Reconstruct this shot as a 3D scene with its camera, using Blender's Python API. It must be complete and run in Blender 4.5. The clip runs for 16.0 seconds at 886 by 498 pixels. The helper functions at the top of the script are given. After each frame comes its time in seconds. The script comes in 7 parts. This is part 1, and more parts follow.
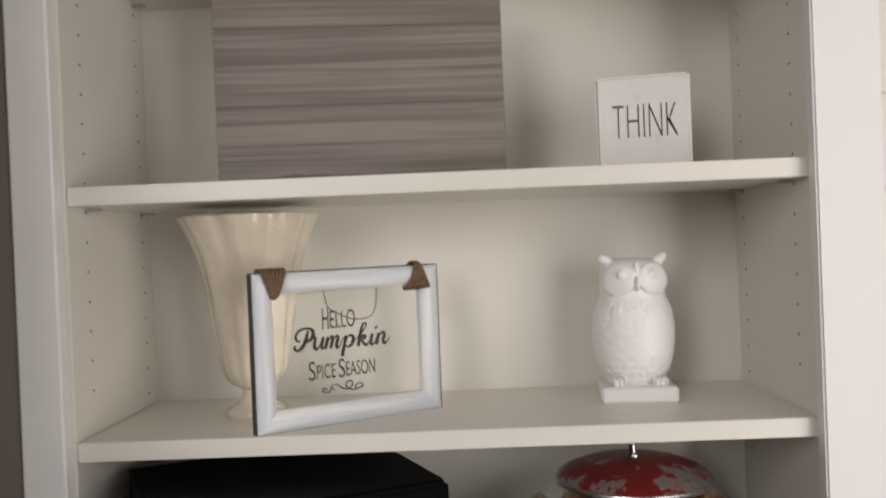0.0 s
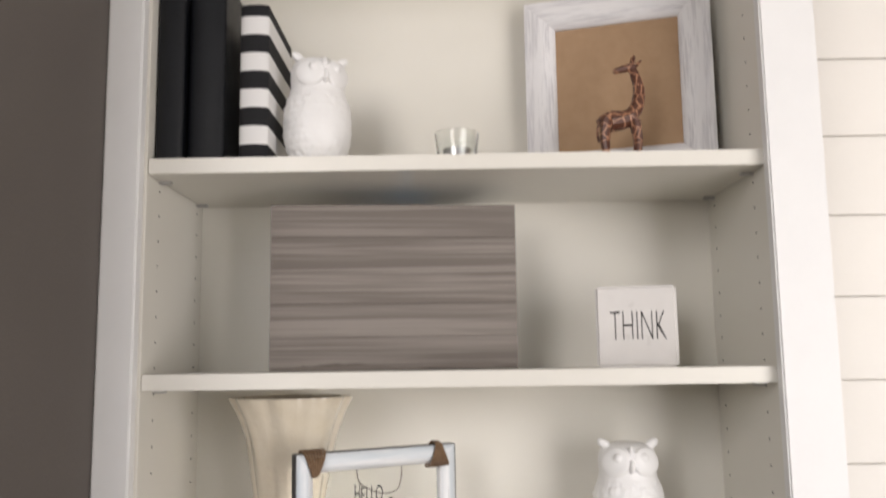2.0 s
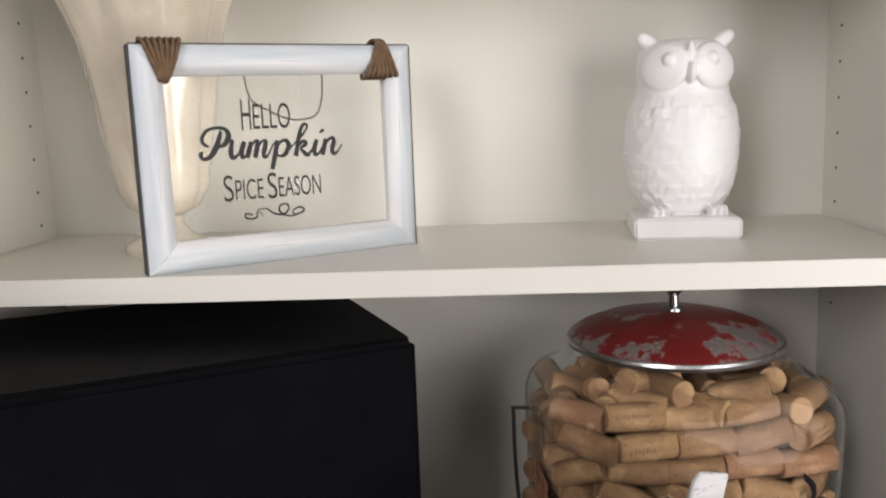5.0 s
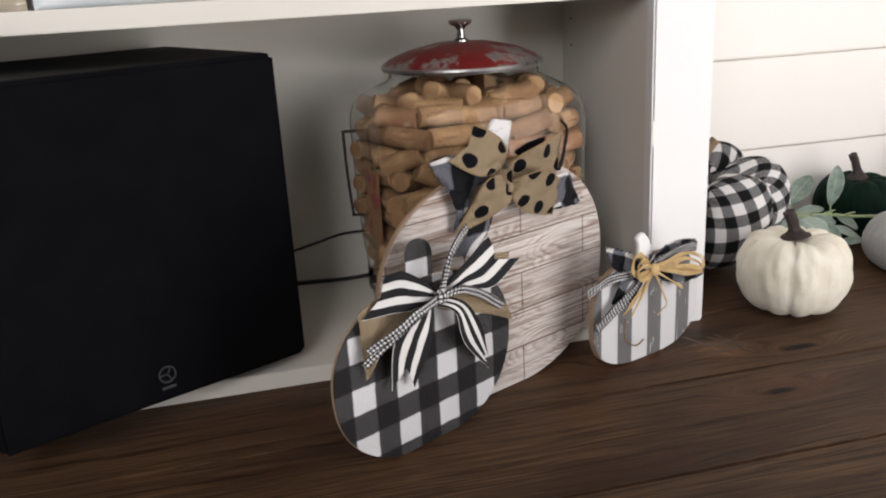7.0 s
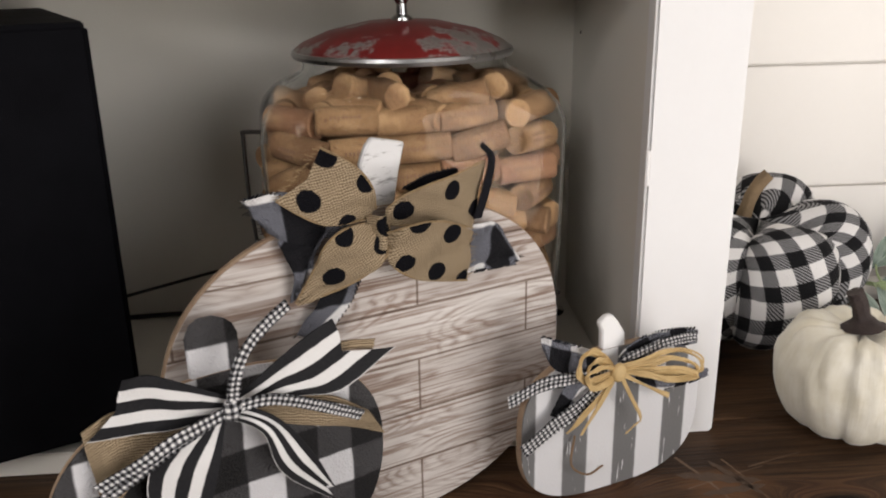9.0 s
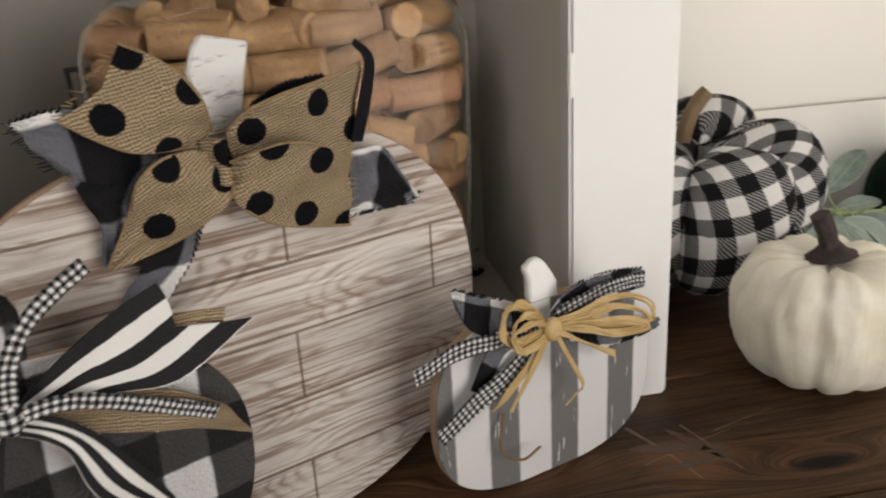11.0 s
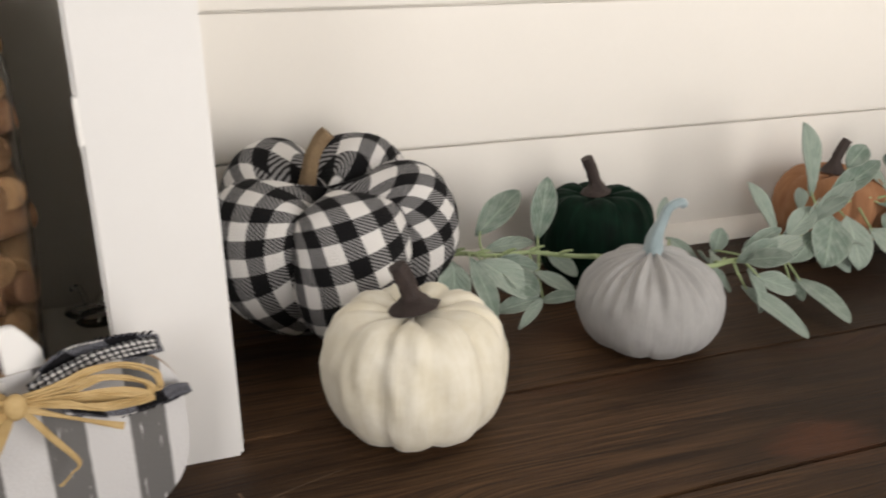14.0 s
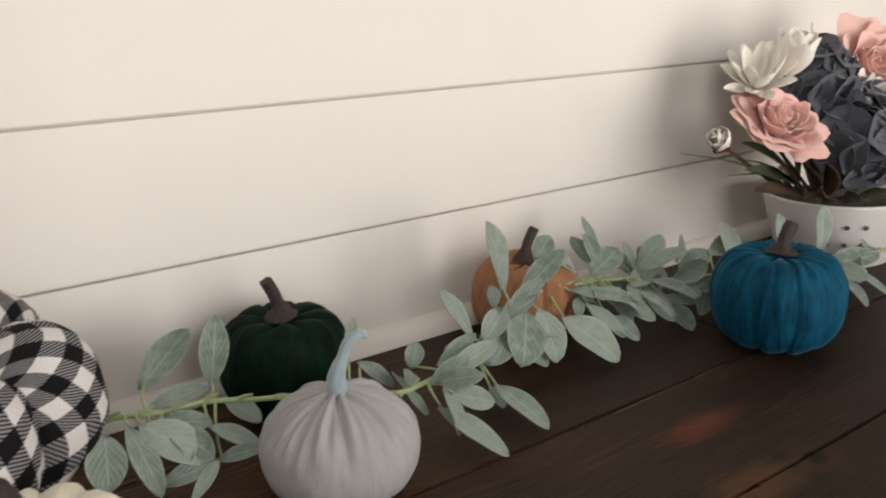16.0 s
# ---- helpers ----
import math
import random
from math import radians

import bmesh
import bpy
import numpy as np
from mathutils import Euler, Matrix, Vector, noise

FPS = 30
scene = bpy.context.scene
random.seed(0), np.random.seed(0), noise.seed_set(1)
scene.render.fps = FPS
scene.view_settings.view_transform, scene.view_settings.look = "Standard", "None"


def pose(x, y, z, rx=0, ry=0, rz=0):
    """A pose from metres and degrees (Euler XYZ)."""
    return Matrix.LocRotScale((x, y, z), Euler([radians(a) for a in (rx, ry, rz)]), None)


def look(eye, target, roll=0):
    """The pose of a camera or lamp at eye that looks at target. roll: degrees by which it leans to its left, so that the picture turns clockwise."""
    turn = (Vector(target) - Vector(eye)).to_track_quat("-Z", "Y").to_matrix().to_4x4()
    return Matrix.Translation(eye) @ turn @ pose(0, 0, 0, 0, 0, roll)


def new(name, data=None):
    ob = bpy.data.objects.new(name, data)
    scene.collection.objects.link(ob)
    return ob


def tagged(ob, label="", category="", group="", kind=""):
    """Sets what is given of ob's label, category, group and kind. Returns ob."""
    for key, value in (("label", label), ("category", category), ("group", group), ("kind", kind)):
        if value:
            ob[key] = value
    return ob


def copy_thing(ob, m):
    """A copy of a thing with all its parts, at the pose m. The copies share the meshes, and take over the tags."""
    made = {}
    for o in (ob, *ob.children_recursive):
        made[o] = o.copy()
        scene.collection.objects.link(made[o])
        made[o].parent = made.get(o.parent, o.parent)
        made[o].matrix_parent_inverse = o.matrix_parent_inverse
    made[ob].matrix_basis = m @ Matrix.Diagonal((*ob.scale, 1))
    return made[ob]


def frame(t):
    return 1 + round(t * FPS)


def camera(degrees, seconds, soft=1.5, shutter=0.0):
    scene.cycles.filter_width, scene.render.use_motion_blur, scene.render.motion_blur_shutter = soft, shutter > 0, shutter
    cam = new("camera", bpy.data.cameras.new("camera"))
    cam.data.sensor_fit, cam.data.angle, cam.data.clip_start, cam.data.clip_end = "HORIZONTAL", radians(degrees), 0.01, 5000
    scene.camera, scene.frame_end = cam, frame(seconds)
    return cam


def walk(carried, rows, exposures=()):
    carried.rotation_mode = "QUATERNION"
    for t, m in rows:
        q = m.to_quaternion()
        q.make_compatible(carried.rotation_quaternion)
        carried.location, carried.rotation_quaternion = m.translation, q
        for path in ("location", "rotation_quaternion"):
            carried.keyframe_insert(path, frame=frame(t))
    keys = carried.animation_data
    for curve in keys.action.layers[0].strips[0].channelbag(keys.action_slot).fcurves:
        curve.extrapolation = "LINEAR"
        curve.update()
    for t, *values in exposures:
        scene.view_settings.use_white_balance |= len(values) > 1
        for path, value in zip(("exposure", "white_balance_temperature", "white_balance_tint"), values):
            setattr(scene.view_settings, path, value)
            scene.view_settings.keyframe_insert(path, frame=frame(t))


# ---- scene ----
cam = camera(55.4, 16.0, 2.0, 0.3)
PATH = [
    (0, (0.021, -0.86, 0.568), (-0.016, 1.14, 0.552), -2.3),
    (0.5, (0.007, -0.928, 0.607), (-0.061, 1.069, 0.694), -1.4),
    (1, (0.007, -0.99, 0.644), (-0.076, 0.997, 0.86), -0.9),
    (1.5, (-0.019, -1.032, 0.681), (-0.054, 0.935, 1.041), -0.5),
    (2, (-0.008, -1.015, 0.65), (-0.025, 0.967, 0.915), -0.8),
    (2.5, (-0.028, -0.988, 0.597), (0.007, 1.011, 0.637), -1.7),
    (3, (-0.022, -0.932, 0.563), (-0.016, 1.064, 0.445), -2.1),
    (5.5, (0.062, -0.568, 0.47), (-0.048, 1.394, 0.103), -2.0),
    (6, (0.035, -0.649, 0.443), (0.159, 1.297, 0.0), -2.5),
    (6.5, (-0.013, -0.75, 0.407), (0.296, 1.148, -0.154), -3.2),
    (7, (-0.034, -0.81, 0.385), (0.394, 1.044, -0.229), -3.19),
    (7.5, (-0.017, -0.793, 0.384), (0.444, 1.044, -0.257), -1.95),
    (8, (0.061, -0.702, 0.385), (0.435, 1.156, -0.262), -0.92),
    (10.5, (0.241, -0.532, 0.306), (0.226, 1.357, -0.351), -3.4),
    (11, (0.218, -0.486, 0.298), (0.532, 1.362, -0.398), -3.3),
    (11.5, (0.194, -0.462, 0.296), (0.729, 1.325, -0.424), -3.0),
    (12, (0.185, -0.453, 0.297), (0.854, 1.28, -0.445), -2.7),
    (12.5, (0.191, -0.443, 0.297), (0.927, 1.265, -0.439), -2.1),
    (13, (0.233, -0.427, 0.299), (0.982, 1.279, -0.428), -1.1),
    (13.5, (0.325, -0.458, 0.3), (0.932, 1.312, -0.405), -1.4),
    (14, (0.417, -0.497, 0.303), (1.02, 1.287, -0.37), -0.6),
    (14.5, (0.474, -0.525, 0.312), (1.198, 1.222, -0.341), -0.6),
    (15, (0.49, -0.52, 0.323), (1.379, 1.158, -0.305), -0.4),
    (15.5, (0.492, -0.472, 0.336), (1.51, 1.141, -0.265), -0.7),
    (16, (0.515, -0.447, 0.345), (1.639, 1.103, -0.233), -1.1),
]
EXPOSURES = [(0, -0.42, 6560, 14), (0.5, -0.06, 6460, 14), (3.2, -0.04, 6450, 14), (5.5, 0.02, 6330, 14), (6.0, 0.04, 6340, 14), (8.2, 0.0, 6400, 14), (10.5, -0.31, 6800, 12), (12.0, -0.34, 6820, 11), (13.0, -0.42, 6950, 11), (14.0, -0.18, 6750, 12), (14.5, -0.30, 6720, 12), (16, -0.34, 6720, 14)]
walk(cam, [(t, look(eye, target, roll)) for t, eye, target, roll in PATH], EXPOSURES)

# ---- light ----
scene.view_settings.exposure = 0.0
world = bpy.data.worlds.new("world")
scene.world = world
world.use_nodes = True
wn = world.node_tree.nodes
sky = wn.new("ShaderNodeTexSky")
sky.sky_type, sky.sun_disc = "NISHITA", False
sky.sun_elevation, sky.sun_rotation = radians(35), radians(200)
wn["Background"].inputs["Strength"].default_value = 0.1
world.node_tree.links.new(sky.outputs["Color"], wn["Background"].inputs["Color"])


def window_light(name, at, target, sx, sy, watts, colour):
    data = bpy.data.lights.new(name, "AREA")
    data.shape, data.size, data.size_y, data.energy, data.color = "RECTANGLE", sx, sy, watts, colour
    ob = new(name, data)
    ob.matrix_world = look(at, target)
    return ob


window_light("window_light", (-0.88, -2.06, 1.22), (-0.55, 0, 0.74), 0.8, 1.0, 21, (1.0, 0.975, 0.945))
# Unseen source at the right; its floor-high shape is added to brighten the shiplap.
window_light("window_light", (1.80, -2.06, 0.25), (1.74, 0, 0.25), 1.8, 2.0, 66, (1.0, 0.965, 0.92))


# ---- materials ----
class Nodes:
    """A small builder for one material's node tree."""

    def __init__(self, name):
        self.material = bpy.data.materials.new(name)
        self.material.use_nodes = True
        self.tree = self.material.node_tree
        self.shader = self.tree.nodes["Principled BSDF"]

    def add(self, kind, _props=None, **inputs):
        node = self.tree.nodes.new("ShaderNode" + kind)
        props = _props or {}
        if "operation" in props:
            node.operation = props["operation"]
        if "data_type" in props:
            node.data_type = props["data_type"]
        if "blend_type" in props:
            node.blend_type = props["blend_type"]
        for key, value in inputs.items():
            self.put(node, key.replace("_", " "), value)
        return node

    def put(self, node, key, value):
        socket = node.inputs[int(key[1:])] if key[0] == "i" and key[1:].isdigit() else node.inputs[key]
        if isinstance(value, bpy.types.NodeSocket):
            self.tree.links.new(value, socket)
        else:
            socket.default_value = value

    def math(self, op, a, b=0.0, c=0.0):
        return self.add("Math", {"operation": op}, i0=a, i1=b, i2=c).outputs[0]

    def mix(self, f, a, b):
        n = self.add("Mix", {"data_type": "RGBA"})
        self.put(n, "i0", f), self.put(n, "i6", a), self.put(n, "i7", b)
        return n.outputs[2]

    def ramp(self, f, lo, hi):
        return self.add("MapRange", None, i0=f, i1=lo, i2=hi).outputs[0]

    def coords(self, which="Object", scale=(1, 1, 1)):
        tc = self.add("TexCoord").outputs[which]
        return self.add("Mapping", None, Vector=tc, Scale=scale).outputs[0]

    def noise(self, vec, scale, detail=4.0, rough=0.55, out=0):
        return self.add("TexNoise", None, Vector=vec, Scale=scale, Detail=detail, Roughness=rough).outputs[out]

    def bump(self, height, distance, strength=1.0):
        b = self.add("Bump", None, Height=height, Distance=distance, Strength=strength)
        self.put(self.shader, "Normal", b.outputs[0])

    def set(self, **kw):
        for key, value in kw.items():
            self.put(self.shader, key.replace("_", " "), value)
        return self.material


def rgb(r, g, b):
    return (r, g, b, 1.0)


def plain(name, a, b, rough=0.5, scale=30.0, grain=400.0, bump=0.0004, metal=0.0, sheen=0.0, coat=0.0, which="Object", spec=0.5):
    """Two shades mixed at two scales, with a fine relief."""
    n = Nodes(name)
    v = n.coords(which)
    big, fine = n.noise(v, scale), n.noise(v, grain, 2.0)
    f = n.math("ADD", n.math("MULTIPLY", n.ramp(big, 0.3, 0.7), 0.7), n.math("MULTIPLY", fine, 0.3))
    n.bump(fine, bump)
    r = n.math("MULTIPLY_ADD", big, 0.2, rough - 0.1)
    return n.set(Base_Color=n.mix(f, rgb(*a), rgb(*b)), Roughness=r, Metallic=metal, Sheen_Weight=sheen, Coat_Weight=coat, Specular_IOR_Level=spec)


def band(n, x, period, duty=0.5, soft=0.06):
    """1 inside the stripe, 0 outside, with slightly soft edges."""
    fr = n.math("FRACT", n.math("DIVIDE", x, period))
    d = n.math("ABSOLUTE", n.math("SUBTRACT", fr, 0.5))
    return n.ramp(d, duty / 2 + soft / 2, duty / 2 - soft / 2)


def check_cloth(name, cell, dark=(0.005, 0.005, 0.006), mid=(0.062, 0.062, 0.066), light=(0.70, 0.685, 0.67), twill=0.0036, which="UV", turn=0.0, rough=0.9, sheen=0.0, axes=(0, 1), shift=(0.0, 0.0, 0.0)):
    """Buffalo check: dark and light squares with half-toned twill squares between."""
    n = Nodes(name)
    tc = n.add("TexCoord").outputs[which]
    v = n.add("Mapping", None, Vector=tc, Rotation=(0, 0, radians(turn)), Location=shift).outputs[0]
    wob = n.noise(v, 60.0, 2.0, 0.5, 1)
    v2 = n.add("VectorMath", {"operation": "MULTIPLY_ADD"}, i0=wob, i1=(0.0022, 0.0022, 0.0022), i2=v).outputs[0]
    s = n.add("SeparateXYZ", None, Vector=v2)
    a, b = band(n, s.outputs[axes[0]], 2 * cell, 0.5, 0.03), band(n, s.outputs[axes[1]], 2 * cell, 0.5, 0.03)
    total = n.math("MULTIPLY", n.math("ADD", a, b), 0.5)
    diag = band(n, n.math("ADD", s.outputs[axes[0]], s.outputs[axes[1]]), twill, 0.5, 0.3)
    middle = n.mix(diag, rgb(*[c * 0.1 for c in mid]), rgb(*[min(1, c * 3.0) for c in mid]))
    lo = n.ramp(total, 0.0, 0.5)
    hi = n.ramp(total, 0.5, 1.0)
    col = n.mix(hi, n.mix(lo, rgb(*light), middle), rgb(*dark))
    fuzz = n.noise(v, 900.0, 2.0)
    col = n.mix(n.math("MULTIPLY", fuzz, 0.025), col, rgb(0.3, 0.29, 0.28))
    weave = n.add("TexVoronoi", None, Vector=v, Scale=700.0).outputs[0]
    soft = n.noise(n.coords("Object"), 70.0, 3.0)
    n.bump(n.math("ADD", weave, n.math("MULTIPLY", soft, 2.5)), 0.0007)
    return n.set(Base_Color=col, Roughness=rough, Sheen_Weight=sheen, Specular_IOR_Level=0.15)


def stripe_cloth(name, period, axis=1, dark=(0.012, 0.012, 0.014), light=(0.8, 0.79, 0.77), shift=0.0, duty=0.5, which="UV", worn=0.0):
    n = Nodes(name)
    tc = n.coords(which)
    s = n.add("SeparateXYZ", None, Vector=tc)
    wob = n.math("MULTIPLY", n.noise(tc, 120.0, 3.0), 0.0012)
    f = band(n, n.math("ADD", n.math("ADD", s.outputs[axis], shift), wob), period, duty, 0.03)
    if worn:
        w = n.noise(n.coords(which, (420.0, 420.0, 38.0)), 1.0, 3.0)
        f = n.math("MULTIPLY", f, n.ramp(w, worn + 0.03, worn))
    fine = n.noise(tc, 500.0, 2.0)
    col = n.mix(f, rgb(*light), rgb(*dark))
    col = n.mix(n.math("MULTIPLY", fine, 0.04), col, rgb(0.35, 0.34, 0.33))
    n.bump(fine, 0.0003)
    return n.set(Base_Color=col, Roughness=0.8, Specular_IOR_Level=0.2)


def burlap_cloth(name, dots=True):
    n = Nodes(name)
    v = n.coords("UV")
    s = n.add("SeparateXYZ", None, Vector=v)
    wob = n.noise(v, 250.0, 2.0)
    t1 = n.math("SINE", n.math("MULTIPLY_ADD", s.outputs[0], 4200.0, n.math("MULTIPLY", wob, 9.0)))
    t2 = n.math("SINE", n.math("MULTIPLY_ADD", s.outputs[1], 4200.0, n.math("MULTIPLY", wob, 9.0)))
    weave = n.ramp(n.math("ADD", n.math("MULTIPLY", t1, 0.7), n.math("MULTIPLY", t2, 1.2)), -1.7, 1.1)
    col = n.mix(weave, rgb(0.085, 0.058, 0.032), rgb(0.47, 0.365, 0.24))
    col = n.mix(n.math("MULTIPLY", n.ramp(n.noise(v, 90.0), 0.3, 0.8), 0.5), col, rgb(0.36, 0.27, 0.17))
    if dots:
        p = 0.0335
        row = n.math("FLOOR", n.math("DIVIDE", s.outputs[1], p * 0.62))
        odd = n.math("MULTIPLY", n.math("MODULO", row, 2.0), p * 0.5)
        fx = n.math("MULTIPLY", n.math("SUBTRACT", n.math("FRACT", n.math("DIVIDE", n.math("ADD", s.outputs[0], odd), p)), 0.5), p)
        fy = n.math("MULTIPLY", n.math("SUBTRACT", n.math("FRACT", n.math("DIVIDE", s.outputs[1], p * 0.62)), 0.5), p * 0.62)
        d = n.math("SQRT", n.math("ADD", n.math("MULTIPLY", fx, fx), n.math("MULTIPLY", fy, fy)))
        d = n.math("MULTIPLY_ADD", wob, 0.0012, d)
        col = n.mix(n.ramp(d, 0.0071, 0.0067), col, rgb(0.006, 0.006, 0.008))
    n.bump(weave, 0.0006)
    return n.set(Base_Color=col, Roughness=0.95, Specular_IOR_Level=0.1)


# Knots in the counter: centre, half length, half width, colour and size of the dark heart.
KNOTS = ((1.048, -0.066, 0.055, 0.018, (0.125, 0.036, 0.020), 0.02), (1.080, -0.150, 0.026, 0.034, (0.055, 0.026, 0.015), 0.45), (0.800, -0.128, 0.050, 0.030, (0.105, 0.042, 0.022), 0.02), (0.424, -0.092, 0.038, 0.028, (0.170, 0.080, 0.036), 0.02), (1.010, -0.145, 0.060, 0.026, (0.105, 0.052, 0.024), 0.02))


def stained_wood(name):
    n = Nodes(name)
    tc = n.add("TexCoord").outputs["Object"]
    seed = n.add("ObjectInfo").outputs["Random"]
    off = n.add("CombineXYZ", None, X=n.math("MULTIPLY", seed, 37.0), Y=n.math("MULTIPLY", seed, 11.0)).outputs[0]
    tc = n.add("VectorMath", {"operation": "ADD"}, i0=tc, i1=off).outputs[0]
    stretch = n.add("Mapping", None, Vector=tc, Scale=(3.2, 11.0, 11.0)).outputs[0]
    knots = n.add("TexVoronoi", None, Vector=stretch, Scale=1.0).outputs[0]
    near = n.ramp(knots, 0.34, 0.0)
    pull = n.math("MULTIPLY", n.math("MULTIPLY", near, near), 0.05)
    warp = n.noise(n.add("Mapping", None, Vector=tc, Scale=(2.5, 12.0, 12.0)).outputs[0], 1.0, 3.0, 0.5)
    s = n.add("SeparateXYZ", None, Vector=tc)
    across = n.math("ADD", s.outputs[1], n.math("ADD", pull, n.math("MULTIPLY", warp, 0.035)))
    v = n.add("CombineXYZ", None, X=s.outputs[0], Y=across, Z=s.outputs[2]).outputs[0]
    rings = n.noise(n.add("Mapping", None, Vector=v, Scale=(2.4, 70.0, 30.0)).outputs[0], 1.0, 5.0, 0.62)
    fibre = n.noise(n.add("Mapping", None, Vector=v, Scale=(11.0, 560.0, 60.0)).outputs[0], 1.0, 3.0, 0.6)
    patch = n.noise(n.add("Mapping", None, Vector=tc, Scale=(3.0, 9.0, 5.0)).outputs[0], 1.0, 3.0)
    col = n.mix(n.ramp(rings, 0.30, 0.70), rgb(0.027, 0.0142, 0.0080), rgb(0.090, 0.0480, 0.0245))
    col = n.mix(n.math("MULTIPLY", n.ramp(fibre, 0.46, 0.64), 0.65), col, rgb(0.175, 0.098, 0.050))
    thin = n.noise(n.add("Mapping", None, Vector=v, Scale=(5.0, 250.0, 40.0)).outputs[0], 1.0, 4.0, 0.65)
    col = n.mix(n.math("MULTIPLY", n.ramp(thin, 0.52, 0.64), 0.7), col, rgb(0.014, 0.0078, 0.005))
    col = n.mix(n.math("MULTIPLY", n.ramp(patch, 0.50, 0.72), 0.75), col, rgb(0.016, 0.0088, 0.0055))
    red = n.noise(n.add("Mapping", None, Vector=v, Scale=(7.0, 42.0, 5.0)).outputs[0], 1.0, 2.0)
    warm = n.math("MULTIPLY", n.ramp(knots, 0.40, 0.14), n.ramp(red, 0.42, 0.66))
    col = n.mix(n.math("MULTIPLY", warm, 0.6), col, rgb(0.090, 0.036, 0.020))
    col = n.mix(n.ramp(knots, 0.085, 0.045), col, rgb(0.006, 0.0035, 0.0025))
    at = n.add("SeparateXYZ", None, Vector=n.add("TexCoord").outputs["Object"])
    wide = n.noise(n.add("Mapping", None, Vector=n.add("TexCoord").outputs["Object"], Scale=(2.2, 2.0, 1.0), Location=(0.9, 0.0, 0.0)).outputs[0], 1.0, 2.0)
    # Light falling off towards the right end is put into the wood's colour.
    right_dimming = n.math("MULTIPLY_ADD", wide, 0.5, at.outputs[0])
    col = n.mix(n.math("MULTIPLY", n.ramp(right_dimming, 0.92, 1.26), 0.74), col, n.mix(0.5, rgb(0.009, 0.0055, 0.004), rgb(0.016, 0.009, 0.006)))
    rough_edge = n.noise(n.add("Mapping", None, Vector=v, Scale=(28.0, 110.0, 30.0)).outputs[0], 1.0, 3.0)
    for x0, y0, rx, ry, tint, core in KNOTS:
        dx = n.math("DIVIDE", n.math("SUBTRACT", at.outputs[0], x0), rx)
        dy = n.math("DIVIDE", n.math("SUBTRACT", at.outputs[1], y0), ry)
        d = n.math("SQRT", n.math("ADD", n.math("MULTIPLY", dx, dx), n.math("MULTIPLY", dy, dy)))
        d = n.math("MULTIPLY_ADD", n.math("SUBTRACT", rough_edge, 0.5), 1.3, d)
        col = n.mix(n.math("MULTIPLY", n.ramp(d, 1.0, 0.35), 0.75), col, rgb(*tint))
        col = n.mix(n.ramp(d, core, core * 0.5), col, rgb(0.009, 0.005, 0.0035))
    n.bump(n.math("ADD", n.math("MULTIPLY", rings, 0.5), fibre), 0.0008)
    return n.set(Base_Color=col, Roughness=n.math("MULTIPLY_ADD", fibre, 0.25, 0.40), Specular_IOR_Level=0.16)


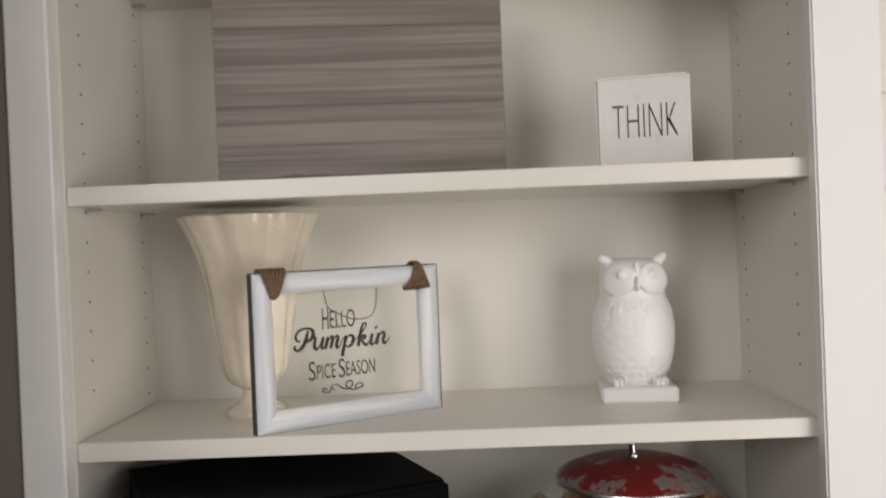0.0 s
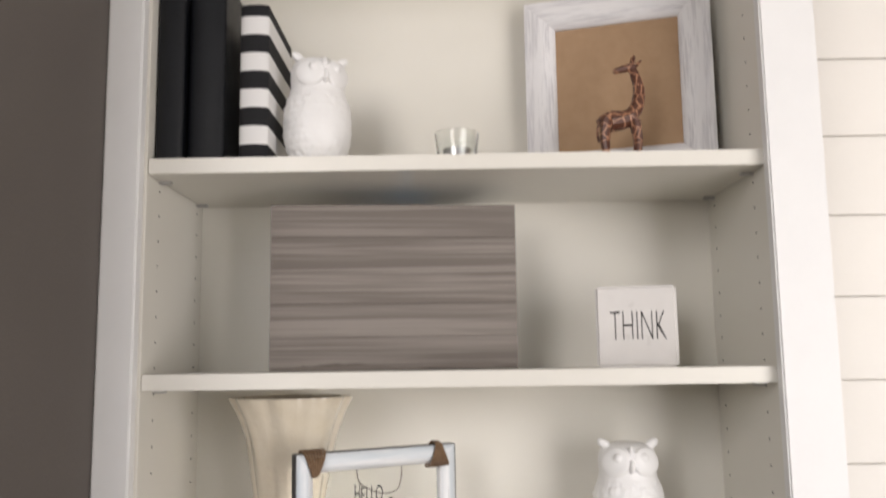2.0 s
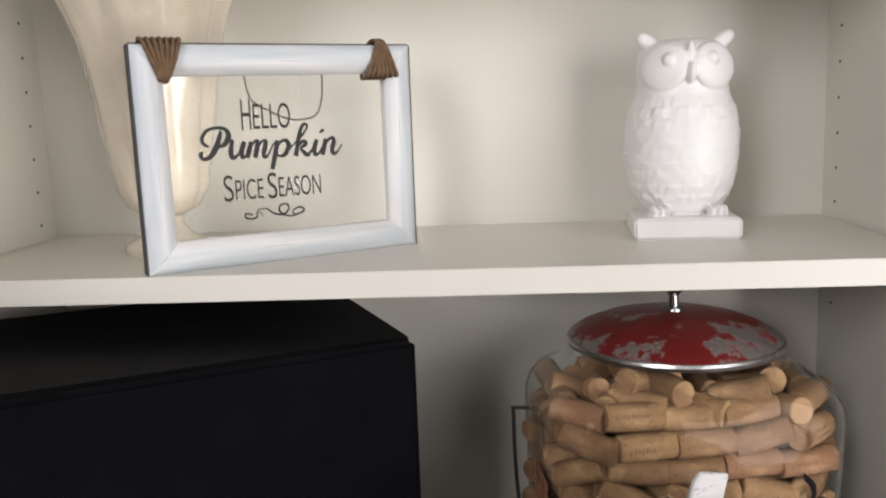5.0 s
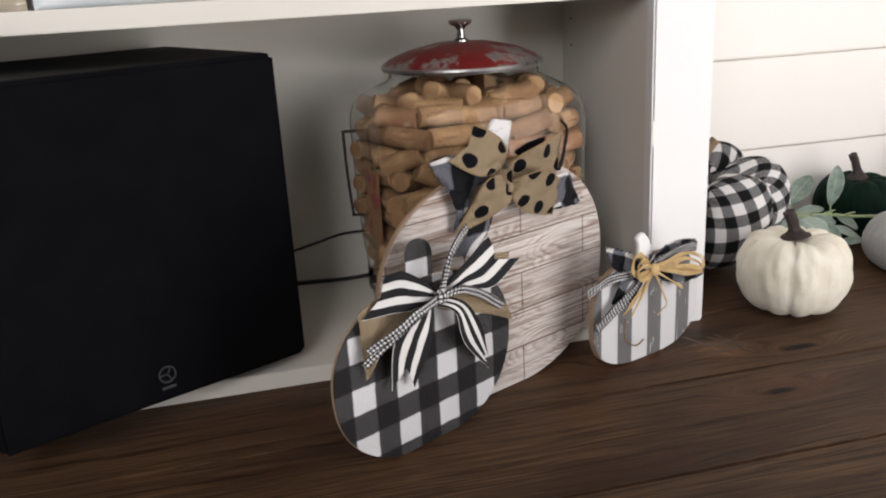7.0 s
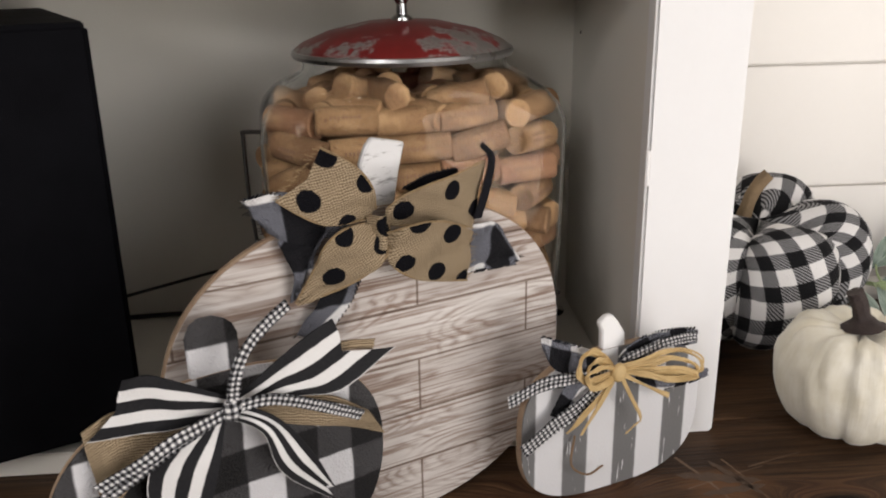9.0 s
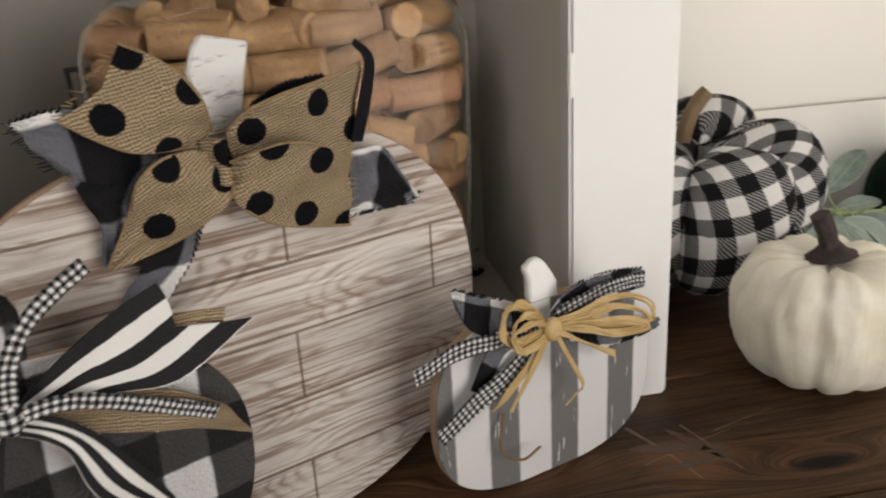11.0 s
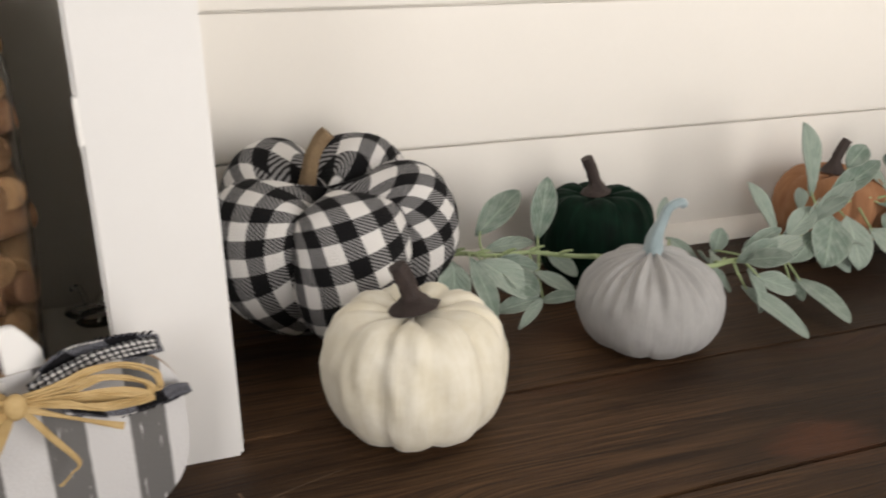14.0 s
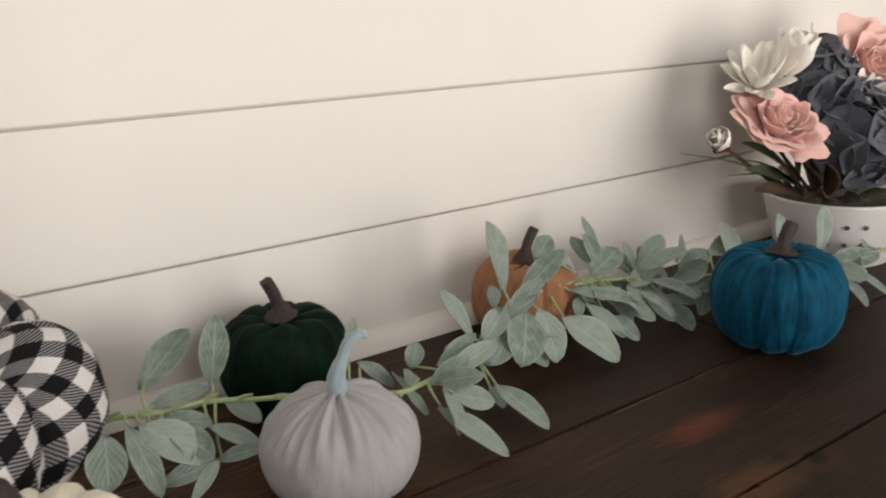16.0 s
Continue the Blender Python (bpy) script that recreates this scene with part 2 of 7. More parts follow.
def whitewash(name, light=(0.62, 0.59, 0.56), dark=(0.20, 0.14, 0.11), along=(5.0, 60.0, 60.0), which="Object", bricks=None, amount=0.5, knots=False):
    n = Nodes(name)
    tc = n.add("TexCoord").outputs[which]
    warp = n.noise(n.add("Mapping", None, Vector=tc, Scale=tuple(a * 0.6 for a in along)).outputs[0], 1.0, 2.0, 0.5, 1)
    v = n.add("VectorMath", {"operation": "MULTIPLY_ADD"}, i0=warp, i1=(0.010, 0.005, 0.005), i2=tc).outputs[0]
    g = n.noise(n.add("Mapping", None, Vector=v, Scale=along).outputs[0], 1.0, 5.0, 0.65)
    fine = n.noise(n.add("Mapping", None, Vector=v, Scale=tuple(a * 5 for a in along)).outputs[0], 1.0, 3.0, 0.6)
    f = n.ramp(n.math("ADD", g, n.math("MULTIPLY", n.math("SUBTRACT", fine, 0.5), 0.6)), amount + 0.05, amount + 0.19)
    col = n.mix(n.math("MULTIPLY", f, 0.55 if knots else 1.0), rgb(*light), rgb(*dark))
    soft = n.noise(n.add("Mapping", None, Vector=tc, Scale=tuple(a * 0.5 for a in along)).outputs[0], 1.0, 2.0)
    col = n.mix(n.math("MULTIPLY", n.ramp(soft, 0.4, 0.75), 0.55), col, rgb(*[0.6 * a + 0.4 * b for a, b in zip(light, dark)]))
    if knots:
        kv = n.add("Mapping", None, Vector=v, Scale=(9.0, 1.0, 30.0)).outputs[0]
        cell = n.add("TexVoronoi", None, Vector=kv, Scale=1.0).outputs[0]
        cell = n.math("MULTIPLY_ADD", n.noise(n.add("Mapping", None, Vector=tc, Scale=(14.0, 60.0, 60.0)).outputs[0], 1.0, 3.0), 0.30, cell)
        line = band(n, cell, 0.085, 0.30, 0.35)
        keep = n.ramp(n.noise(n.add("Mapping", None, Vector=tc, Scale=(16.0, 30.0, 70.0)).outputs[0], 1.0, 2.0), 0.40, 0.60)
        col = n.mix(n.math("MULTIPLY", n.math("MULTIPLY", line, keep), 0.75), col, rgb(*dark))
        col = n.mix(n.math("MULTIPLY", n.ramp(cell, 0.27, 0.20), 0.75), col, rgb(0.33, 0.205, 0.155))
        where = n.ramp(n.noise(n.add("Mapping", None, Vector=v, Scale=(9.0, 1.0, 45.0)).outputs[0], 1.0, 3.0), 0.36, 0.56)
        for length, across, depth in ((7.0, 210.0, 0.45), (4.0, 420.0, 0.70)):
            thread = n.noise(n.add("Mapping", None, Vector=v, Scale=(length, 1.0, across)).outputs[0], 1.0, 1.0, 0.5)
            col = n.mix(n.math("MULTIPLY", n.math("MULTIPLY", n.ramp(thread, 0.54, 0.58), where), depth), col, rgb(*dark))
        col = n.mix(n.math("MULTIPLY", n.ramp(thread, 0.42, 0.34), 0.35), col, rgb(0.78, 0.75, 0.73))
    if bricks:
        w, hgt, mortar = bricks
        sw = n.add("SeparateXYZ", None, Vector=tc)
        flat = n.add("CombineXYZ", None, X=n.math("SUBTRACT", sw.outputs[0], 0.071), Y=sw.outputs[2]).outputs[0]
        b = n.add("TexBrick", None, Vector=flat, Scale=1.0, Mortar_Size=mortar, Brick_Width=w, Row_Height=hgt, Mortar_Smooth=0.3)
        b.offset = 0.55
        b.inputs["Color1"].default_value, b.inputs["Color2"].default_value, b.inputs["Mortar"].default_value = rgb(1, 1, 1), rgb(0.90, 0.88, 0.87), rgb(0.36, 0.30, 0.26)
        col = n.add("Mix", {"data_type": "RGBA", "blend_type": "MULTIPLY"}, i0=1.0, i6=col, i7=b.outputs[0]).outputs[2]
    n.bump(fine, 0.0005)
    return n.set(Base_Color=col, Roughness=0.7)


def velvet(name, a, b, sheen=0.8, tint=(1, 1, 1), streak=0.5):
    """Crushed nap: streaks down each pleat and soft patches, under a coloured sheen."""
    n = Nodes(name)
    v = n.coords("Object")
    nap = n.noise(v, 48.0, 3.0)
    down = n.noise(n.coords("UV", (330.0, 26.0, 1.0)), 1.0, 3.0)
    f = n.math("ADD", n.math("MULTIPLY", n.ramp(down, 0.33, 0.68), streak), n.math("MULTIPLY", n.ramp(nap, 0.33, 0.68), 1.0 - streak))
    fine = n.noise(v, 1400.0, 1.0)
    n.bump(n.math("ADD", n.math("ADD", nap, n.math("MULTIPLY", down, streak)), n.math("MULTIPLY", fine, 0.12)), 0.0010)
    return n.set(Base_Color=n.mix(f, rgb(*a), rgb(*b)), Roughness=0.7, Sheen_Weight=sheen, Sheen_Roughness=0.3, Sheen_Tint=rgb(*tint), Specular_IOR_Level=0.1)


def glass(name, tint=(0.95, 0.97, 0.96), rough=0.02, ior=1.45):
    n = Nodes(name)
    fine = n.noise(n.coords("Object"), 35.0, 2.0)
    n.bump(fine, 0.0008, 0.4)
    return n.set(Base_Color=rgb(*tint), Roughness=rough, Transmission_Weight=1.0, IOR=ior)


MELAMINE = plain("cream_melamine", (0.74, 0.715, 0.645), (0.78, 0.755, 0.69), 0.36, 6.0, 500.0, 0.00012)
PAINT = plain("white_trim_paint", (0.80, 0.795, 0.785), (0.84, 0.835, 0.825), 0.5, 14.0, 200.0, 0.00008)
SHIPLAP = plain("white_shiplap_paint", (0.80, 0.77, 0.72), (0.85, 0.82, 0.77), 0.55, 5.0, 160.0, 0.00008)
TAUPE = plain("taupe_wall_paint", (0.112, 0.097, 0.086), (0.128, 0.112, 0.100), 0.85, 4.0, 300.0, 0.0006)
ROOM = plain("room_wall_paint", (0.22, 0.202, 0.182), (0.25, 0.232, 0.21), 0.9, 3.0, 200.0, 0.0006)
CEILING = plain("ceiling_paint", (0.48, 0.47, 0.45), (0.53, 0.52, 0.50), 0.95, 3.0, 200.0, 0.0006)
CARPET = plain("floor_carpet", (0.22, 0.19, 0.16), (0.3, 0.26, 0.22), 0.95, 8.0, 300.0, 0.002)
WOOD = stained_wood("dark_stained_pine")
HOLE = plain("dark_hole", (0.06, 0.055, 0.048), (0.09, 0.08, 0.07), 0.9)
STEEL = plain("steel", (0.5, 0.5, 0.5), (0.6, 0.6, 0.6), 0.3, 60.0, 400.0, 0.0002, metal=1.0)
CERAMIC = plain("white_ceramic", (0.80, 0.79, 0.78), (0.85, 0.845, 0.835), 0.38, 40.0, 500.0, 0.0003)
CREAM = plain("cream_glaze", (0.66, 0.58, 0.45), (0.72, 0.65, 0.53), 0.2, 30.0, 60.0, 0.0018, coat=1.0)
BLACKBOX = plain("black_vinyl", (0.003, 0.003, 0.0035), (0.005, 0.005, 0.006), 0.6, 20.0, 700.0, 0.0003, spec=0.1)
BLACKBOOK = plain("black_leatherette", (0.003, 0.0035, 0.005), (0.007, 0.008, 0.011), 0.42, 40.0, 600.0, 0.0006, spec=0.3)
PAPER = plain("book_pages", (0.66, 0.62, 0.53), (0.72, 0.68, 0.6), 0.9, 90.0, 900.0, 0.0003)
INK = plain("black_ink", (0.012, 0.011, 0.011), (0.03, 0.028, 0.027), 0.6)
GLASS = glass("clear_glass")
PANEGLASS = Nodes("thin_pane_glass").set(Base_Color=rgb(0.96, 0.97, 0.96), Roughness=0.01, Transmission_Weight=1.0, IOR=1.12)
JARGLASS = glass("jar_glass", (0.97, 0.98, 0.97), 0.03, 1.16)


# ---- building blocks ----
def mesh_of(name, bm, material, smooth=True, angle=35):
    me = bpy.data.meshes.new(name)
    bm.normal_update()
    bm.to_mesh(me)
    bm.free()
    if material:
        me.materials.append(material)
    me.polygons.foreach_set("use_smooth", [smooth] * len(me.polygons))
    if smooth:
        me.set_sharp_from_angle(angle=radians(angle))
    return me


def part(name, bm, material, parent=None, label="", at=None, smooth=True, angle=35):
    ob = new(name, mesh_of(name, bm, material, smooth, angle))
    if parent:
        ob.parent = parent
    if at is not None:
        ob.matrix_basis = at
    return tagged(ob, label)


def thing(name, m, label, category, group="", kind=""):
    ob = new(name)
    ob.empty_display_size = 0.02
    ob.matrix_basis = m
    return tagged(ob, label, category, group, kind)


def bevel(bm, width, segments=2, angle=30):
    edges = [e for e in bm.edges if len(e.link_faces) == 2 and e.calc_face_angle(0) > radians(angle)]
    if edges and width:
        bmesh.ops.bevel(bm, geom=edges, offset=width, segments=segments, affect="EDGES", clamp_overlap=True)
    return bm


def box(x0, x1, y0, y1, z0, z1, r=0.0015, bm=None, segments=2):
    one = bmesh.new()
    bmesh.ops.create_cube(one, size=1.0)
    for v in one.verts:
        v.co = Vector((x0 + (v.co.x + 0.5) * (x1 - x0), y0 + (v.co.y + 0.5) * (y1 - y0), z0 + (v.co.z + 0.5) * (z1 - z0)))
    bevel(one, r, segments)
    return merge(bm, one)


def merge(bm, one):
    if bm is None:
        return one
    me = bpy.data.meshes.new("joined")
    one.to_mesh(me)
    one.free()
    bm.from_mesh(me)
    bpy.data.meshes.remove(me)
    return bm


def moved(bm, m):
    bmesh.ops.transform(bm, matrix=m, verts=bm.verts)
    return bm


def lathe(profile, segments=40, shape=None, bm=None, close=True):
    """Turn a profile of (radius, z) round z. shape(angle, radius, z) gives the place of a vertex."""
    bm = bm or bmesh.new()
    rings = []
    for r, z in profile:
        if r < 1e-6:
            rings.append([bm.verts.new((0, 0, z))])
            continue
        ring = []
        for k in range(segments):
            a = 2 * math.pi * k / segments
            p = shape(a, r, z) if shape else (r * math.cos(a), r * math.sin(a), z)
            ring.append(bm.verts.new(p))
        rings.append(ring)
    for a, b in zip(rings, rings[1:]):
        for k in range(segments):
            j = (k + 1) % segments
            if len(a) == 1 and len(b) == 1:
                continue
            if len(a) == 1:
                bm.faces.new((a[0], b[j], b[k]))
            elif len(b) == 1:
                bm.faces.new((a[k], a[j], b[0]))
            else:
                bm.faces.new((a[k], a[j], b[j], b[k]))
    if close:
        for ring, flip in ((rings[0], True), (rings[-1], False)):
            if len(ring) > 1:
                bm.faces.new(ring[::-1] if flip else ring)
    bmesh.ops.recalc_face_normals(bm, faces=bm.faces)
    return bm


def smooth_line(points, steps=6):
    """A Catmull-Rom line through points."""
    pts = [Vector(p) for p in points]
    if len(pts) < 3:
        return [pts[0].lerp(pts[-1], k / steps) for k in range(steps + 1)]
    pts = [2 * pts[0] - pts[1]] + pts + [2 * pts[-1] - pts[-2]]
    out = []
    for i in range(1, len(pts) - 2):
        a, b, c, d = pts[i - 1 : i + 3]
        for k in range(steps):
            t = k / steps
            out.append(0.5 * (2 * b + (c - a) * t + (2 * a - 5 * b + 4 * c - d) * t * t + (3 * b - a - 3 * c + d) * t**3))
    return out + [pts[-2]]


def tube(points, radius, sides=8, taper=None, bm=None, steps=6):
    """A round rod along points; taper gives the radius' factor at each end."""
    line = smooth_line(points, steps)
    bm = bm or bmesh.new()
    rings = []
    side = None
    for i, p in enumerate(line):
        d = (line[min(i + 1, len(line) - 1)] - line[max(i - 1, 0)]).normalized()
        if side is None:
            side = d.cross(Vector((0.3, 0.2, 0.93))).normalized()
        side = (side - d * side.dot(d)).normalized()
        up = d.cross(side)
        f = i / (len(line) - 1)
        r = radius * (taper[0] + (taper[1] - taper[0]) * f if taper else 1.0)
        rings.append([bm.verts.new(p + r * (math.cos(2 * math.pi * k / sides) * side + math.sin(2 * math.pi * k / sides) * up)) for k in range(sides)])
    for a, b in zip(rings, rings[1:]):
        for k in range(sides):
            bm.faces.new((a[k], a[(k + 1) % sides], b[(k + 1) % sides], b[k]))
    bm.faces.new(rings[0][::-1])
    bm.faces.new(rings[-1])
    return bm


def ribbon(edge_a, edge_b, thick=0.0007, across=6, ripple=0.0, bm=None, steps=6, shift=(0.0, 0.0), width=None, notch=0.0):
    """A strip of cloth between two edges, its length and width as texture metres, with a swallow-tail end if notched."""
    bm = bm or bmesh.new()
    uv = bm.loops.layers.uv.verify()
    la, lb = smooth_line(edge_a, steps), smooth_line(edge_b, steps)
    last = len(la) - 1
    run = [0.0]
    for i in range(last):
        run.append(run[-1] + ((la[i + 1] - la[i]).length + (lb[i + 1] - lb[i]).length) / 2)

    def along(line, s):
        i = min(int(s), last - 1)
        return line[i] + (line[i + 1] - line[i]) * (s - i)

    rows = []
    for i in range(last + 1):
        d = (la[min(i + 1, last)] + lb[min(i + 1, last)] - la[max(i - 1, 0)] - lb[max(i - 1, 0)]).normalized()
        n = d.cross(lb[i] - la[i])
        n = n.normalized() if n.length > 1e-9 else Vector((0, -1, 0))
        row = []
        for k in range(across + 1):
            f = k / across
            s = i * (1 - notch * (1 - abs(2 * f - 1)))
            a, b = along(la, s), along(lb, s)
            w = ripple * math.sin(f * math.pi * 3 + i * 0.5) + ripple * 0.6 * math.sin(i * 0.9)
            row.append((a.lerp(b, f) + n * w, n, f * (width or (b - a).length), along(run, s)))
        rows.append(row)
    def put(flip):
        grid = [[bm.verts.new(p + n * (thick / 2 if flip else -thick / 2)) for p, n, _, _ in row] for row in rows]
        for i in range(len(grid) - 1):
            for k in range(across):
                quad = [(i, k), (i + 1, k), (i + 1, k + 1), (i, k + 1)]
                if not flip:
                    quad.reverse()
                face = bm.faces.new([grid[x][y] for x, y in quad])
                for loop, (x, y) in zip(face.loops, quad):
                    loop[uv].uv = (rows[x][y][3] + shift[0], rows[x][y][2] + shift[1])
        return grid
    top, low = put(True), put(False)
    n, m = len(top) - 1, across
    rim = [(i, 0) for i in range(n + 1)] + [(n, k) for k in range(1, m + 1)] + [(i, m) for i in range(n - 1, -1, -1)] + [(0, k) for k in range(m - 1, 0, -1)]
    for (x, y), (p, q) in zip(rim, rim[1:] + rim[:1]):
        face = bm.faces.new((top[x][y], low[x][y], low[p][q], top[p][q]))
        for loop, (s, t) in zip(face.loops, ((x, y), (x, y), (p, q), (p, q))):
            loop[uv].uv = (rows[s][t][3] + shift[0], rows[s][t][2] + shift[1])
    return bm


def slab(outline, thick, r=0.0012):
    """A flat board with this outline (x, z), from y = 0 back to y = thick, with eased edges."""
    bm = bmesh.new()
    front = [bm.verts.new((x, 0, z)) for x, z in outline]
    back = [bm.verts.new((x, thick, z)) for x, z in outline]
    bm.faces.new(front)
    bm.faces.new(back[::-1])
    for k in range(len(front)):
        j = (k + 1) % len(front)
        bm.faces.new((front[k], back[k], back[j], front[j]))
    bmesh.ops.recalc_face_normals(bm, faces=bm.faces)
    return bevel(bm, r, 1, 50)


def lettering(text, height, width, bold=0.0, shear=0.0, depth=0.0004):
    """Letters as a mesh in the x-z plane, fitted to this height and width, from the origin up."""
    data = bpy.data.curves.new("lettering", "FONT")
    data.body, data.size, data.extrude, data.offset, data.shear = text, 1.0, 0.01, bold, shear
    ob = bpy.data.objects.new("lettering", data)
    scene.collection.objects.link(ob)
    bpy.context.view_layer.update()
    me = bpy.data.meshes.new_from_object(ob.evaluated_get(bpy.context.evaluated_depsgraph_get()))
    bpy.data.objects.remove(ob)
    bm = bmesh.new()
    bm.from_mesh(me)
    bpy.data.meshes.remove(me)
    xs, ys = [v.co.x for v in bm.verts], [v.co.y for v in bm.verts]
    for v in bm.verts:
        x = (v.co.x - min(xs)) / (max(xs) - min(xs)) * width
        z = (v.co.y - min(ys)) / (max(ys) - min(ys)) * height
        v.co = Vector((x, -depth if v.co.z > 0 else 0.0, z))
    bmesh.ops.recalc_face_normals(bm, faces=bm.faces)
    return bm


# ---- the room ----
def structure(name, bm, material, label, category, smooth=True):
    return tagged(part(name, bm, material, None, label, smooth=smooth), label, category, "", "structure")


WALL_Y = 0.245
structure("floor", box(-2.6, 3.1, -2.2, 0.4, -0.87, -0.80, 0), CARPET, "brown carpeted floor of the room", "floor")
structure("ceiling", box(-2.6, 3.1, -2.2, 0.4, 1.90, 1.95, 0), CEILING, "white painted ceiling of the room", "ceiling")
structure("wall_west", box(-2.6, -2.5, -2.2, 0.30, -0.80, 1.90, 0), ROOM, "plain beige painted wall", "wall")
structure("wall_east", box(3.0, 3.1, -2.2, 0.30, -0.80, 1.90, 0), ROOM, "plain beige painted wall", "wall")
side = box(-0.50, -0.428, -0.42, 0.262, -0.80, 1.90, 0.003)
structure("wall_return", side, TAUPE, "short taupe painted wall beside the bookcase", "wall")
structure("wall_north", box(-2.5, 3.0, 0.262, 0.30, -0.80, 1.90, 0), ROOM, "plain wall behind the white shiplap", "wall")
# Unseen wall; its floor-high opening is added for the right lamp.
rear = bmesh.new()
for x0, x1, z0, z1 in ((-2.5, 0.90, -0.80, 0.70), (-2.5, 3.0, 1.75, 1.90), (-2.5, -1.30, 0.70, 1.75), (-0.46, 0.90, 0.70, 1.75), (2.70, 3.0, -0.80, 1.75), (0.90, 2.70, 1.25, 1.75)):
    box(x0, x1, -2.2, -2.1, z0, z1, 0, rear)
structure("wall_south", rear, ROOM, "unseen beige painted wall with a window opening and an added tall light opening", "wall")

shiplap = structure("shiplap_wall", box(-0.43, 3.0, 0.2530, 0.262, 0.0, 1.90, 0), SHIPLAP, "white painted horizontal shiplap wall", "wall")
gaps = [0.0, 0.126, 0.2545] + [0.2545 + 0.1203 * k for k in (1, 2, 3)] + [0.6155 + 0.1224 * k for k in range(1, 11)]
for z, top in zip(gaps, gaps[1:]):
    part("board", box(-0.43, 3.0, WALL_Y, 0.2526, z + (0.0015 if z else 0.0), top - 0.0015, 0.0009), SHIPLAP, shiplap)
quarter = bmesh.new()
arc = [(WALL_Y - 0.019 * math.cos(radians(a)), 0.019 * math.sin(radians(a))) for a in range(0, 91, 15)] + [(WALL_Y, 0.0)]
for x in (0.447, 3.0):
    [quarter.verts.new((x, y, max(zz, 0.0))) for y, zz in arc]
quarter.verts.ensure_lookup_table()
m = len(arc)
for i in range(m):
    quarter.faces.new([quarter.verts[j] for j in (i, (i + 1) % m, m + (i + 1) % m, m + i)])
quarter.faces.new([quarter.verts[i] for i in range(m)])
quarter.faces.new([quarter.verts[m + i] for i in range(m)])
bmesh.ops.recalc_face_normals(quarter, faces=quarter.faces)
structure("trim", quarter, SHIPLAP, "white quarter-round trim along the foot of the shiplap", "trim")

# The stained counter: long boards side by side on a cabinet body.
counter = thing("counter", pose(0, 0, 0), "dark stained wooden counter of long pine boards", "counter", "", "structure")
edges = [0.245, 0.139, -0.003, -0.145, -0.287, -0.40]
for n, (back, front) in enumerate(zip(edges, edges[1:])):
    cuts = [-0.428, 0.62 + 0.31 * ((n * 7) % 5), 3.0] if n not in (0, 2) else [-0.428, 3.0]
    for x0, x1 in zip(cuts, cuts[1:]):
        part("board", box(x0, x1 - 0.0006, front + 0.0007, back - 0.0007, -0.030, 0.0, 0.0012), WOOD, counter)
WORN = plain("worn_bare_wood", (0.10, 0.062, 0.038), (0.21, 0.135, 0.085), 0.7, 150.0, 700.0, 0.0006)
SCUFF = plain("worn_stain", (0.055, 0.031, 0.018), (0.105, 0.062, 0.036), 0.6, 220.0, 700.0, 0.0006)
for x0, y0, x1, y1, w in ((0.402, -0.052, 0.424, -0.112, 0.0030), (0.436, -0.058, 0.450, -0.110, 0.0016), (0.398, -0.092, 0.462, -0.070, 0.0012), (0.452, -0.070, 0.50, -0.055, 0.0010), (1.012, -0.0075, 1.110, -0.0055, 0.0012), (1.118, -0.0055, 1.168, -0.0045, 0.0012)):
    d = Vector((x1 - x0, y1 - y0, 0))
    line = tube([(0, 0, 0), (d.length * 0.5, w * 0.6, 0), (d.length, 0, 0)], w, 6, (0.5, 0.25), None, 5)
    part("scratch", moved(line, pose(x0, y0, 0.0, 0, 0, math.degrees(math.atan2(d.y, d.x))) @ Matrix.Diagonal((1, 1, 0.08, 1))), WORN, counter, "pale scratch in the stain")
for x0, y0, turn, length, width in ((0.395, -0.075, -12, 0.060, 0.010), (0.405, -0.100, 8, 0.050, 0.007), (0.425, -0.060, -62, 0.050, 0.006)):
    scuff = slab([(length * (0.5 - 0.5 * math.cos(a * 0.2244)) , width * 0.5 * math.sin(a * 0.2244) * (1 + 0.35 * math.sin(a * 2.3))) for a in range(28)], 0.0003, 0)
    part("scuff", moved(scuff, pose(x0, y0, 0.0003, 0, 0, turn) @ pose(0, 0, 0, -90, 0, 0)), SCUFF, counter, "dull worn patch in the stain")
part("cabinet_body", box(-0.428, 3.0, -0.37, 0.245, -0.80, -0.031, 0.002), PAINT, counter, "white painted cabinet under the boards")

# ---- the bookcase ----
SHELF = (0.3755, 0.6395, 0.904)  # tops of the three shelves
TOPZ, BACK = 1.227, 0.235
bookcase = thing("bookcase", pose(0, 0, 0), "white built-in bookcase with three cream shelves standing on the counter", "bookcase")
part("side_panel", box(-0.398, -0.380, -0.001, BACK, 0.0, 1.30, 0.0008), MELAMINE, bookcase)
part("side_panel", box(0.380, 0.398, -0.001, BACK, 0.0, 1.30, 0.0008), MELAMINE, bookcase)
part("back_panel", box(-0.398, 0.398, BACK + 0.0003, BACK + 0.006, 0.0, 1.30, 0.0), MELAMINE, bookcase)
part("top_panel", box(-0.3798, 0.3798, 0.0, BACK, TOPZ, TOPZ + 0.018, 0.0008), MELAMINE, bookcase)
part("bottom_panel", box(-0.3798, 0.3798, -0.024, BACK, 0.0, 0.0175, 0.0010), MELAMINE, bookcase)
for zz in SHELF:
    part("shelf", box(-0.3790, 0.3790, 0.0, BACK - 0.001, zz - 0.0195, zz, 0.0008), MELAMINE, bookcase)
part("post", box(-0.4275, -0.3830, -0.020, -0.0012, 0.0, 1.46, 0.0022), PAINT, bookcase, "painted front post")
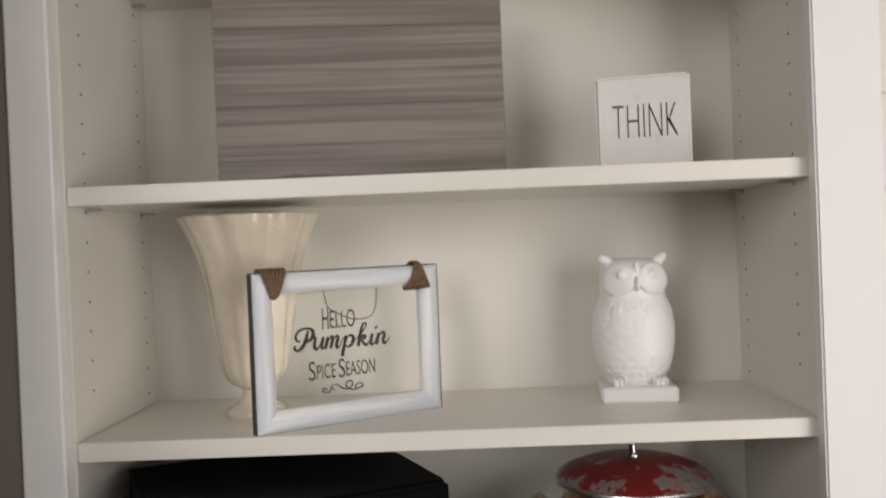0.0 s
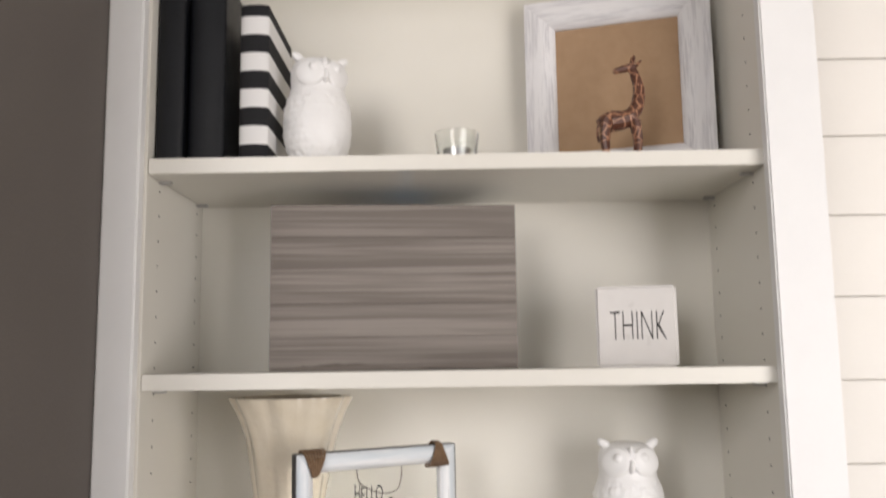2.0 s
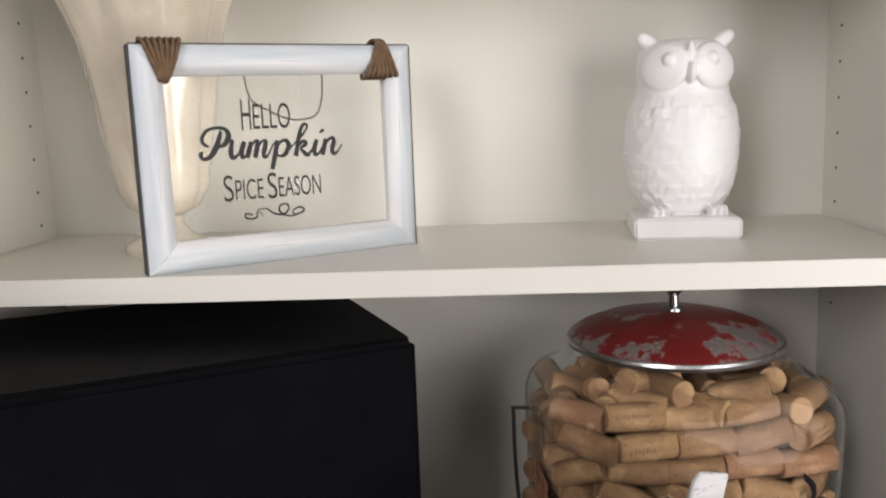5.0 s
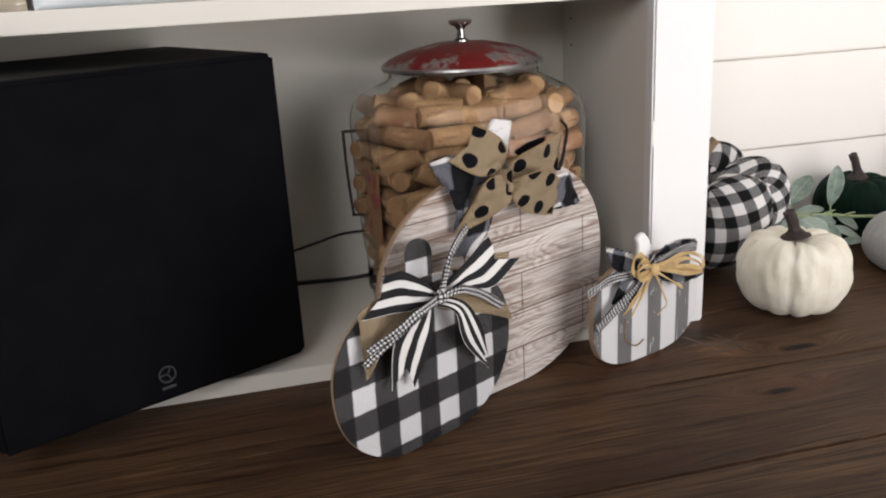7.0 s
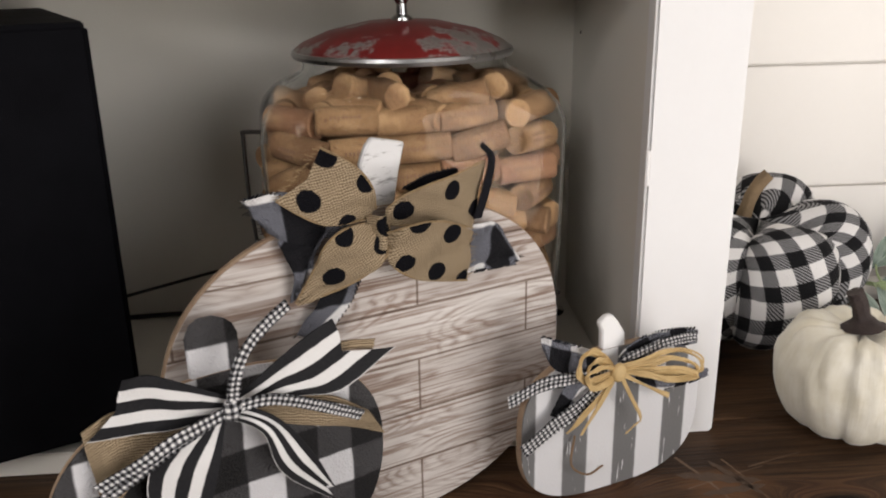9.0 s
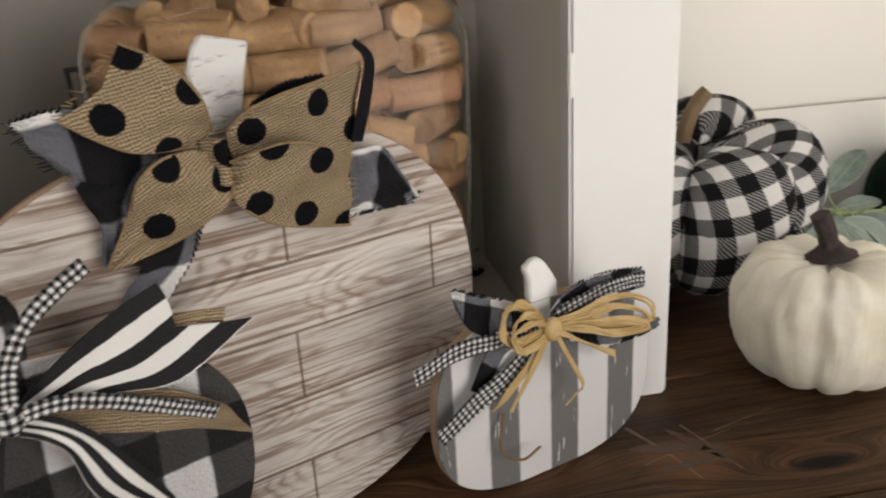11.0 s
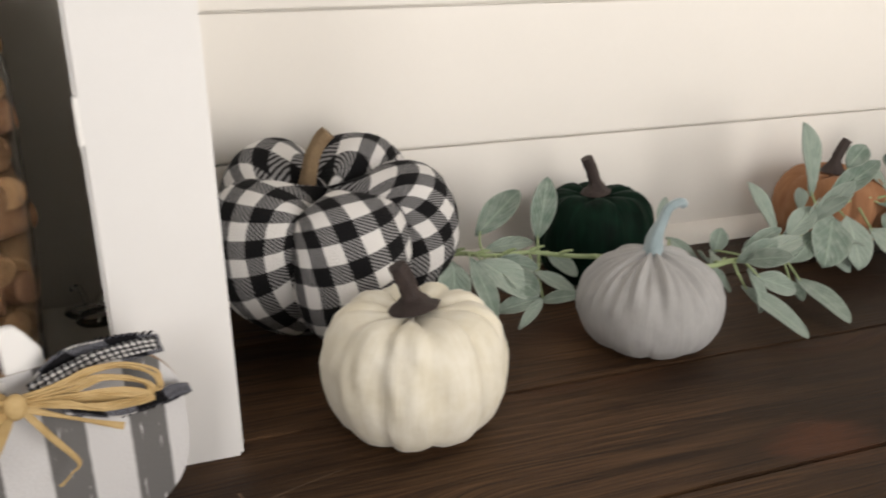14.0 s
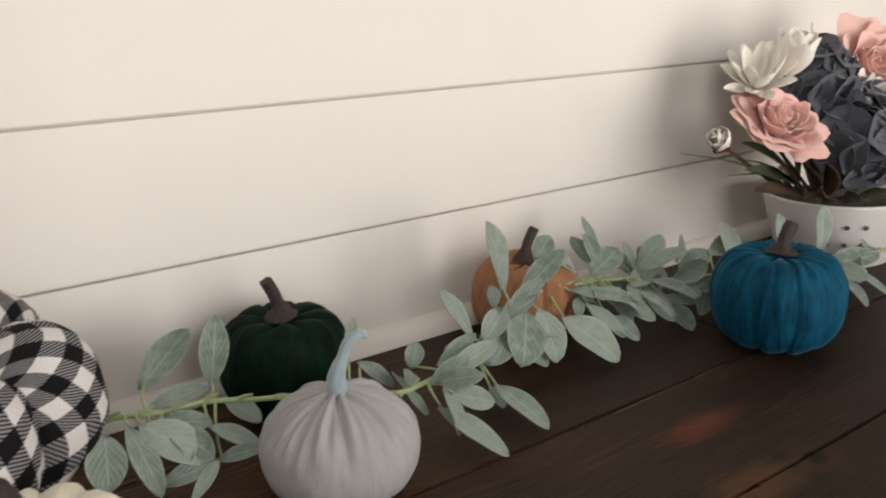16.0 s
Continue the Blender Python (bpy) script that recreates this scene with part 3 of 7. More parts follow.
part("post", box(0.3765, 0.4440, -0.020, -0.0012, 0.0, 1.46, 0.0022), PAINT, bookcase, "painted front post with a chipped edge")
part("side_cover", box(0.3985, 0.4438, -0.0012, 0.244, 0.0, 1.30, 0.0012), PAINT, bookcase, "painted outer side")
part("head_rail", box(-0.3760, 0.3760, -0.020, -0.0012, 1.245, 1.46, 0.002), PAINT, bookcase)
chip = box(0.3757, 0.3787, -0.0206, -0.0150, 0.205, 0.232, 0.0008)
part("paint_chip", chip, plain("bare_filler", (0.85, 0.84, 0.82), (0.9, 0.89, 0.87), 0.8), bookcase, "bright chip in the paint")
hole = bmesh.new()
bmesh.ops.create_cone(hole, cap_ends=True, segments=8, radius1=0.0014, radius2=0.0014, depth=0.0008)
hole_mesh = mesh_of("pin_hole", hole, HOLE, False)
for sx in (-1, 1):
    for yy in (0.045, 0.205):
        for k in range(0 if yy > 0.1 else 4, 29):
            ob = new("pin_hole", hole_mesh)
            ob.parent = bookcase
            ob.matrix_basis = pose(sx * 0.3798, yy, 0.295 + 0.032 * k, 0, 90, 0)
for zz in SHELF:
    for sx in (-1, 1):
        for yy in (0.045, 0.205):
            pin = box(sx * 0.372 - 0.008, sx * 0.372 + 0.008, yy - 0.004, yy + 0.004, zz - 0.0235, zz - 0.0195, 0.0006)
            part("shelf_pin", pin, STEEL, bookcase)
for yy in (0.205,):
    part("cam_lock", lathe([(0, 0.0), (0.007, 0.0), (0.007, 0.0012), (0, 0.0012)], 14), HOLE, bookcase, at=pose(0.352, yy, TOPZ - 0.0012))


# ---- round pumpkins ----
def pumpkin_body(radius, height, lobes, depth, flat=0.82, seed=0, segs=12, wrinkle=0.0, sharp=1.0, squash=1.0, dimple=0.30, low=None, pleats=0, gather=0.0, equator=0.5, notch=0.35, reach=-0.10, crumple=0.0):
    """A lobed pumpkin: pulled in at the poles, with texture metres round and up each lobe."""
    rnd = random.Random(seed)
    amp = [depth * rnd.uniform(0.75, 1.25) for _ in range(lobes)]
    mid = [rnd.uniform(-0.15, 0.15) for _ in range(lobes)]
    bm = bmesh.new()
    uv = bm.loops.layers.uv.verify()
    n, rows = lobes * segs, 26
    ph = rnd.uniform(0, 6)
    grid, us, vs = [], [], []
    for i in range(rows + 1):
        t = math.pi * (i / rows)
        ring = []
        for k in range(n + 1):
            lobe, f = divmod(k, segs)
            f /= segs
            lobe %= lobes
            a = 2 * math.pi * (k / n) + mid[lobe] * math.sin(math.pi * f)
            crease = 1 - abs(2 * f - 1) ** (2.0 * sharp)
            s = math.sin(t)
            r = radius * (s ** (low if low and i < rows / 2 else flat)) * (1 - amp[lobe] * (1 - crease) * (0.35 + 0.65 * s))
            zc = -math.cos(t)
            zz = height / 2 * (1 + zc * (1 - (dimple if zc > 0 else 0.2) * (1 - s) ** 2.0) * (1.0 - (0.10 + notch * amp[lobe] * (zc > 0)) * (1 - crease) * (1 - 0.6 * s)))
            zz = zz * 2 * equator if zz < height / 2 else height * equator + (zz - height / 2) * 2 * (1 - equator)
            if pleats:
                fade = max(0.0, (reach - math.cos(t)) / (1 + reach)) ** 2.2
                pl = 0.5 + 0.35 * math.sin(a * pleats + 1.4 * math.sin(a * 3 + ph)) + 0.15 * math.sin(a * pleats * 0.37 + ph)
                r *= 1 - gather * fade * (1 - pl)
                zz -= gather * 0.35 * height * fade * (1 - pl) * s
            if wrinkle:
                r *= 1 + wrinkle * math.sin(a * lobes * 2.7 + ph + 2 * math.sin(t * 2)) * (0.3 + 0.7 * (1 - s))
            if crumple:
                fold = abs(noise.noise(Vector((5 * math.cos(a) + seed, 5 * math.sin(a), 1.6 * zc)))) - 0.25
                r *= 1 + crumple * fold * (0.4 + 0.9 * max(0.0, zc))
            r *= 1 + 0.012 * noise.noise(Vector((3 * math.cos(a) + seed, 3 * math.sin(a), 4 * zc)))
            ring.append(Vector((r * math.cos(a), squash * r * math.sin(a), zz)))
        grid.append(ring)
    low, high = min(p.z for ring in grid for p in ring), max(p.z for ring in grid for p in ring)
    for ring in grid:
        for p in ring:
            p.z = (p.z - low) * height / (high - low)
    verts = [[bm.verts.new(p) for p in ring[:-1]] for ring in grid]
    arc = 0.0
    for i in range(rows):
        nxt = arc + math.pi * 0.5 * (radius + height / 2) / rows
        for k in range(n):
            q = [(i, k), (i, k + 1), (i + 1, k + 1), (i + 1, k)]
            try:
                face = bm.faces.new([verts[x][y % n] for x, y in q])
            except ValueError:
                continue
            lobe, f = divmod(k, segs)
            width = 2 * math.pi * radius / lobes * 1.15
            for loop, (x, y) in zip(face.loops, q):
                ff = (y - lobe * segs) / segs
                w = (ff - 0.5) * width * max(0.25, math.sin(math.pi * (x / rows)) ** 0.8)
                loop[uv].uv = (w + lobe * 0.537, arc if x == i else nxt)
        arc = nxt
    return bm


def stem_mesh(points, radius, flare=1.9, bm=None, ridges=5, tip=1.0):
    """A ridged, bent stalk that flares out into a ragged foot."""
    line = smooth_line(points, 8)
    bm = bm or bmesh.new()
    rings, sides = [], 20
    x = Vector((1, 0, 0))
    for i, p in enumerate(line):
        d = (line[min(i + 1, len(line) - 1)] - line[max(i - 1, 0)]).normalized()
        x = (x - d * x.dot(d)).normalized()
        y = d.cross(x)
        f = i / (len(line) - 1)
        foot = max(0.0, 1 - f * 2.3) ** 1.25
        r = radius * (1 + (flare - 1) * foot + (tip - 1) * f)
        ring = []
        for k in range(sides):
            a = 2 * math.pi * k / sides
            rag = 1 + 0.09 * (1 - 0.7 * foot) * math.cos(a * ridges + f * 1.6) + 0.05 * foot * math.sin(a * 3 + 1)
            rag += 0.10 * noise.noise(Vector((2 * math.cos(a), 2 * math.sin(a), 9 * f)))
            ring.append(bm.verts.new(p + r * rag * (math.cos(a) * x + math.sin(a) * y)))
        rings.append(ring)
    for a, b in zip(rings, rings[1:]):
        for k in range(sides):
            bm.faces.new((a[k], a[(k + 1) % sides], b[(k + 1) % sides], b[k]))
    bm.faces.new(rings[0][::-1])
    bm.faces.new(rings[-1])
    bmesh.ops.recalc_face_normals(bm, faces=bm.faces)
    return bm


BARK = plain("dark_stem", (0.022, 0.014, 0.012), (0.050, 0.033, 0.029), 0.7, 90.0, 500.0, 0.0015)
TANSTEM = plain("tan_stem", (0.16, 0.105, 0.055), (0.26, 0.18, 0.10), 0.75, 70.0, 500.0, 0.0015)
BLUESTEM = plain("pale_blue_velvet_stem", (0.26, 0.35, 0.38), (0.36, 0.45, 0.48), 0.85, 90.0, 900.0, 0.001, sheen=0.6)
PLAID = check_cloth("black_white_flannel", 0.0172, mid=(0.105, 0.104, 0.106), light=(0.76, 0.745, 0.73), twill=0.0040, turn=-15.0)
IVORY = velvet("ivory_velvet", (0.74, 0.685, 0.54), (0.89, 0.855, 0.75), 0.3, (1, 1, 1), 0.3)
GREEN = velvet("dark_green_velvet", (0.0005, 0.0035, 0.0022), (0.0032, 0.0210, 0.0115), 0.04, (0.4, 0.9, 0.6))
GREY = velvet("grey_velvet", (0.350, 0.347, 0.34), (0.448, 0.443, 0.44), 0.2, (1, 1, 1), 0.4)
COPPER = velvet("copper_velvet", (0.24, 0.112, 0.056), (0.40, 0.205, 0.110), 0.15, (1, 0.7, 0.5))
TEAL = velvet("teal_velvet", (0.0010, 0.020, 0.042), (0.002, 0.108, 0.195), 0.25, (0.3, 0.75, 1), 0.6)


def round_pumpkin(name, x, y, radius, height, material, stem, stem_r, label, stem_label, stem_points, lobes=10, depth=0.06, turn=0, seed=0, flare=1.9, flat=0.72, wrinkle=0.0, sharp=1.0, dip=0.82, dimple=0.30, low=None, pleats=0, gather=0.0, tip=1.0, equator=0.5, lean=0, lift=0.0, notch=0.35, reach=-0.10, crumple=0.0):
    root = thing(name, pose(x, y, lift, lean, 0, 0) @ pose(0, 0, 0, 0, 0, turn), label, "pumpkin", "decorative pumpkins")
    part("body", pumpkin_body(radius, height, lobes, depth, flat, seed, 20 if pleats else 10, wrinkle, sharp, 1.0, dimple, low, pleats, gather, equator, notch, reach, crumple), material, root, angle=75)
    back = Matrix.Rotation(radians(-turn), 3, "Z")
    pts = [back @ Vector((p[0], p[1], height * dip + p[2])) for p in stem_points]
    part("stem", stem_mesh(pts, stem_r, flare, tip=tip), stem, root, stem_label, angle=60)
    return root


round_pumpkin("plaid_pumpkin", 0.535, 0.150, 0.104, 0.148, PLAID, TANSTEM, 0.0060, "large black and white buffalo-check flannel pumpkin", "tan wooden stem", [(-0.018, 0.0, 0), (-0.016, 0, 0.022), (-0.012, 0, 0.044), (-0.006, 0, 0.058), (0.001, 0, 0.066)], 5, 0.24, 23, 3, 1.3, 0.70, dip=0.72, dimple=0.52, low=1.9, tip=0.95, equator=0.60, lean=10, lift=0.004, notch=1.2)
round_pumpkin("ivory_pumpkin", 0.5588, -0.0168, 0.0620, 0.086, IVORY, BARK, 0.0062, "ivory velvet pumpkin with a dark brown stem", "dark brown stem", [(0, 0, 0.001), (-0.001, 0.001, 0.008), (-0.004, 0.001, 0.018), (-0.010, 0.002, 0.031)], 11, 0.046, 5, 5, 2.9, 0.58, sharp=1.2, dip=0.965, low=0.66, crumple=0.15)
round_pumpkin("green_pumpkin", 0.797, 0.178, 0.0565, 0.088, GREEN, BARK, 0.0054, "dark green velvet pumpkin against the shiplap", "dark brown stem", [(0, 0, 0.002), (-0.001, 0, 0.010), (-0.006, 0, 0.024), (-0.012, 0, 0.036)], 8, 0.05, 0, 7, 2.7, 0.60, 0.004, dip=0.95, low=0.7, pleats=22, gather=0.04, crumple=0.07)
round_pumpkin("grey_pumpkin", 0.7732, 0.0405, 0.0585, 0.079, GREY, BLUESTEM, 0.0046, "soft grey velvet pumpkin gathered at the top", "pale blue velvet stem", [(0, 0, -0.002), (0.001, 0, 0.012), (0.006, 0, 0.024), (0.012, 0.001, 0.034), (0.021, 0, 0.038), (0.025, 0, 0.035)], 9, 0.010, 0, 9, 1.9, 0.66, 0.0, dip=0.97, dimple=-0.10, low=0.62, pleats=29, gather=0.17, tip=0.7, reach=0.12, crumple=0.06)
round_pumpkin("copper_pumpkin", 1.070, 0.175, 0.0560, 0.083, COPPER, BARK, 0.0050, "copper velvet pumpkin behind the garland", "dark brown stem", [(0, 0, 0.002), (0.001, 0, 0.012), (0.006, 0, 0.024), (0.013, 0, 0.034)], 9, 0.08, 10, 11, 2.6, 0.60, 0.004, dip=0.95, low=0.7)
round_pumpkin("teal_pumpkin", 1.255, 0.002, 0.0655, 0.096, TEAL, BARK, 0.0060, "teal velvet pumpkin with a dark brown stem", "dark brown stem", [(0, 0, 0.003), (0.001, 0, 0.010), (0.006, 0, 0.020), (0.014, 0, 0.030)], 11, 0.045, 0, 13, 2.7, 0.58, 0.008, sharp=1.2, dip=0.95, low=0.66, pleats=24, gather=0.12, tip=1.1, crumple=0.05)


# ---- things on the top shelf ----
def book(name, x, y, width, depth, height, material, label, z, turn=0.0, hubs=0):
    root = thing(name, pose(x, y, z, 0, 0, turn), label, "book", "books on the top shelf")
    cover = box(0, 0.003, 0, depth, 0, height, 0.001)
    box(width - 0.003, width, 0, depth, 0, height, 0.001, cover)
    spine = bmesh.new()
    n = 10
    outer = [(width / 2 - width / 2 * math.cos(math.pi * k / n), -0.006 * math.sin(math.pi * k / n)) for k in range(n + 1)]
    inner = [(max(0.003, min(width - 0.003, x)), 0.004) for x, _ in outer]
    rows = [[spine.verts.new((px, py, zz)) for px, py in outer + inner[::-1]] for zz in (0.0, height)]
    m = len(rows[0])
    for k in range(m):
        spine.faces.new((rows[0][k], rows[0][(k + 1) % m], rows[1][(k + 1) % m], rows[1][k]))
    spine.faces.new(rows[0][::-1])
    spine.faces.new(rows[1])
    bmesh.ops.remove_doubles(spine, verts=spine.verts, dist=0.00005)
    bmesh.ops.recalc_face_normals(spine, faces=spine.faces)
    spine.loops.layers.uv.verify()
    cover.loops.layers.uv.verify()
    part("cover", cover, material, root)
    part("spine", spine, material, root)
    part("page_block", box(0.0032, width - 0.0032, 0.004, depth - 0.004, 0.004, height - 0.004, 0.0006), PAPER, root, "cream page block")
    for k in range(hubs):
        part("spine_band", box(0.004, width - 0.004, -0.0068, -0.002, height * (k + 1) / (hubs + 1) - 0.002, height * (k + 1) / (hubs + 1) + 0.002, 0.0015), material, root)
    return root


ZA, ZB, ZC = SHELF[2], SHELF[1], SHELF[0]
STRIPED = stripe_cloth("striped_book_cloth", 0.0485, 2, (0.012, 0.012, 0.014), (0.78, 0.77, 0.76), 0.013, 0.5, "Object")
book("black_book", -0.3775, 0.020, 0.034, 0.20, 0.300, BLACKBOOK, "tall plain black book standing upright on the shelf", ZA)
book("black_book", -0.3400, 0.028, 0.046, 0.17, 0.247, BLACKBOOK, "black leather-look book with a rounded spine", ZA)
book("striped_book", -0.2750, 0.030, 0.037, 0.15, 0.208, STRIPED, "black and white striped hardback book", ZA)


def fused(bm, size):
    """The same shape as one closed, cast surface."""
    me = bpy.data.meshes.new("fused")
    bm.to_mesh(me)
    bm.free()
    ob = bpy.data.objects.new("fused", me)
    scene.collection.objects.link(ob)
    melt = ob.modifiers.new("melt", "REMESH")
    melt.mode, melt.voxel_size = "VOXEL", size
    soft = ob.modifiers.new("soft", "SMOOTH")
    soft.factor, soft.iterations = 0.5, 3
    bpy.context.view_layer.update()
    out = bpy.data.meshes.new_from_object(ob.evaluated_get(bpy.context.evaluated_depsgraph_get()))
    bpy.data.objects.remove(ob)
    one = bmesh.new()
    one.from_mesh(out)
    bpy.data.meshes.remove(out)
    return one


def owl_mesh(height, width, based):
    """A plump owl with feather tufts, almond face discs, beak, ear tufts and feet in one mesh."""
    z0 = 0.018 if based else 0.0
    h, r = height - z0, width / 2
    prof = [(0.0, 0.0), (0.62, 0.01), (0.78, 0.07), (0.92, 0.18), (1.0, 0.32), (1.0, 0.44), (0.95, 0.54), (0.86, 0.63), (0.81, 0.70), (0.82, 0.78), (0.80, 0.86), (0.70, 0.92), (0.45, 0.955), (0.0, 0.96)]
    line = smooth_line([(a, 0, b) for a, b in prof], 10)

    def feathers(a, q, z):
        f = (z - z0) / h
        body = min(1.0, max(0.0, (f - 0.05) / 0.05)) * min(1.0, max(0.0, (0.66 - f) / 0.05))
        belly = math.hypot(math.sin(a / 2 + math.pi / 4) if math.sin(a) < 0 else 1.0, (f - 0.36) / 0.24)
        bare = min(1.0, max(0.25, belly - 0.15))
        row = f * 17
        cell = math.cos(13 * a + (math.pi if int(row) % 2 else 0.0))
        scale = (row - int(row)) * (0.6 + 0.4 * cell)
        down = noise.noise(Vector((9 * math.cos(a), 9 * math.sin(a), 22 * f)))
        q *= 1 + body * bare * (0.050 * scale + 0.040 * down)
        q *= 1 - 0.05 * max(0.0, f - 0.88) * 8 * max(0.0, math.cos(2 * (a + math.pi / 2)))
        return (q * math.cos(a), q * 0.86 * math.sin(a), z)

    bm = lathe([(max(0.0, p.x) * r if 0 < i < len(line) - 1 else 0.0, z0 + p.z * h) for i, p in enumerate(line)], 130, feathers)

    def blob(x, y, z, sx, sy, sz, m=None, segs=8):
        one = bmesh.new()
        bmesh.ops.create_uvsphere(one, u_segments=segs, v_segments=max(5, segs // 2 + 1), radius=1.0)
        moved(one, Matrix.Diagonal((sx, sy, sz, 1)))
        if m:
            moved(one, m)
        merge(bm, moved(one, Matrix.Translation((x, y, z))))

    for sx in (-1, 1):
        blob(sx * 0.42 * r, -0.56 * r, z0 + 0.805 * h, 0.45 * r, 0.14 * r, 0.125 * h, pose(0, 0, 0, -6, sx * 20, sx * 27), 18)
        blob(sx * 0.35 * r, -0.70 * r, z0 + 0.840 * h, 0.135 * r, 0.09 * r, 0.040 * h, None, 12)
        blob(sx * 0.66 * r, -0.20 * r, z0 + 0.945 * h, 0.14 * r, 0.11 * r, 0.070 * h, pose(0, 0, 0, 0, sx * 55, 0), 10)
        blob(sx * 0.88 * r, 0.05 * r, z0 + 0.40 * h, 0.11 * r, 0.42 * r, 0.22 * h, pose(0, 0, 0, 14, 0, 0), 12)
        for toe in (-1, 0, 1):
            blob(sx * 0.50 * r + toe * 0.12 * r, -0.66 * r, z0 + 0.030 * h, 0.070 * r, 0.18 * r, 0.034 * h, None, 6)
    blob(0, -0.78 * r, z0 + 0.770 * h, 0.075 * r, 0.12 * r, 0.060 * h, pose(0, 0, 0, 15, 0, 0), 8)
    blob(0, -0.66 * r, z0 + 0.860 * h, 0.09 * r, 0.12 * r, 0.085 * h, None, 8)
    moved(bm, pose(0, 0, 0, 0, 0, 4))
    if based:
        box(-0.0435, 0.0435, -0.046, 0.036, 0.0, 0.0185, 0.0022, bm)
    return fused(bm, 0.0009)


tagged(part("owl_statue", owl_mesh(0.158, 0.090, False), CERAMIC, None, "", pose(-0.183, 0.083, ZA, 0, 0, 22)), "small white ceramic owl figurine beside the striped book", "owl figurine")
tagged(part("owl_statue", owl_mesh(0.171, 0.094, True), CERAMIC, None, "", pose(0.2245, 0.1455, ZC, 0, 0, -5)), "white carved owl figurine on a square base", "owl figurine")

votive = thing("candle_holder", pose(0.003, 0.10, ZA), "small clear glass votive holder", "candle holder")
cup = lathe([(0, 0.0), (0.024, 0.0), (0.0260, 0.004), (0.0300, 0.050), (0.0302, 0.052), (0.0285, 0.052), (0.0275, 0.049), (0.0225, 0.014), (0, 0.012)], 40)
part("cup", cup, GLASS, votive)
part("tealight", lathe([(0, 0.0145), (0.0185, 0.0145), (0.0190, 0.030), (0.0180, 0.030), (0.0178, 0.026), (0, 0.026)], 30), STEEL, votive, "small metal tealight cup")

# Wide whitewashed frame with a kraft board.
WASH = whitewash("whitewashed_frame_wood", (0.78, 0.77, 0.78), (0.58, 0.57, 0.59), (6.0, 90.0, 90.0), "Object", None, 0.44)
KRAFT = plain("kraft_board", (0.34, 0.215, 0.122), (0.40, 0.265, 0.16), 0.85, 60.0, 900.0, 0.0004)


def mitred_frame(w, h, rail, thick, material, root, swell=0.25, names="frame_rail"):
    """Four mitred rails with a rounded face; the frame stands in the x-z plane with its face to -y."""
    for k, (length, across) in enumerate(((w, h), (h, w), (w, h), (h, w))):
        bm = bmesh.new()
        prof = [(0.0, 0.0), (0.0, -thick), (0.18 * rail, -thick * (1 + swell * 0.6)), (0.5 * rail, -thick * (1 + swell)), (0.82 * rail, -thick * (1 + swell * 0.3)), (rail, -thick * 0.72), (rail, 0.0)]
        a = [bm.verts.new((q, y, q)) for q, y in prof]
        b = [bm.verts.new((length - q, y, q)) for q, y in prof]
        for i in range(len(prof)):
            j = (i + 1) % len(prof)
            bm.faces.new((a[i], a[j], b[j], b[i]))
        bm.faces.new(a)
        bm.faces.new(b)
        bmesh.ops.recalc_face_normals(bm, faces=bm.faces)
        bevel(bm, 0.0006, 1, 40)
        at = [pose(0, 0, 0), pose(w, 0, 0, 0, -90, 0), pose(w, 0, h, 0, 180, 0), pose(0, 0, h, 0, 90, 0)][k]
        part(names, bm, material, root, at=at)


kraft_frame = thing("picture_frame", pose(0.113, 0.214, ZA, 0, 0, -16.5), "square whitewashed wood frame with brown kraft board", "frame")
mitred_frame(0.266, 0.277, 0.045, 0.018, WASH, kraft_frame, 0.1)
part("backing_board", box(0.040, 0.226, -0.009, -0.005, 0.040, 0.237, 0.0004), KRAFT, kraft_frame, "plain brown kraft board")


def giraffe_mesh():
    bm = bmesh.new()
    tube([(-0.022, 0, 0.060), (-0.012, 0, 0.070), (0.006, 0, 0.072), (0.020, 0, 0.082), (0.026, 0, 0.100), (0.027, 0, 0.120), (0.022, 0, 0.140), (0.018, 0, 0.150)], 0.0125, 10, (1.05, 0.42), bm, 4)
    tube([(-0.014, 0, 0.064), (0.0, 0, 0.066), (0.016, 0, 0.072)], 0.0150, 10, (0.95, 0.85), bm, 4)
    tube([(0.021, 0, 0.150), (0.010, 0, 0.148), (-0.002, 0, 0.144), (-0.006, 0, 0.143)], 0.0062, 8, (1.15, 0.55), bm, 3)
    for x, y in ((-0.022, -0.007), (-0.018, 0.007), (0.020, -0.007), (0.024, 0.007)):
        tube([(x * 0.9, y, 0.066), (x * 1.05, y, 0.038), (x, y * 1.1, 0.018), (x * 1.05, y * 1.1, 0.0)], 0.0068, 8, (1.1, 0.62), bm, 3)
    for y in (-0.004, 0.004):
        tube([(0.020, y, 0.153), (0.021, y * 1.2, 0.166)], 0.0021, 6, (1, 1.2), bm, 2)
        tube([(0.024, y, 0.152), (0.029, y * 2.4, 0.157)], 0.0030, 6, (1, 0.4), bm, 2)
    tube([(-0.026, 0, 0.070), (-0.031, 0, 0.050), (-0.029, 0, 0.034)], 0.0018, 6, (1, 1), bm, 3)
    return bm


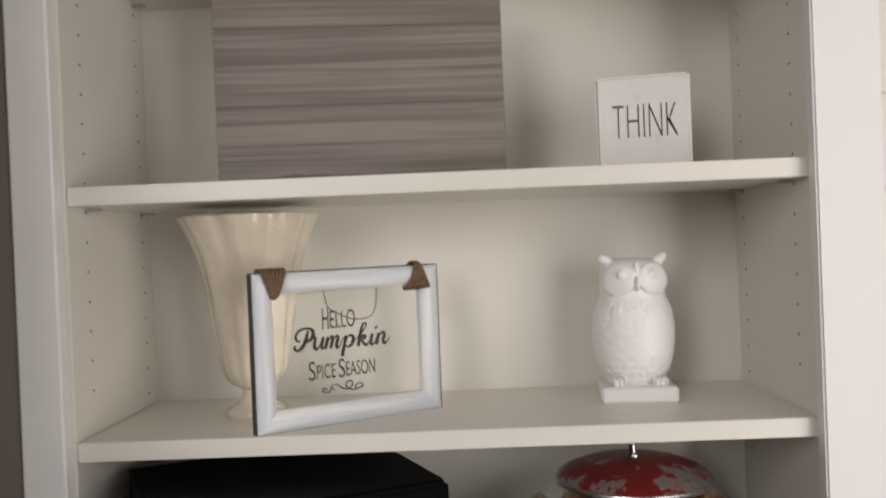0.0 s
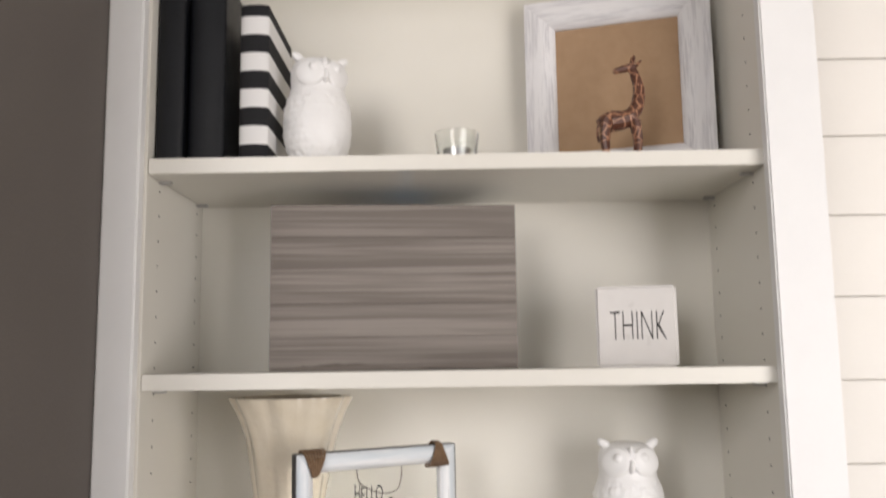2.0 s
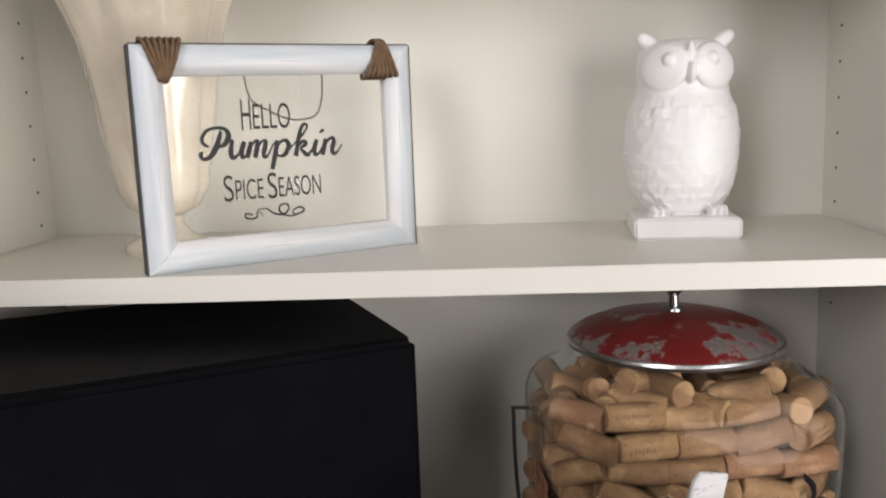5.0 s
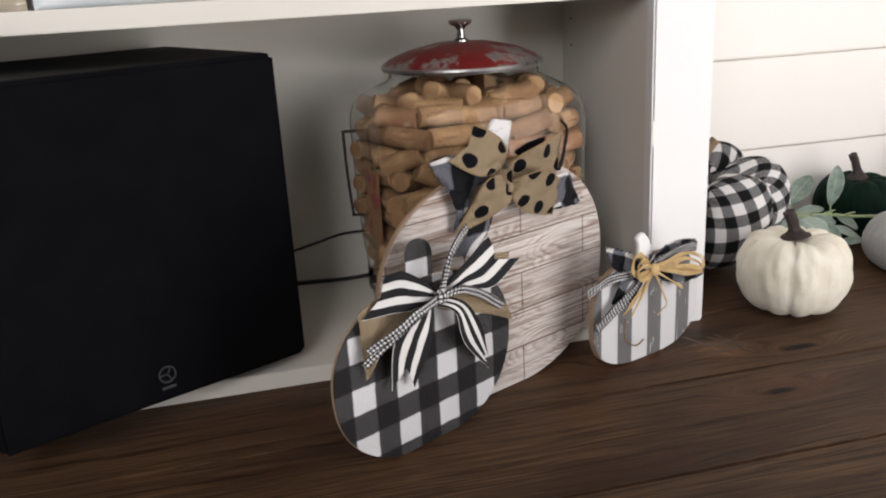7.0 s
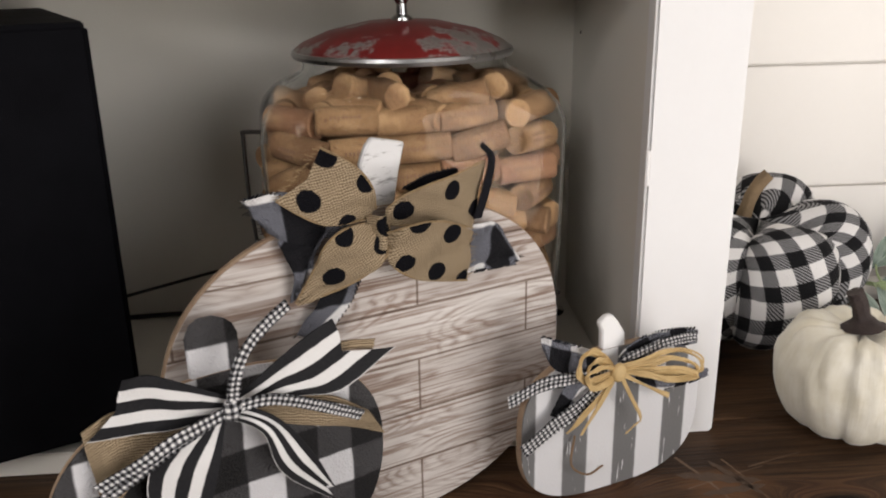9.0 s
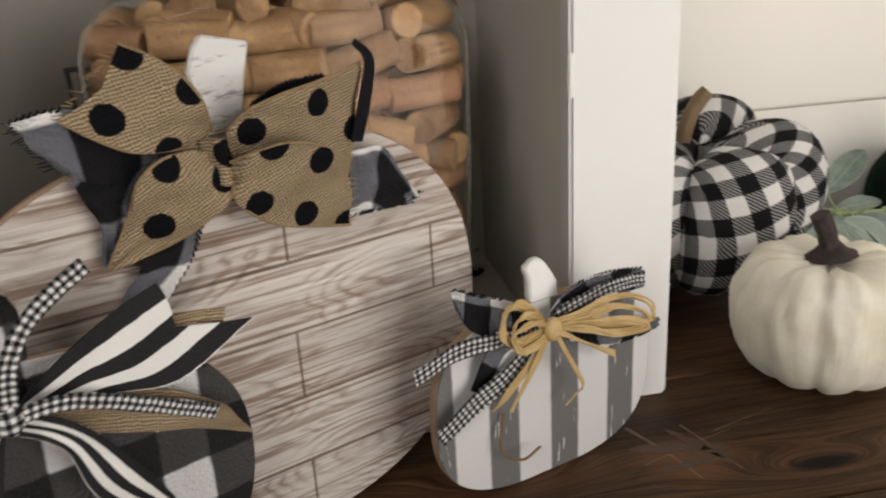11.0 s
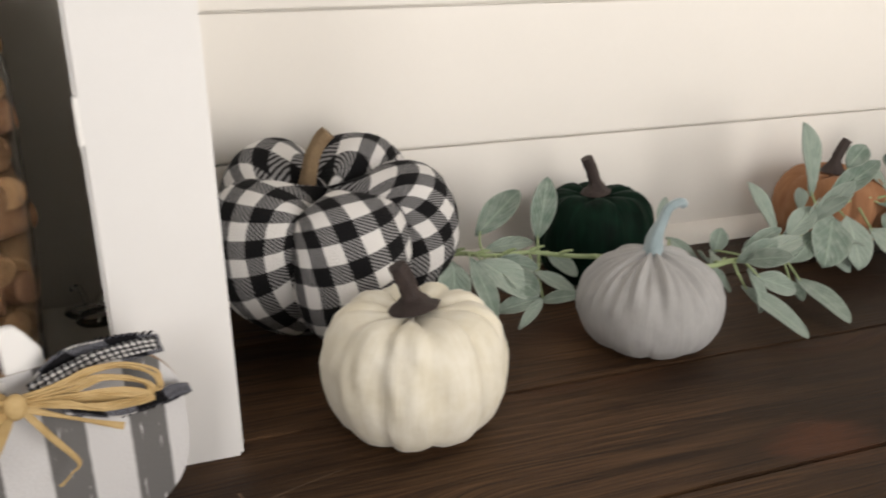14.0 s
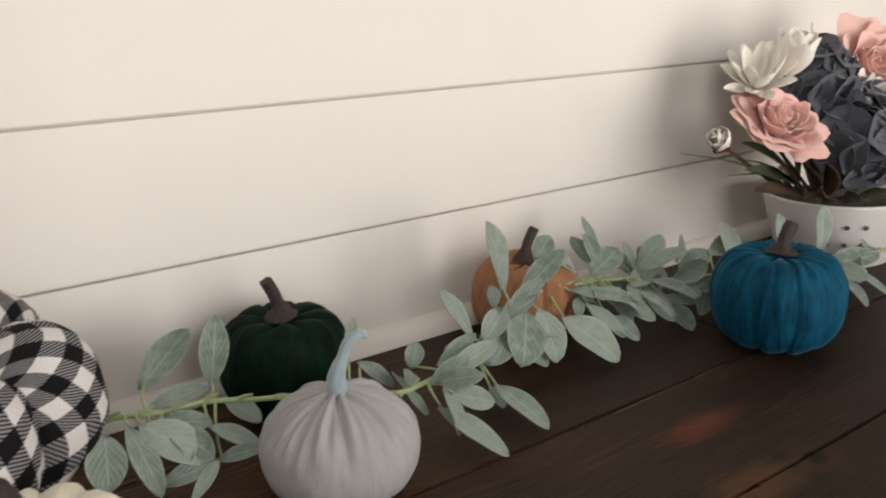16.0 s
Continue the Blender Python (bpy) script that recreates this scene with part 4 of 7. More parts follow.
gm = Nodes("giraffe_paint")
gv = gm.add("TexVoronoi", None, Vector=gm.coords("Object"), Scale=66.0)
gv.feature = "DISTANCE_TO_EDGE"
edge = gm.ramp(gv.outputs["Distance"], 0.035, 0.065)
gcol = gm.mix(edge, rgb(0.40, 0.20, 0.115), gm.mix(gm.noise(gm.coords("Object"), 120.0), rgb(0.055, 0.017, 0.009), rgb(0.11, 0.036, 0.018)))
gm.bump(gm.noise(gm.coords("Object"), 300.0), 0.0006)
giraffe = part("giraffe_statue", giraffe_mesh(), gm.set(Base_Color=gcol, Roughness=0.35), None, "", pose(0.2200, 0.075, ZA, 0, 0, 4) @ Matrix.Diagonal((1.0, 1.0, 0.89, 1)))
tagged(giraffe, "small carved wooden giraffe figurine with brown patches", "giraffe figurine")

# ---- things on the middle shelf ----
GREYWOOD = whitewash("weathered_grey_wood", (0.250, 0.220, 0.196), (0.150, 0.128, 0.111), (0.5, 9.0, 24.0), "Object", None, 0.36)
sign = thing("wooden_sign", pose(-0.242, 0.072, ZB, 0, 0, 4.5), "weathered grey wooden box sign with horizontal grain", "sign")
for k in range(5):
    part("slat", box(0.0, 0.322, -0.0 + 0.0006 * (k % 2), 0.012, 0.0005 + 0.0434 * k, 0.0434 * (k + 1) + 0.0003, 0.0003), GREYWOOD, sign)
rag = random.Random(3)
wear = [(0.002, 0.001), (0.320, 0.001)] + [(0.320 - 0.0106 * k, 0.0075 + 0.0025 * math.sin(k * 0.37) + rag.uniform(-0.0010, 0.0010)) for k in range(31)]
part("bottom_wear", slab(wear, 0.0004, 0), whitewash("dark_worn_wood", (0.165, 0.140, 0.120), (0.075, 0.060, 0.050), (2.0, 30.0, 40.0), "Object", None, 0.40), sign, "dark worn strip along the bottom", pose(0, -0.0005, 0))
part("side_edge", box(0.0, 0.010, 0.0125, 0.034, 0.0005, 0.217, 0.0008), GREYWOOD, sign)
part("side_edge", box(0.312, 0.322, 0.0125, 0.034, 0.0005, 0.217, 0.0008), GREYWOOD, sign)

router = thing("router", pose(-0.07, 0.165, ZB), "black network box hidden behind the grey sign", "router")
part("case", box(-0.135, 0.135, -0.045, 0.050, 0.0, 0.205, 0.006), BLACKBOX, router)
led = Nodes("blue_led")
part("light", box(-0.004, 0.004, -0.004, 0.004, 0.2052, 0.2064, 0.0004), led.set(Base_Color=rgb(0.1, 0.4, 0.9), Emission_Color=rgb(0.15, 0.55, 1.0), Emission_Strength=6.0), router, "small blue light")

block = thing("word_block", pose(0.180, 0.088, ZB, 0, 0, -11), "white glazed square block with a thin black word", "sign block")
part("body", box(0, 0.103, 0, 0.020, 0, 0.105, 0.0035, None, 3), plain("off_white_glaze", (0.64, 0.615, 0.59), (0.69, 0.665, 0.64), 0.3, 40.0, 500.0, 0.0003), block)
part("lettering", lettering("THINK", 0.036, 0.070, -0.022), INK, block, "thin black lettering", pose(0.0185, -0.0002, 0.036))

# ---- things on the lower shelf ----
def fluted(a, r, z):
    f = 1 + 0.085 * (abs(math.cos(4 * a)) - 0.6) * min(1.0, max(0.0, (z - 0.03) / 0.05))
    f += 0.016 * math.cos(16 * a + 40 * z) * min(1.0, max(0.0, (z - 0.03) / 0.05))
    return (r * f * math.cos(a), r * f * math.sin(a), z)


outer = [(0, 0.0), (0.034, 0.0), (0.0355, 0.004), (0.034, 0.010), (0.022, 0.016), (0.0145, 0.026), (0.0155, 0.032), (0.030, 0.040), (0.0375, 0.055), (0.0415, 0.080), (0.046, 0.110), (0.051, 0.145), (0.058, 0.180), (0.068, 0.208), (0.0785, 0.229), (0.0785, 0.2315)]
inner = [(0.0755, 0.2315), (0.064, 0.206), (0.053, 0.178), (0.046, 0.145), (0.040, 0.100), (0.033, 0.060), (0, 0.050)]
vase = part("vase", lathe(outer + inner, 96, fluted), CREAM, None, "", pose(-0.2215, 0.118, ZC, 0, 0, 8), angle=50)
tagged(vase, "cream glazed fluted vase with a flared rim", "vase")

FRAMEPAINT = Nodes("pale_blue_white_paint")
fv = FRAMEPAINT.coords("Object", (4.0, 60.0, 60.0))
fw = FRAMEPAINT.noise(fv, 1.0, 4.0)
fcol = FRAMEPAINT.mix(FRAMEPAINT.ramp(fw, 0.42, 0.66), rgb(0.84, 0.84, 0.84), rgb(0.55, 0.61, 0.655))
fcol = FRAMEPAINT.mix(FRAMEPAINT.ramp(FRAMEPAINT.noise(FRAMEPAINT.coords("Object", (9.0, 260.0, 260.0)), 1.0, 3.0), 0.70, 0.74), fcol, rgb(0.10, 0.10, 0.10))
FRAMEPAINT.bump(fw, 0.0005)
FRAMEPAINT = FRAMEPAINT.set(Base_Color=fcol, Roughness=0.5)
DARKEDGE = plain("dark_frame_edge", (0.03, 0.03, 0.032), (0.07, 0.068, 0.065), 0.6, 80.0, 500.0, 0.0004)
TWINE = plain("brown_twine", (0.13, 0.075, 0.04), (0.24, 0.15, 0.085), 0.9, 200.0, 900.0, 0.0012)

hello = thing("glass_sign", pose(-0.1990, 0.0130, ZC, 0, 0, 32.5), "pale painted frame around clear glass with black autumn words", "sign")
mitred_frame(0.222, 0.167, 0.0225, 0.011, FRAMEPAINT, hello, 0.3)
edge_parts = [(-0.0012, 0.0, 0.0, 0.167), (0.222, 0.2232, 0.0, 0.167), (0.0, 0.222, -0.0001, 0.0008), (0.0, 0.222, 0.1668, 0.1680)]
for x0, x1, z0, z1 in edge_parts:
    part("dark_edge", box(x0, x1, -0.0105, 0.001, z0 + 0.0002, z1, 0.0002), DARKEDGE, hello, "dark worn edge")
pane = part("pane", box(0.021, 0.201, -0.005, -0.0035, 0.021, 0.146, 0.0002), PANEGLASS, hello, "clear glass pane")
pane.visible_shadow = False
WORDS = (("H", 0.0785, 0.0860, 0.1033, 0.1267), ("ELLO", 0.0876, 0.1175, 0.1036, 0.1231), ("S", 0.0610, 0.0685, 0.0493, 0.0697), ("PICE", 0.0700, 0.0922, 0.0499, 0.0657), ("S", 0.0958, 0.1032, 0.0490, 0.0695), ("EASON", 0.1046, 0.1400, 0.0499, 0.0657))
for text, u0, u1, v0, v1 in WORDS:
    part("lettering", lettering(text, v1 - v0, u1 - u0, -0.004), INK, hello, "black lettering", pose(u0, -0.0053, v0))


def pen(stroke, unit, bm):
    """A flat pen stroke on the glass through (across, up, weight) in millimetres."""
    line = smooth_line(stroke, 6)
    rows = []
    for k, p in enumerate(line):
        d = line[min(len(line) - 1, k + 1)] - line[max(0, k - 1)]
        d = Vector((d.x, d.y)).normalized()
        half = unit * p.z
        side = Vector((-d.y, d.x)) * half
        tilt = d * half * 0.15
        rows.append([bm.verts.new(((p.x + e * side.x + tilt.x) * 0.001, y, (p.y + e * side.y + tilt.y) * 0.001)) for e, y in ((-1, 0.0), (-0.8, -0.0004), (0.8, -0.0004), (1, 0.0))])
    for a, b in zip(rows, rows[1:]):
        for k in range(4):
            bm.faces.new((a[k], a[(k + 1) % 4], b[(k + 1) % 4], b[k]))
    bm.faces.new(rows[0][::-1])
    bm.faces.new(rows[-1])
    return bm


# The middle word in a flowing script, letter by letter.
LETTER_P = (
    [(71.7, 104.7, 0.6), (69.2, 97.0, 1.2), (65.0, 88.0, 1.3), (60.1, 83.0, 1.0), (54.8, 82.0, 0.8), (52.7, 85.2, 0.9), (54.5, 87.7, 0.6)],
    [(60.9, 92.1, 0.5), (56.5, 93.6, 0.8), (54.9, 98.8, 0.8), (59.3, 104.6, 0.8), (67.4, 106.9, 0.7), (75.3, 105.6, 0.9), (78.1, 100.6, 1.3), (75.2, 94.1, 1.2), (68.8, 91.2, 0.6), (65.4, 92.4, 0.4)],
)
LETTERS_UM = (
    [(78.4, 94.5, 0.5), (81.3, 96.0, 0.6), (79.3, 88.7, 1.2), (79.7, 82.6, 1.1), (83.5, 82.4, 0.7), (89.0, 89.6, 0.4), (91.6, 94.8, 0.5)],
    [(91.6, 94.8, 1.1), (88.8, 86.9, 1.2), (89.2, 81.8, 0.9), (92.7, 83.3, 0.5), (96.8, 90.6, 0.4)],
    [(97.7, 94.5, 1.0), (95.8, 87.9, 1.2), (93.3, 81.1, 1.1)],
    [(95.5, 87.4, 0.4), (100.4, 93.6, 0.6), (103.3, 94.6, 0.9), (103.6, 91.6, 1.2), (100.6, 81.0, 1.1)],
    [(102.8, 87.6, 0.4), (107.4, 93.6, 0.6), (110.6, 94.3, 0.9), (110.9, 91.3, 1.2), (108.8, 84.7, 1.1), (109.1, 80.9, 0.9), (112.6, 82.3, 0.5), (117.1, 89.7, 0.4), (121.5, 94.0, 0.4)],
)
LETTERS_PK = (
    [(122.1, 94.4, 1.0), (119.6, 84.2, 1.2), (115.8, 70.2, 1.1)],
    [(120.6, 86.3, 0.4), (124.8, 92.7, 0.6), (129.6, 93.8, 0.9), (132.3, 90.5, 1.2), (129.8, 83.7, 1.1), (124.6, 80.7, 0.7), (120.4, 82.8, 0.4)],
    [(131.3, 84.7, 0.4), (135.7, 88.9, 0.4), (141.0, 93.3, 0.4)],
    [(140.0, 91.5, 0.4), (148.6, 100.8, 0.5), (150.8, 105.7, 0.6), (147.5, 106.7, 0.7), (143.5, 99.6, 1.0), (138.7, 80.2, 1.2)],
    [(140.3, 86.5, 0.4), (146.0, 92.4, 0.8), (148.9, 90.0, 1.0), (143.8, 86.4, 0.6), (146.6, 82.9, 1.0), (150.4, 80.5, 0.9), (155.3, 85.9, 0.4), (159.2, 92.5, 0.4)],
)
LETTERS_IN = (
    [(159.7, 93.5, 1.0), (157.1, 86.6, 1.2), (157.1, 80.8, 1.0), (161.1, 81.4, 0.6), (165.8, 88.2, 0.4), (168.2, 92.5, 0.4)],
    [(164.2, 101.6, 1.2), (164.7, 100.8, 1.3), (165.2, 99.7, 1.2)],
    [(168.6, 93.7, 1.0), (166.7, 87.1, 1.2), (164.7, 79.8, 1.1)],
    [(167.0, 87.1, 0.4), (171.6, 92.8, 0.7), (175.4, 93.8, 0.9), (176.4, 90.1, 1.2), (174.2, 83.9, 1.1), (175.9, 80.2, 0.9), (179.8, 82.0, 0.5), (184.2, 87.8, 0.3)],
)
FLOURISH = (
    [(94.5, 32.4, 0.6), (89.0, 34.3, 0.6), (87.9, 31.1, 0.7), (92.9, 29.3, 0.6), (98.6, 30.7, 0.6), (98.4, 34.6, 0.5), (101.2, 34.3, 0.4), (104.3, 30.2, 0.3)],
    [(99.1, 36.7, 0.3), (107.7, 36.8, 0.5), (114.6, 32.1, 0.7), (123.3, 30.8, 0.7), (128.6, 35.1, 0.7), (126.8, 39.5, 0.6), (120.9, 38.6, 0.6), (119.7, 33.9, 0.7), (126.1, 29.4, 0.6), (133.6, 29.1, 0.6), (142.8, 32.0, 0.7), (140.6, 35.6, 0.6), (134.5, 34.6, 0.6), (132.2, 31.2, 0.5), (137.2, 29.6, 0.3)],
)
fitted = pose(-0.0002, -0.0052, 0.0076) @ Matrix.Diagonal((0.871, 1, 0.92, 1))
word, curl = bmesh.new(), bmesh.new()
for stroke in LETTER_P + LETTERS_UM + LETTERS_PK + LETTERS_IN:
    pen(stroke, 1.9, word)
for stroke in FLOURISH:
    pen(stroke, 1.3, curl)
part("lettering", moved(word, fitted), INK, hello, "black script lettering", smooth=False)
part("flourish", moved(curl, fitted), INK, hello, "black curled flourish", smooth=False)
for x0 in (0.014, 0.187):
    for k in range(7):
        zlo, zhi = 0.141, 0.1695
        x = x0 + 0.0027 * k
        lean = 0.010 * (0.5 - k / 6) * (1 if x0 < 0.1 else -1)
        wrap = bmesh.new()
        tube([(x + lean, -0.0160, zlo + 0.002), (x, -0.0168, 0.155), (x - lean, -0.013, zhi), (x - lean, 0.002, zhi), (x, 0.003, 0.155), (x + lean, -0.003, zlo), (x + lean, -0.0160, zlo + 0.002)], 0.0016, 6, None, wrap, 3)
        part("twine_turn", wrap, TWINE, hello, "brown twine wound round the rail")
wire = tube([(0.085, 0.004, 0.150), (0.090, 0.006, 0.128), (0.104, 0.008, 0.118), (0.125, 0.012, 0.110), (0.143, 0.008, 0.112), (0.149, 0.005, 0.125), (0.150, 0.003, 0.150)], 0.0008, 6, None, None, 6)
part("hanging_cord", wire, plain("dark_cord", (0.12, 0.10, 0.085), (0.2, 0.17, 0.14), 0.8), hello, "thin hanging cord")


# ---- the bottom compartment ----
GRILLE = plain("speaker_cloth", (0.0034, 0.0034, 0.0042), (0.006, 0.006, 0.0075), 0.85, 30.0, 1200.0, 0.0004, spec=0.03)
BADGE = plain("dark_grey_badge", (0.055, 0.055, 0.06), (0.09, 0.09, 0.095), 0.4, 40.0, 400.0, 0.0002, metal=0.6)
speaker = thing("speaker", pose(0.003, -0.0125, 0.0, 0, 0, 26), "large black subwoofer speaker angled on the bottom panel", "speaker")
part("cabinet", box(-0.285, 0.0, 0.0157, 0.245, 0.030, 0.327, 0.0012), BLACKBOX, speaker)
part("front_grille", box(-0.2850, 0.0, 0.0, 0.0155, 0.0300, 0.3270, 0.004, None, 3), GRILLE, speaker, "black cloth grille")
ring = lathe([(0.0068, 0.0), (0.0082, 0.0), (0.0082, 0.0008), (0.0068, 0.0008), (0.0068, 0.0)], 30, None, None, False)
for a in (90, 210, 330):
    merge(ring, moved(box(-0.0006, 0.0006, 0.0, 0.0066, 0, 0.0008, 0), pose(0, 0, 0, 0, 0, a)))
part("badge", ring, BADGE, speaker, "small round badge", pose(-0.1435, 0.0002, 0.0565, 90, 0, 0))
part("badge_bar", box(-0.1500, -0.1370, -0.0006, 0.0004, 0.0425, 0.0450, 0.0002), BADGE, speaker)
for x, y, top in ((-0.03, 0.045, 0.0175), (-0.03, 0.215, 0.0175), (-0.255, 0.215, 0.0175), (-0.235, 0.090, 0.0)):
    part("foot", lathe([(0, top), (0.012, top), (0.014, 0.030), (0, 0.030)], 16), BLACKBOX, speaker, at=pose(x, y, 0.0002))

CABLE = plain("black_cable", (0.012, 0.012, 0.012), (0.02, 0.02, 0.02), 0.5)
c1 = tube([(-0.08, 0.20, 0.05), (-0.02, 0.222, 0.058), (0.04, 0.226, 0.071), (0.085, 0.226, 0.080), (0.14, 0.228, 0.070), (0.20, 0.228, 0.021)], 0.0017, 8)
tagged(part("cable", c1, CABLE), "thin black cable sagging against the back panel", "cable")
c2 = tube([(-0.08, 0.225, 0.0202), (-0.02, 0.229, 0.0202), (0.03, 0.226, 0.0202), (0.07, 0.221, 0.0202), (0.11, 0.224, 0.0202), (0.20, 0.229, 0.0202)], 0.0025, 8)
tagged(part("cable", c2, CABLE), "black cable lying on the bottom panel", "cable")

# The big glass jar: flat sides and rounded corners, full of wine corks.
JX, JY, JZ = 0.2109, 0.1037, 0.0175


def jar_ring(r, z):
    """Ring of a jar with flat sides: half width r, less deep, with rounded corners."""
    w, d, c = r, r * 0.711, r * 0.285
    out = []
    for sx, sy, start in ((1, 1, 0), (-1, 1, 90), (-1, -1, 180), (1, -1, 270)):
        corner = [(sx * (w - c) + c * math.cos(radians(start + a)), sy * (d - c) + c * math.sin(radians(start + a)), z) for a in range(0, 91, 15)]
        if out:
            (ax, ay, _), (bx, by, _) = out[-1], corner[0]
            out += [(ax + (bx - ax) * k / 6, ay + (by - ay) * k / 6, z) for k in range(1, 6)]
        out += corner
    (ax, ay, _), (bx, by, _) = out[-1], out[0]
    return out + [(ax + (bx - ax) * k / 6, ay + (by - ay) * k / 6, z) for k in range(1, 6)]


def jar_shell(profile):
    bm = bmesh.new()
    rings = []
    for r, z, round_ in profile:
        base = jar_ring(r, z)
        ring = []
        for x, y, zz in base:
            a = math.atan2(y, x)
            ring.append(bm.verts.new((x + (r * math.cos(a) - x) * round_, y + (r * math.sin(a) - y) * round_, zz)))
        rings.append(ring)
    n = len(rings[0])
    for a, b in zip(rings, rings[1:]):
        for k in range(n):
            bm.faces.new((a[k], a[(k + 1) % n], b[(k + 1) % n], b[k]))
    bm.faces.new(rings[0][::-1])
    bm.faces.new(rings[-1])
    bmesh.ops.recalc_face_normals(bm, faces=bm.faces)
    return bm


jar = thing("glass_jar", pose(JX, JY, JZ, 0, 0, 7.5), "big faceted glass jar of wine corks with worn red lid", "jar")
T = 0.0022
outer = [(0.092, 0.0, 0), (0.100, 0.003, 0), (0.105, 0.020, 0), (0.104, 0.050, 0), (0.107, 0.080, 0), (0.109, 0.12, 0), (0.1105, 0.215, 0), (0.1095, 0.226, 0), (0.1065, 0.236, 0.06), (0.101, 0.246, 0.3), (0.092, 0.254, 0.8), (0.083, 0.263, 1), (0.081, 0.277, 1)]
outer = [(r * 1.081, z, q) for r, z, q in outer[:-2]] + outer[-2:]
inner = [(r - T, z, q) for r, z, q in outer[2:]]
shell = jar_shell(outer + inner[::-1] + [(0.093, 0.006, 0)])
body = part("body", shell, JARGLASS, jar, "clear faceted glass", angle=70)
body.visible_shadow = False

lidm = Nodes("worn_red_lid")
lv = lidm.coords("Object")
ln = lidm.noise(lv, 26.0, 5.0, 0.62)
at = lidm.add("SeparateXYZ", None, Vector=lv)
out = lidm.math("SQRT", lidm.math("ADD", lidm.math("MULTIPLY", at.outputs[0], at.outputs[0]), lidm.math("MULTIPLY", at.outputs[1], at.outputs[1])))
bare = lidm.math("ADD", lidm.math("MULTIPLY", lidm.ramp(at.outputs[0], 0.0, 0.08), 0.14), lidm.math("MULTIPLY", lidm.ramp(out, 0.066, 0.088), 0.11))
lmask = lidm.ramp(lidm.math("ADD", bare, lidm.math("ADD", ln, lidm.math("MULTIPLY", lidm.noise(lv, 170.0, 4.0), 0.20))), 0.69, 0.77)
lmat = lidm.set(Base_Color=lidm.mix(lmask, lidm.mix(lidm.noise(lv, 60.0), rgb(0.10, 0.008, 0.008), rgb(0.24, 0.016, 0.015)), rgb(0.46, 0.44, 0.42)), Metallic=lidm.math("MULTIPLY", lmask, 0.85), Roughness=lidm.math("MULTIPLY_ADD", lmask, 0.06, 0.30))
lid = lathe([(0, 0.287), (0.030, 0.2860), (0.062, 0.2790), (0.082, 0.2710), (0.0895, 0.2655), (0.0895, 0.2645), (0.084, 0.2645), (0.05, 0.268), (0, 0.270)], 64)
lidob = part("lid", lid, lmat, jar, "domed red lid with worn patches", pose(-0.001, 0, 0.0125) @ Matrix.Diagonal((0.975, 0.975, 1, 1)))
rim = lathe([(0.0885, 0.2660), (0.0905, 0.2652), (0.0915, 0.2628), (0.0905, 0.2600), (0.0880, 0.2595), (0.0865, 0.2640), (0.0885, 0.2660)], 64, None, None, False)
part("rim", rim, STEEL, lidob, "bare metal rim")
knob = lathe([(0, 0.286), (0.009, 0.286), (0.0085, 0.2885), (0.0048, 0.291), (0.0042, 0.299), (0.0065, 0.3025), (0.0125, 0.305), (0.0135, 0.3075), (0.0120, 0.3095), (0, 0.3105)], 28)
part("knob", knob, plain("dark_chrome", (0.42, 0.42, 0.42), (0.55, 0.55, 0.55), 0.16, 60.0, 400.0, 0.0002, metal=1.0), lidob, "chrome knob")
bail = tube([(-0.119, 0.030, 0.210), (-0.133, 0.032, 0.210), (-0.1335, 0.032, 0.207), (-0.133, 0.030, 0.160), (-0.130, 0.030, 0.117), (-0.129, 0.030, 0.115), (-0.117, 0.030, 0.113)], 0.0017, 8, None, None, 3)
part("wire_handle", bail, plain("dark_wire", (0.05, 0.045, 0.04), (0.10, 0.09, 0.08), 0.45, 80.0, 400.0, 0.0003, metal=0.7), jar, "thin wire side handle")
label_paper = Nodes("faded_jar_label")
lp = label_paper.noise(label_paper.coords("Object"), 60.0, 2.0)
lcol = label_paper.mix(label_paper.ramp(lp, 0.50, 0.54), rgb(0.30, 0.185, 0.095), label_paper.mix(label_paper.ramp(lp, 0.62, 0.66), rgb(0.33, 0.080, 0.055), rgb(0.085, 0.090, 0.150)))
part("side_label", moved(box(-0.024, 0.024, -0.0003, 0.0002, 0.100, 0.175, 0), pose(-0.1203, -0.024, 0, 0, 0, -90)), label_paper.set(Base_Color=lcol, Roughness=0.7), jar, "faded printed side label")

CORK = Nodes("wine_cork")
cv = CORK.coords("Object")
seed = CORK.add("ObjectInfo").outputs["Random"]
tone = CORK.mix(CORK.ramp(seed, 0.0, 0.8), rgb(0.250, 0.145, 0.066), rgb(0.150, 0.080, 0.035))
tone = CORK.mix(CORK.math("MULTIPLY", CORK.ramp(seed, 0.90, 0.94), 0.3), tone, rgb(0.28, 0.125, 0.075))
pits = CORK.noise(cv, 320.0, 3.0, 0.6)
tone = CORK.mix(CORK.ramp(pits, 0.56, 0.72), tone, rgb(0.11, 0.052, 0.024))
tone = CORK.mix(CORK.math("MULTIPLY", CORK.ramp(CORK.noise(cv, 45.0), 0.5, 0.75), 0.5), tone, rgb(0.42, 0.27, 0.14))
CORK.bump(pits, 0.0012)
CORK = CORK.set(Base_Color=tone, Roughness=0.85)
cork_mesh = mesh_of("cork", lathe([(0, -0.0230), (0.0098, -0.0230), (0.0108, -0.0220), (0.0112, 0.0), (0.0108, 0.0220), (0.0098, 0.0230), (0, 0.0230)], 16), CORK)
PRINT = plain("cork_print", (0.10, 0.05, 0.03), (0.2, 0.11, 0.06), 0.8, 300.0)
rnd = random.Random(4)
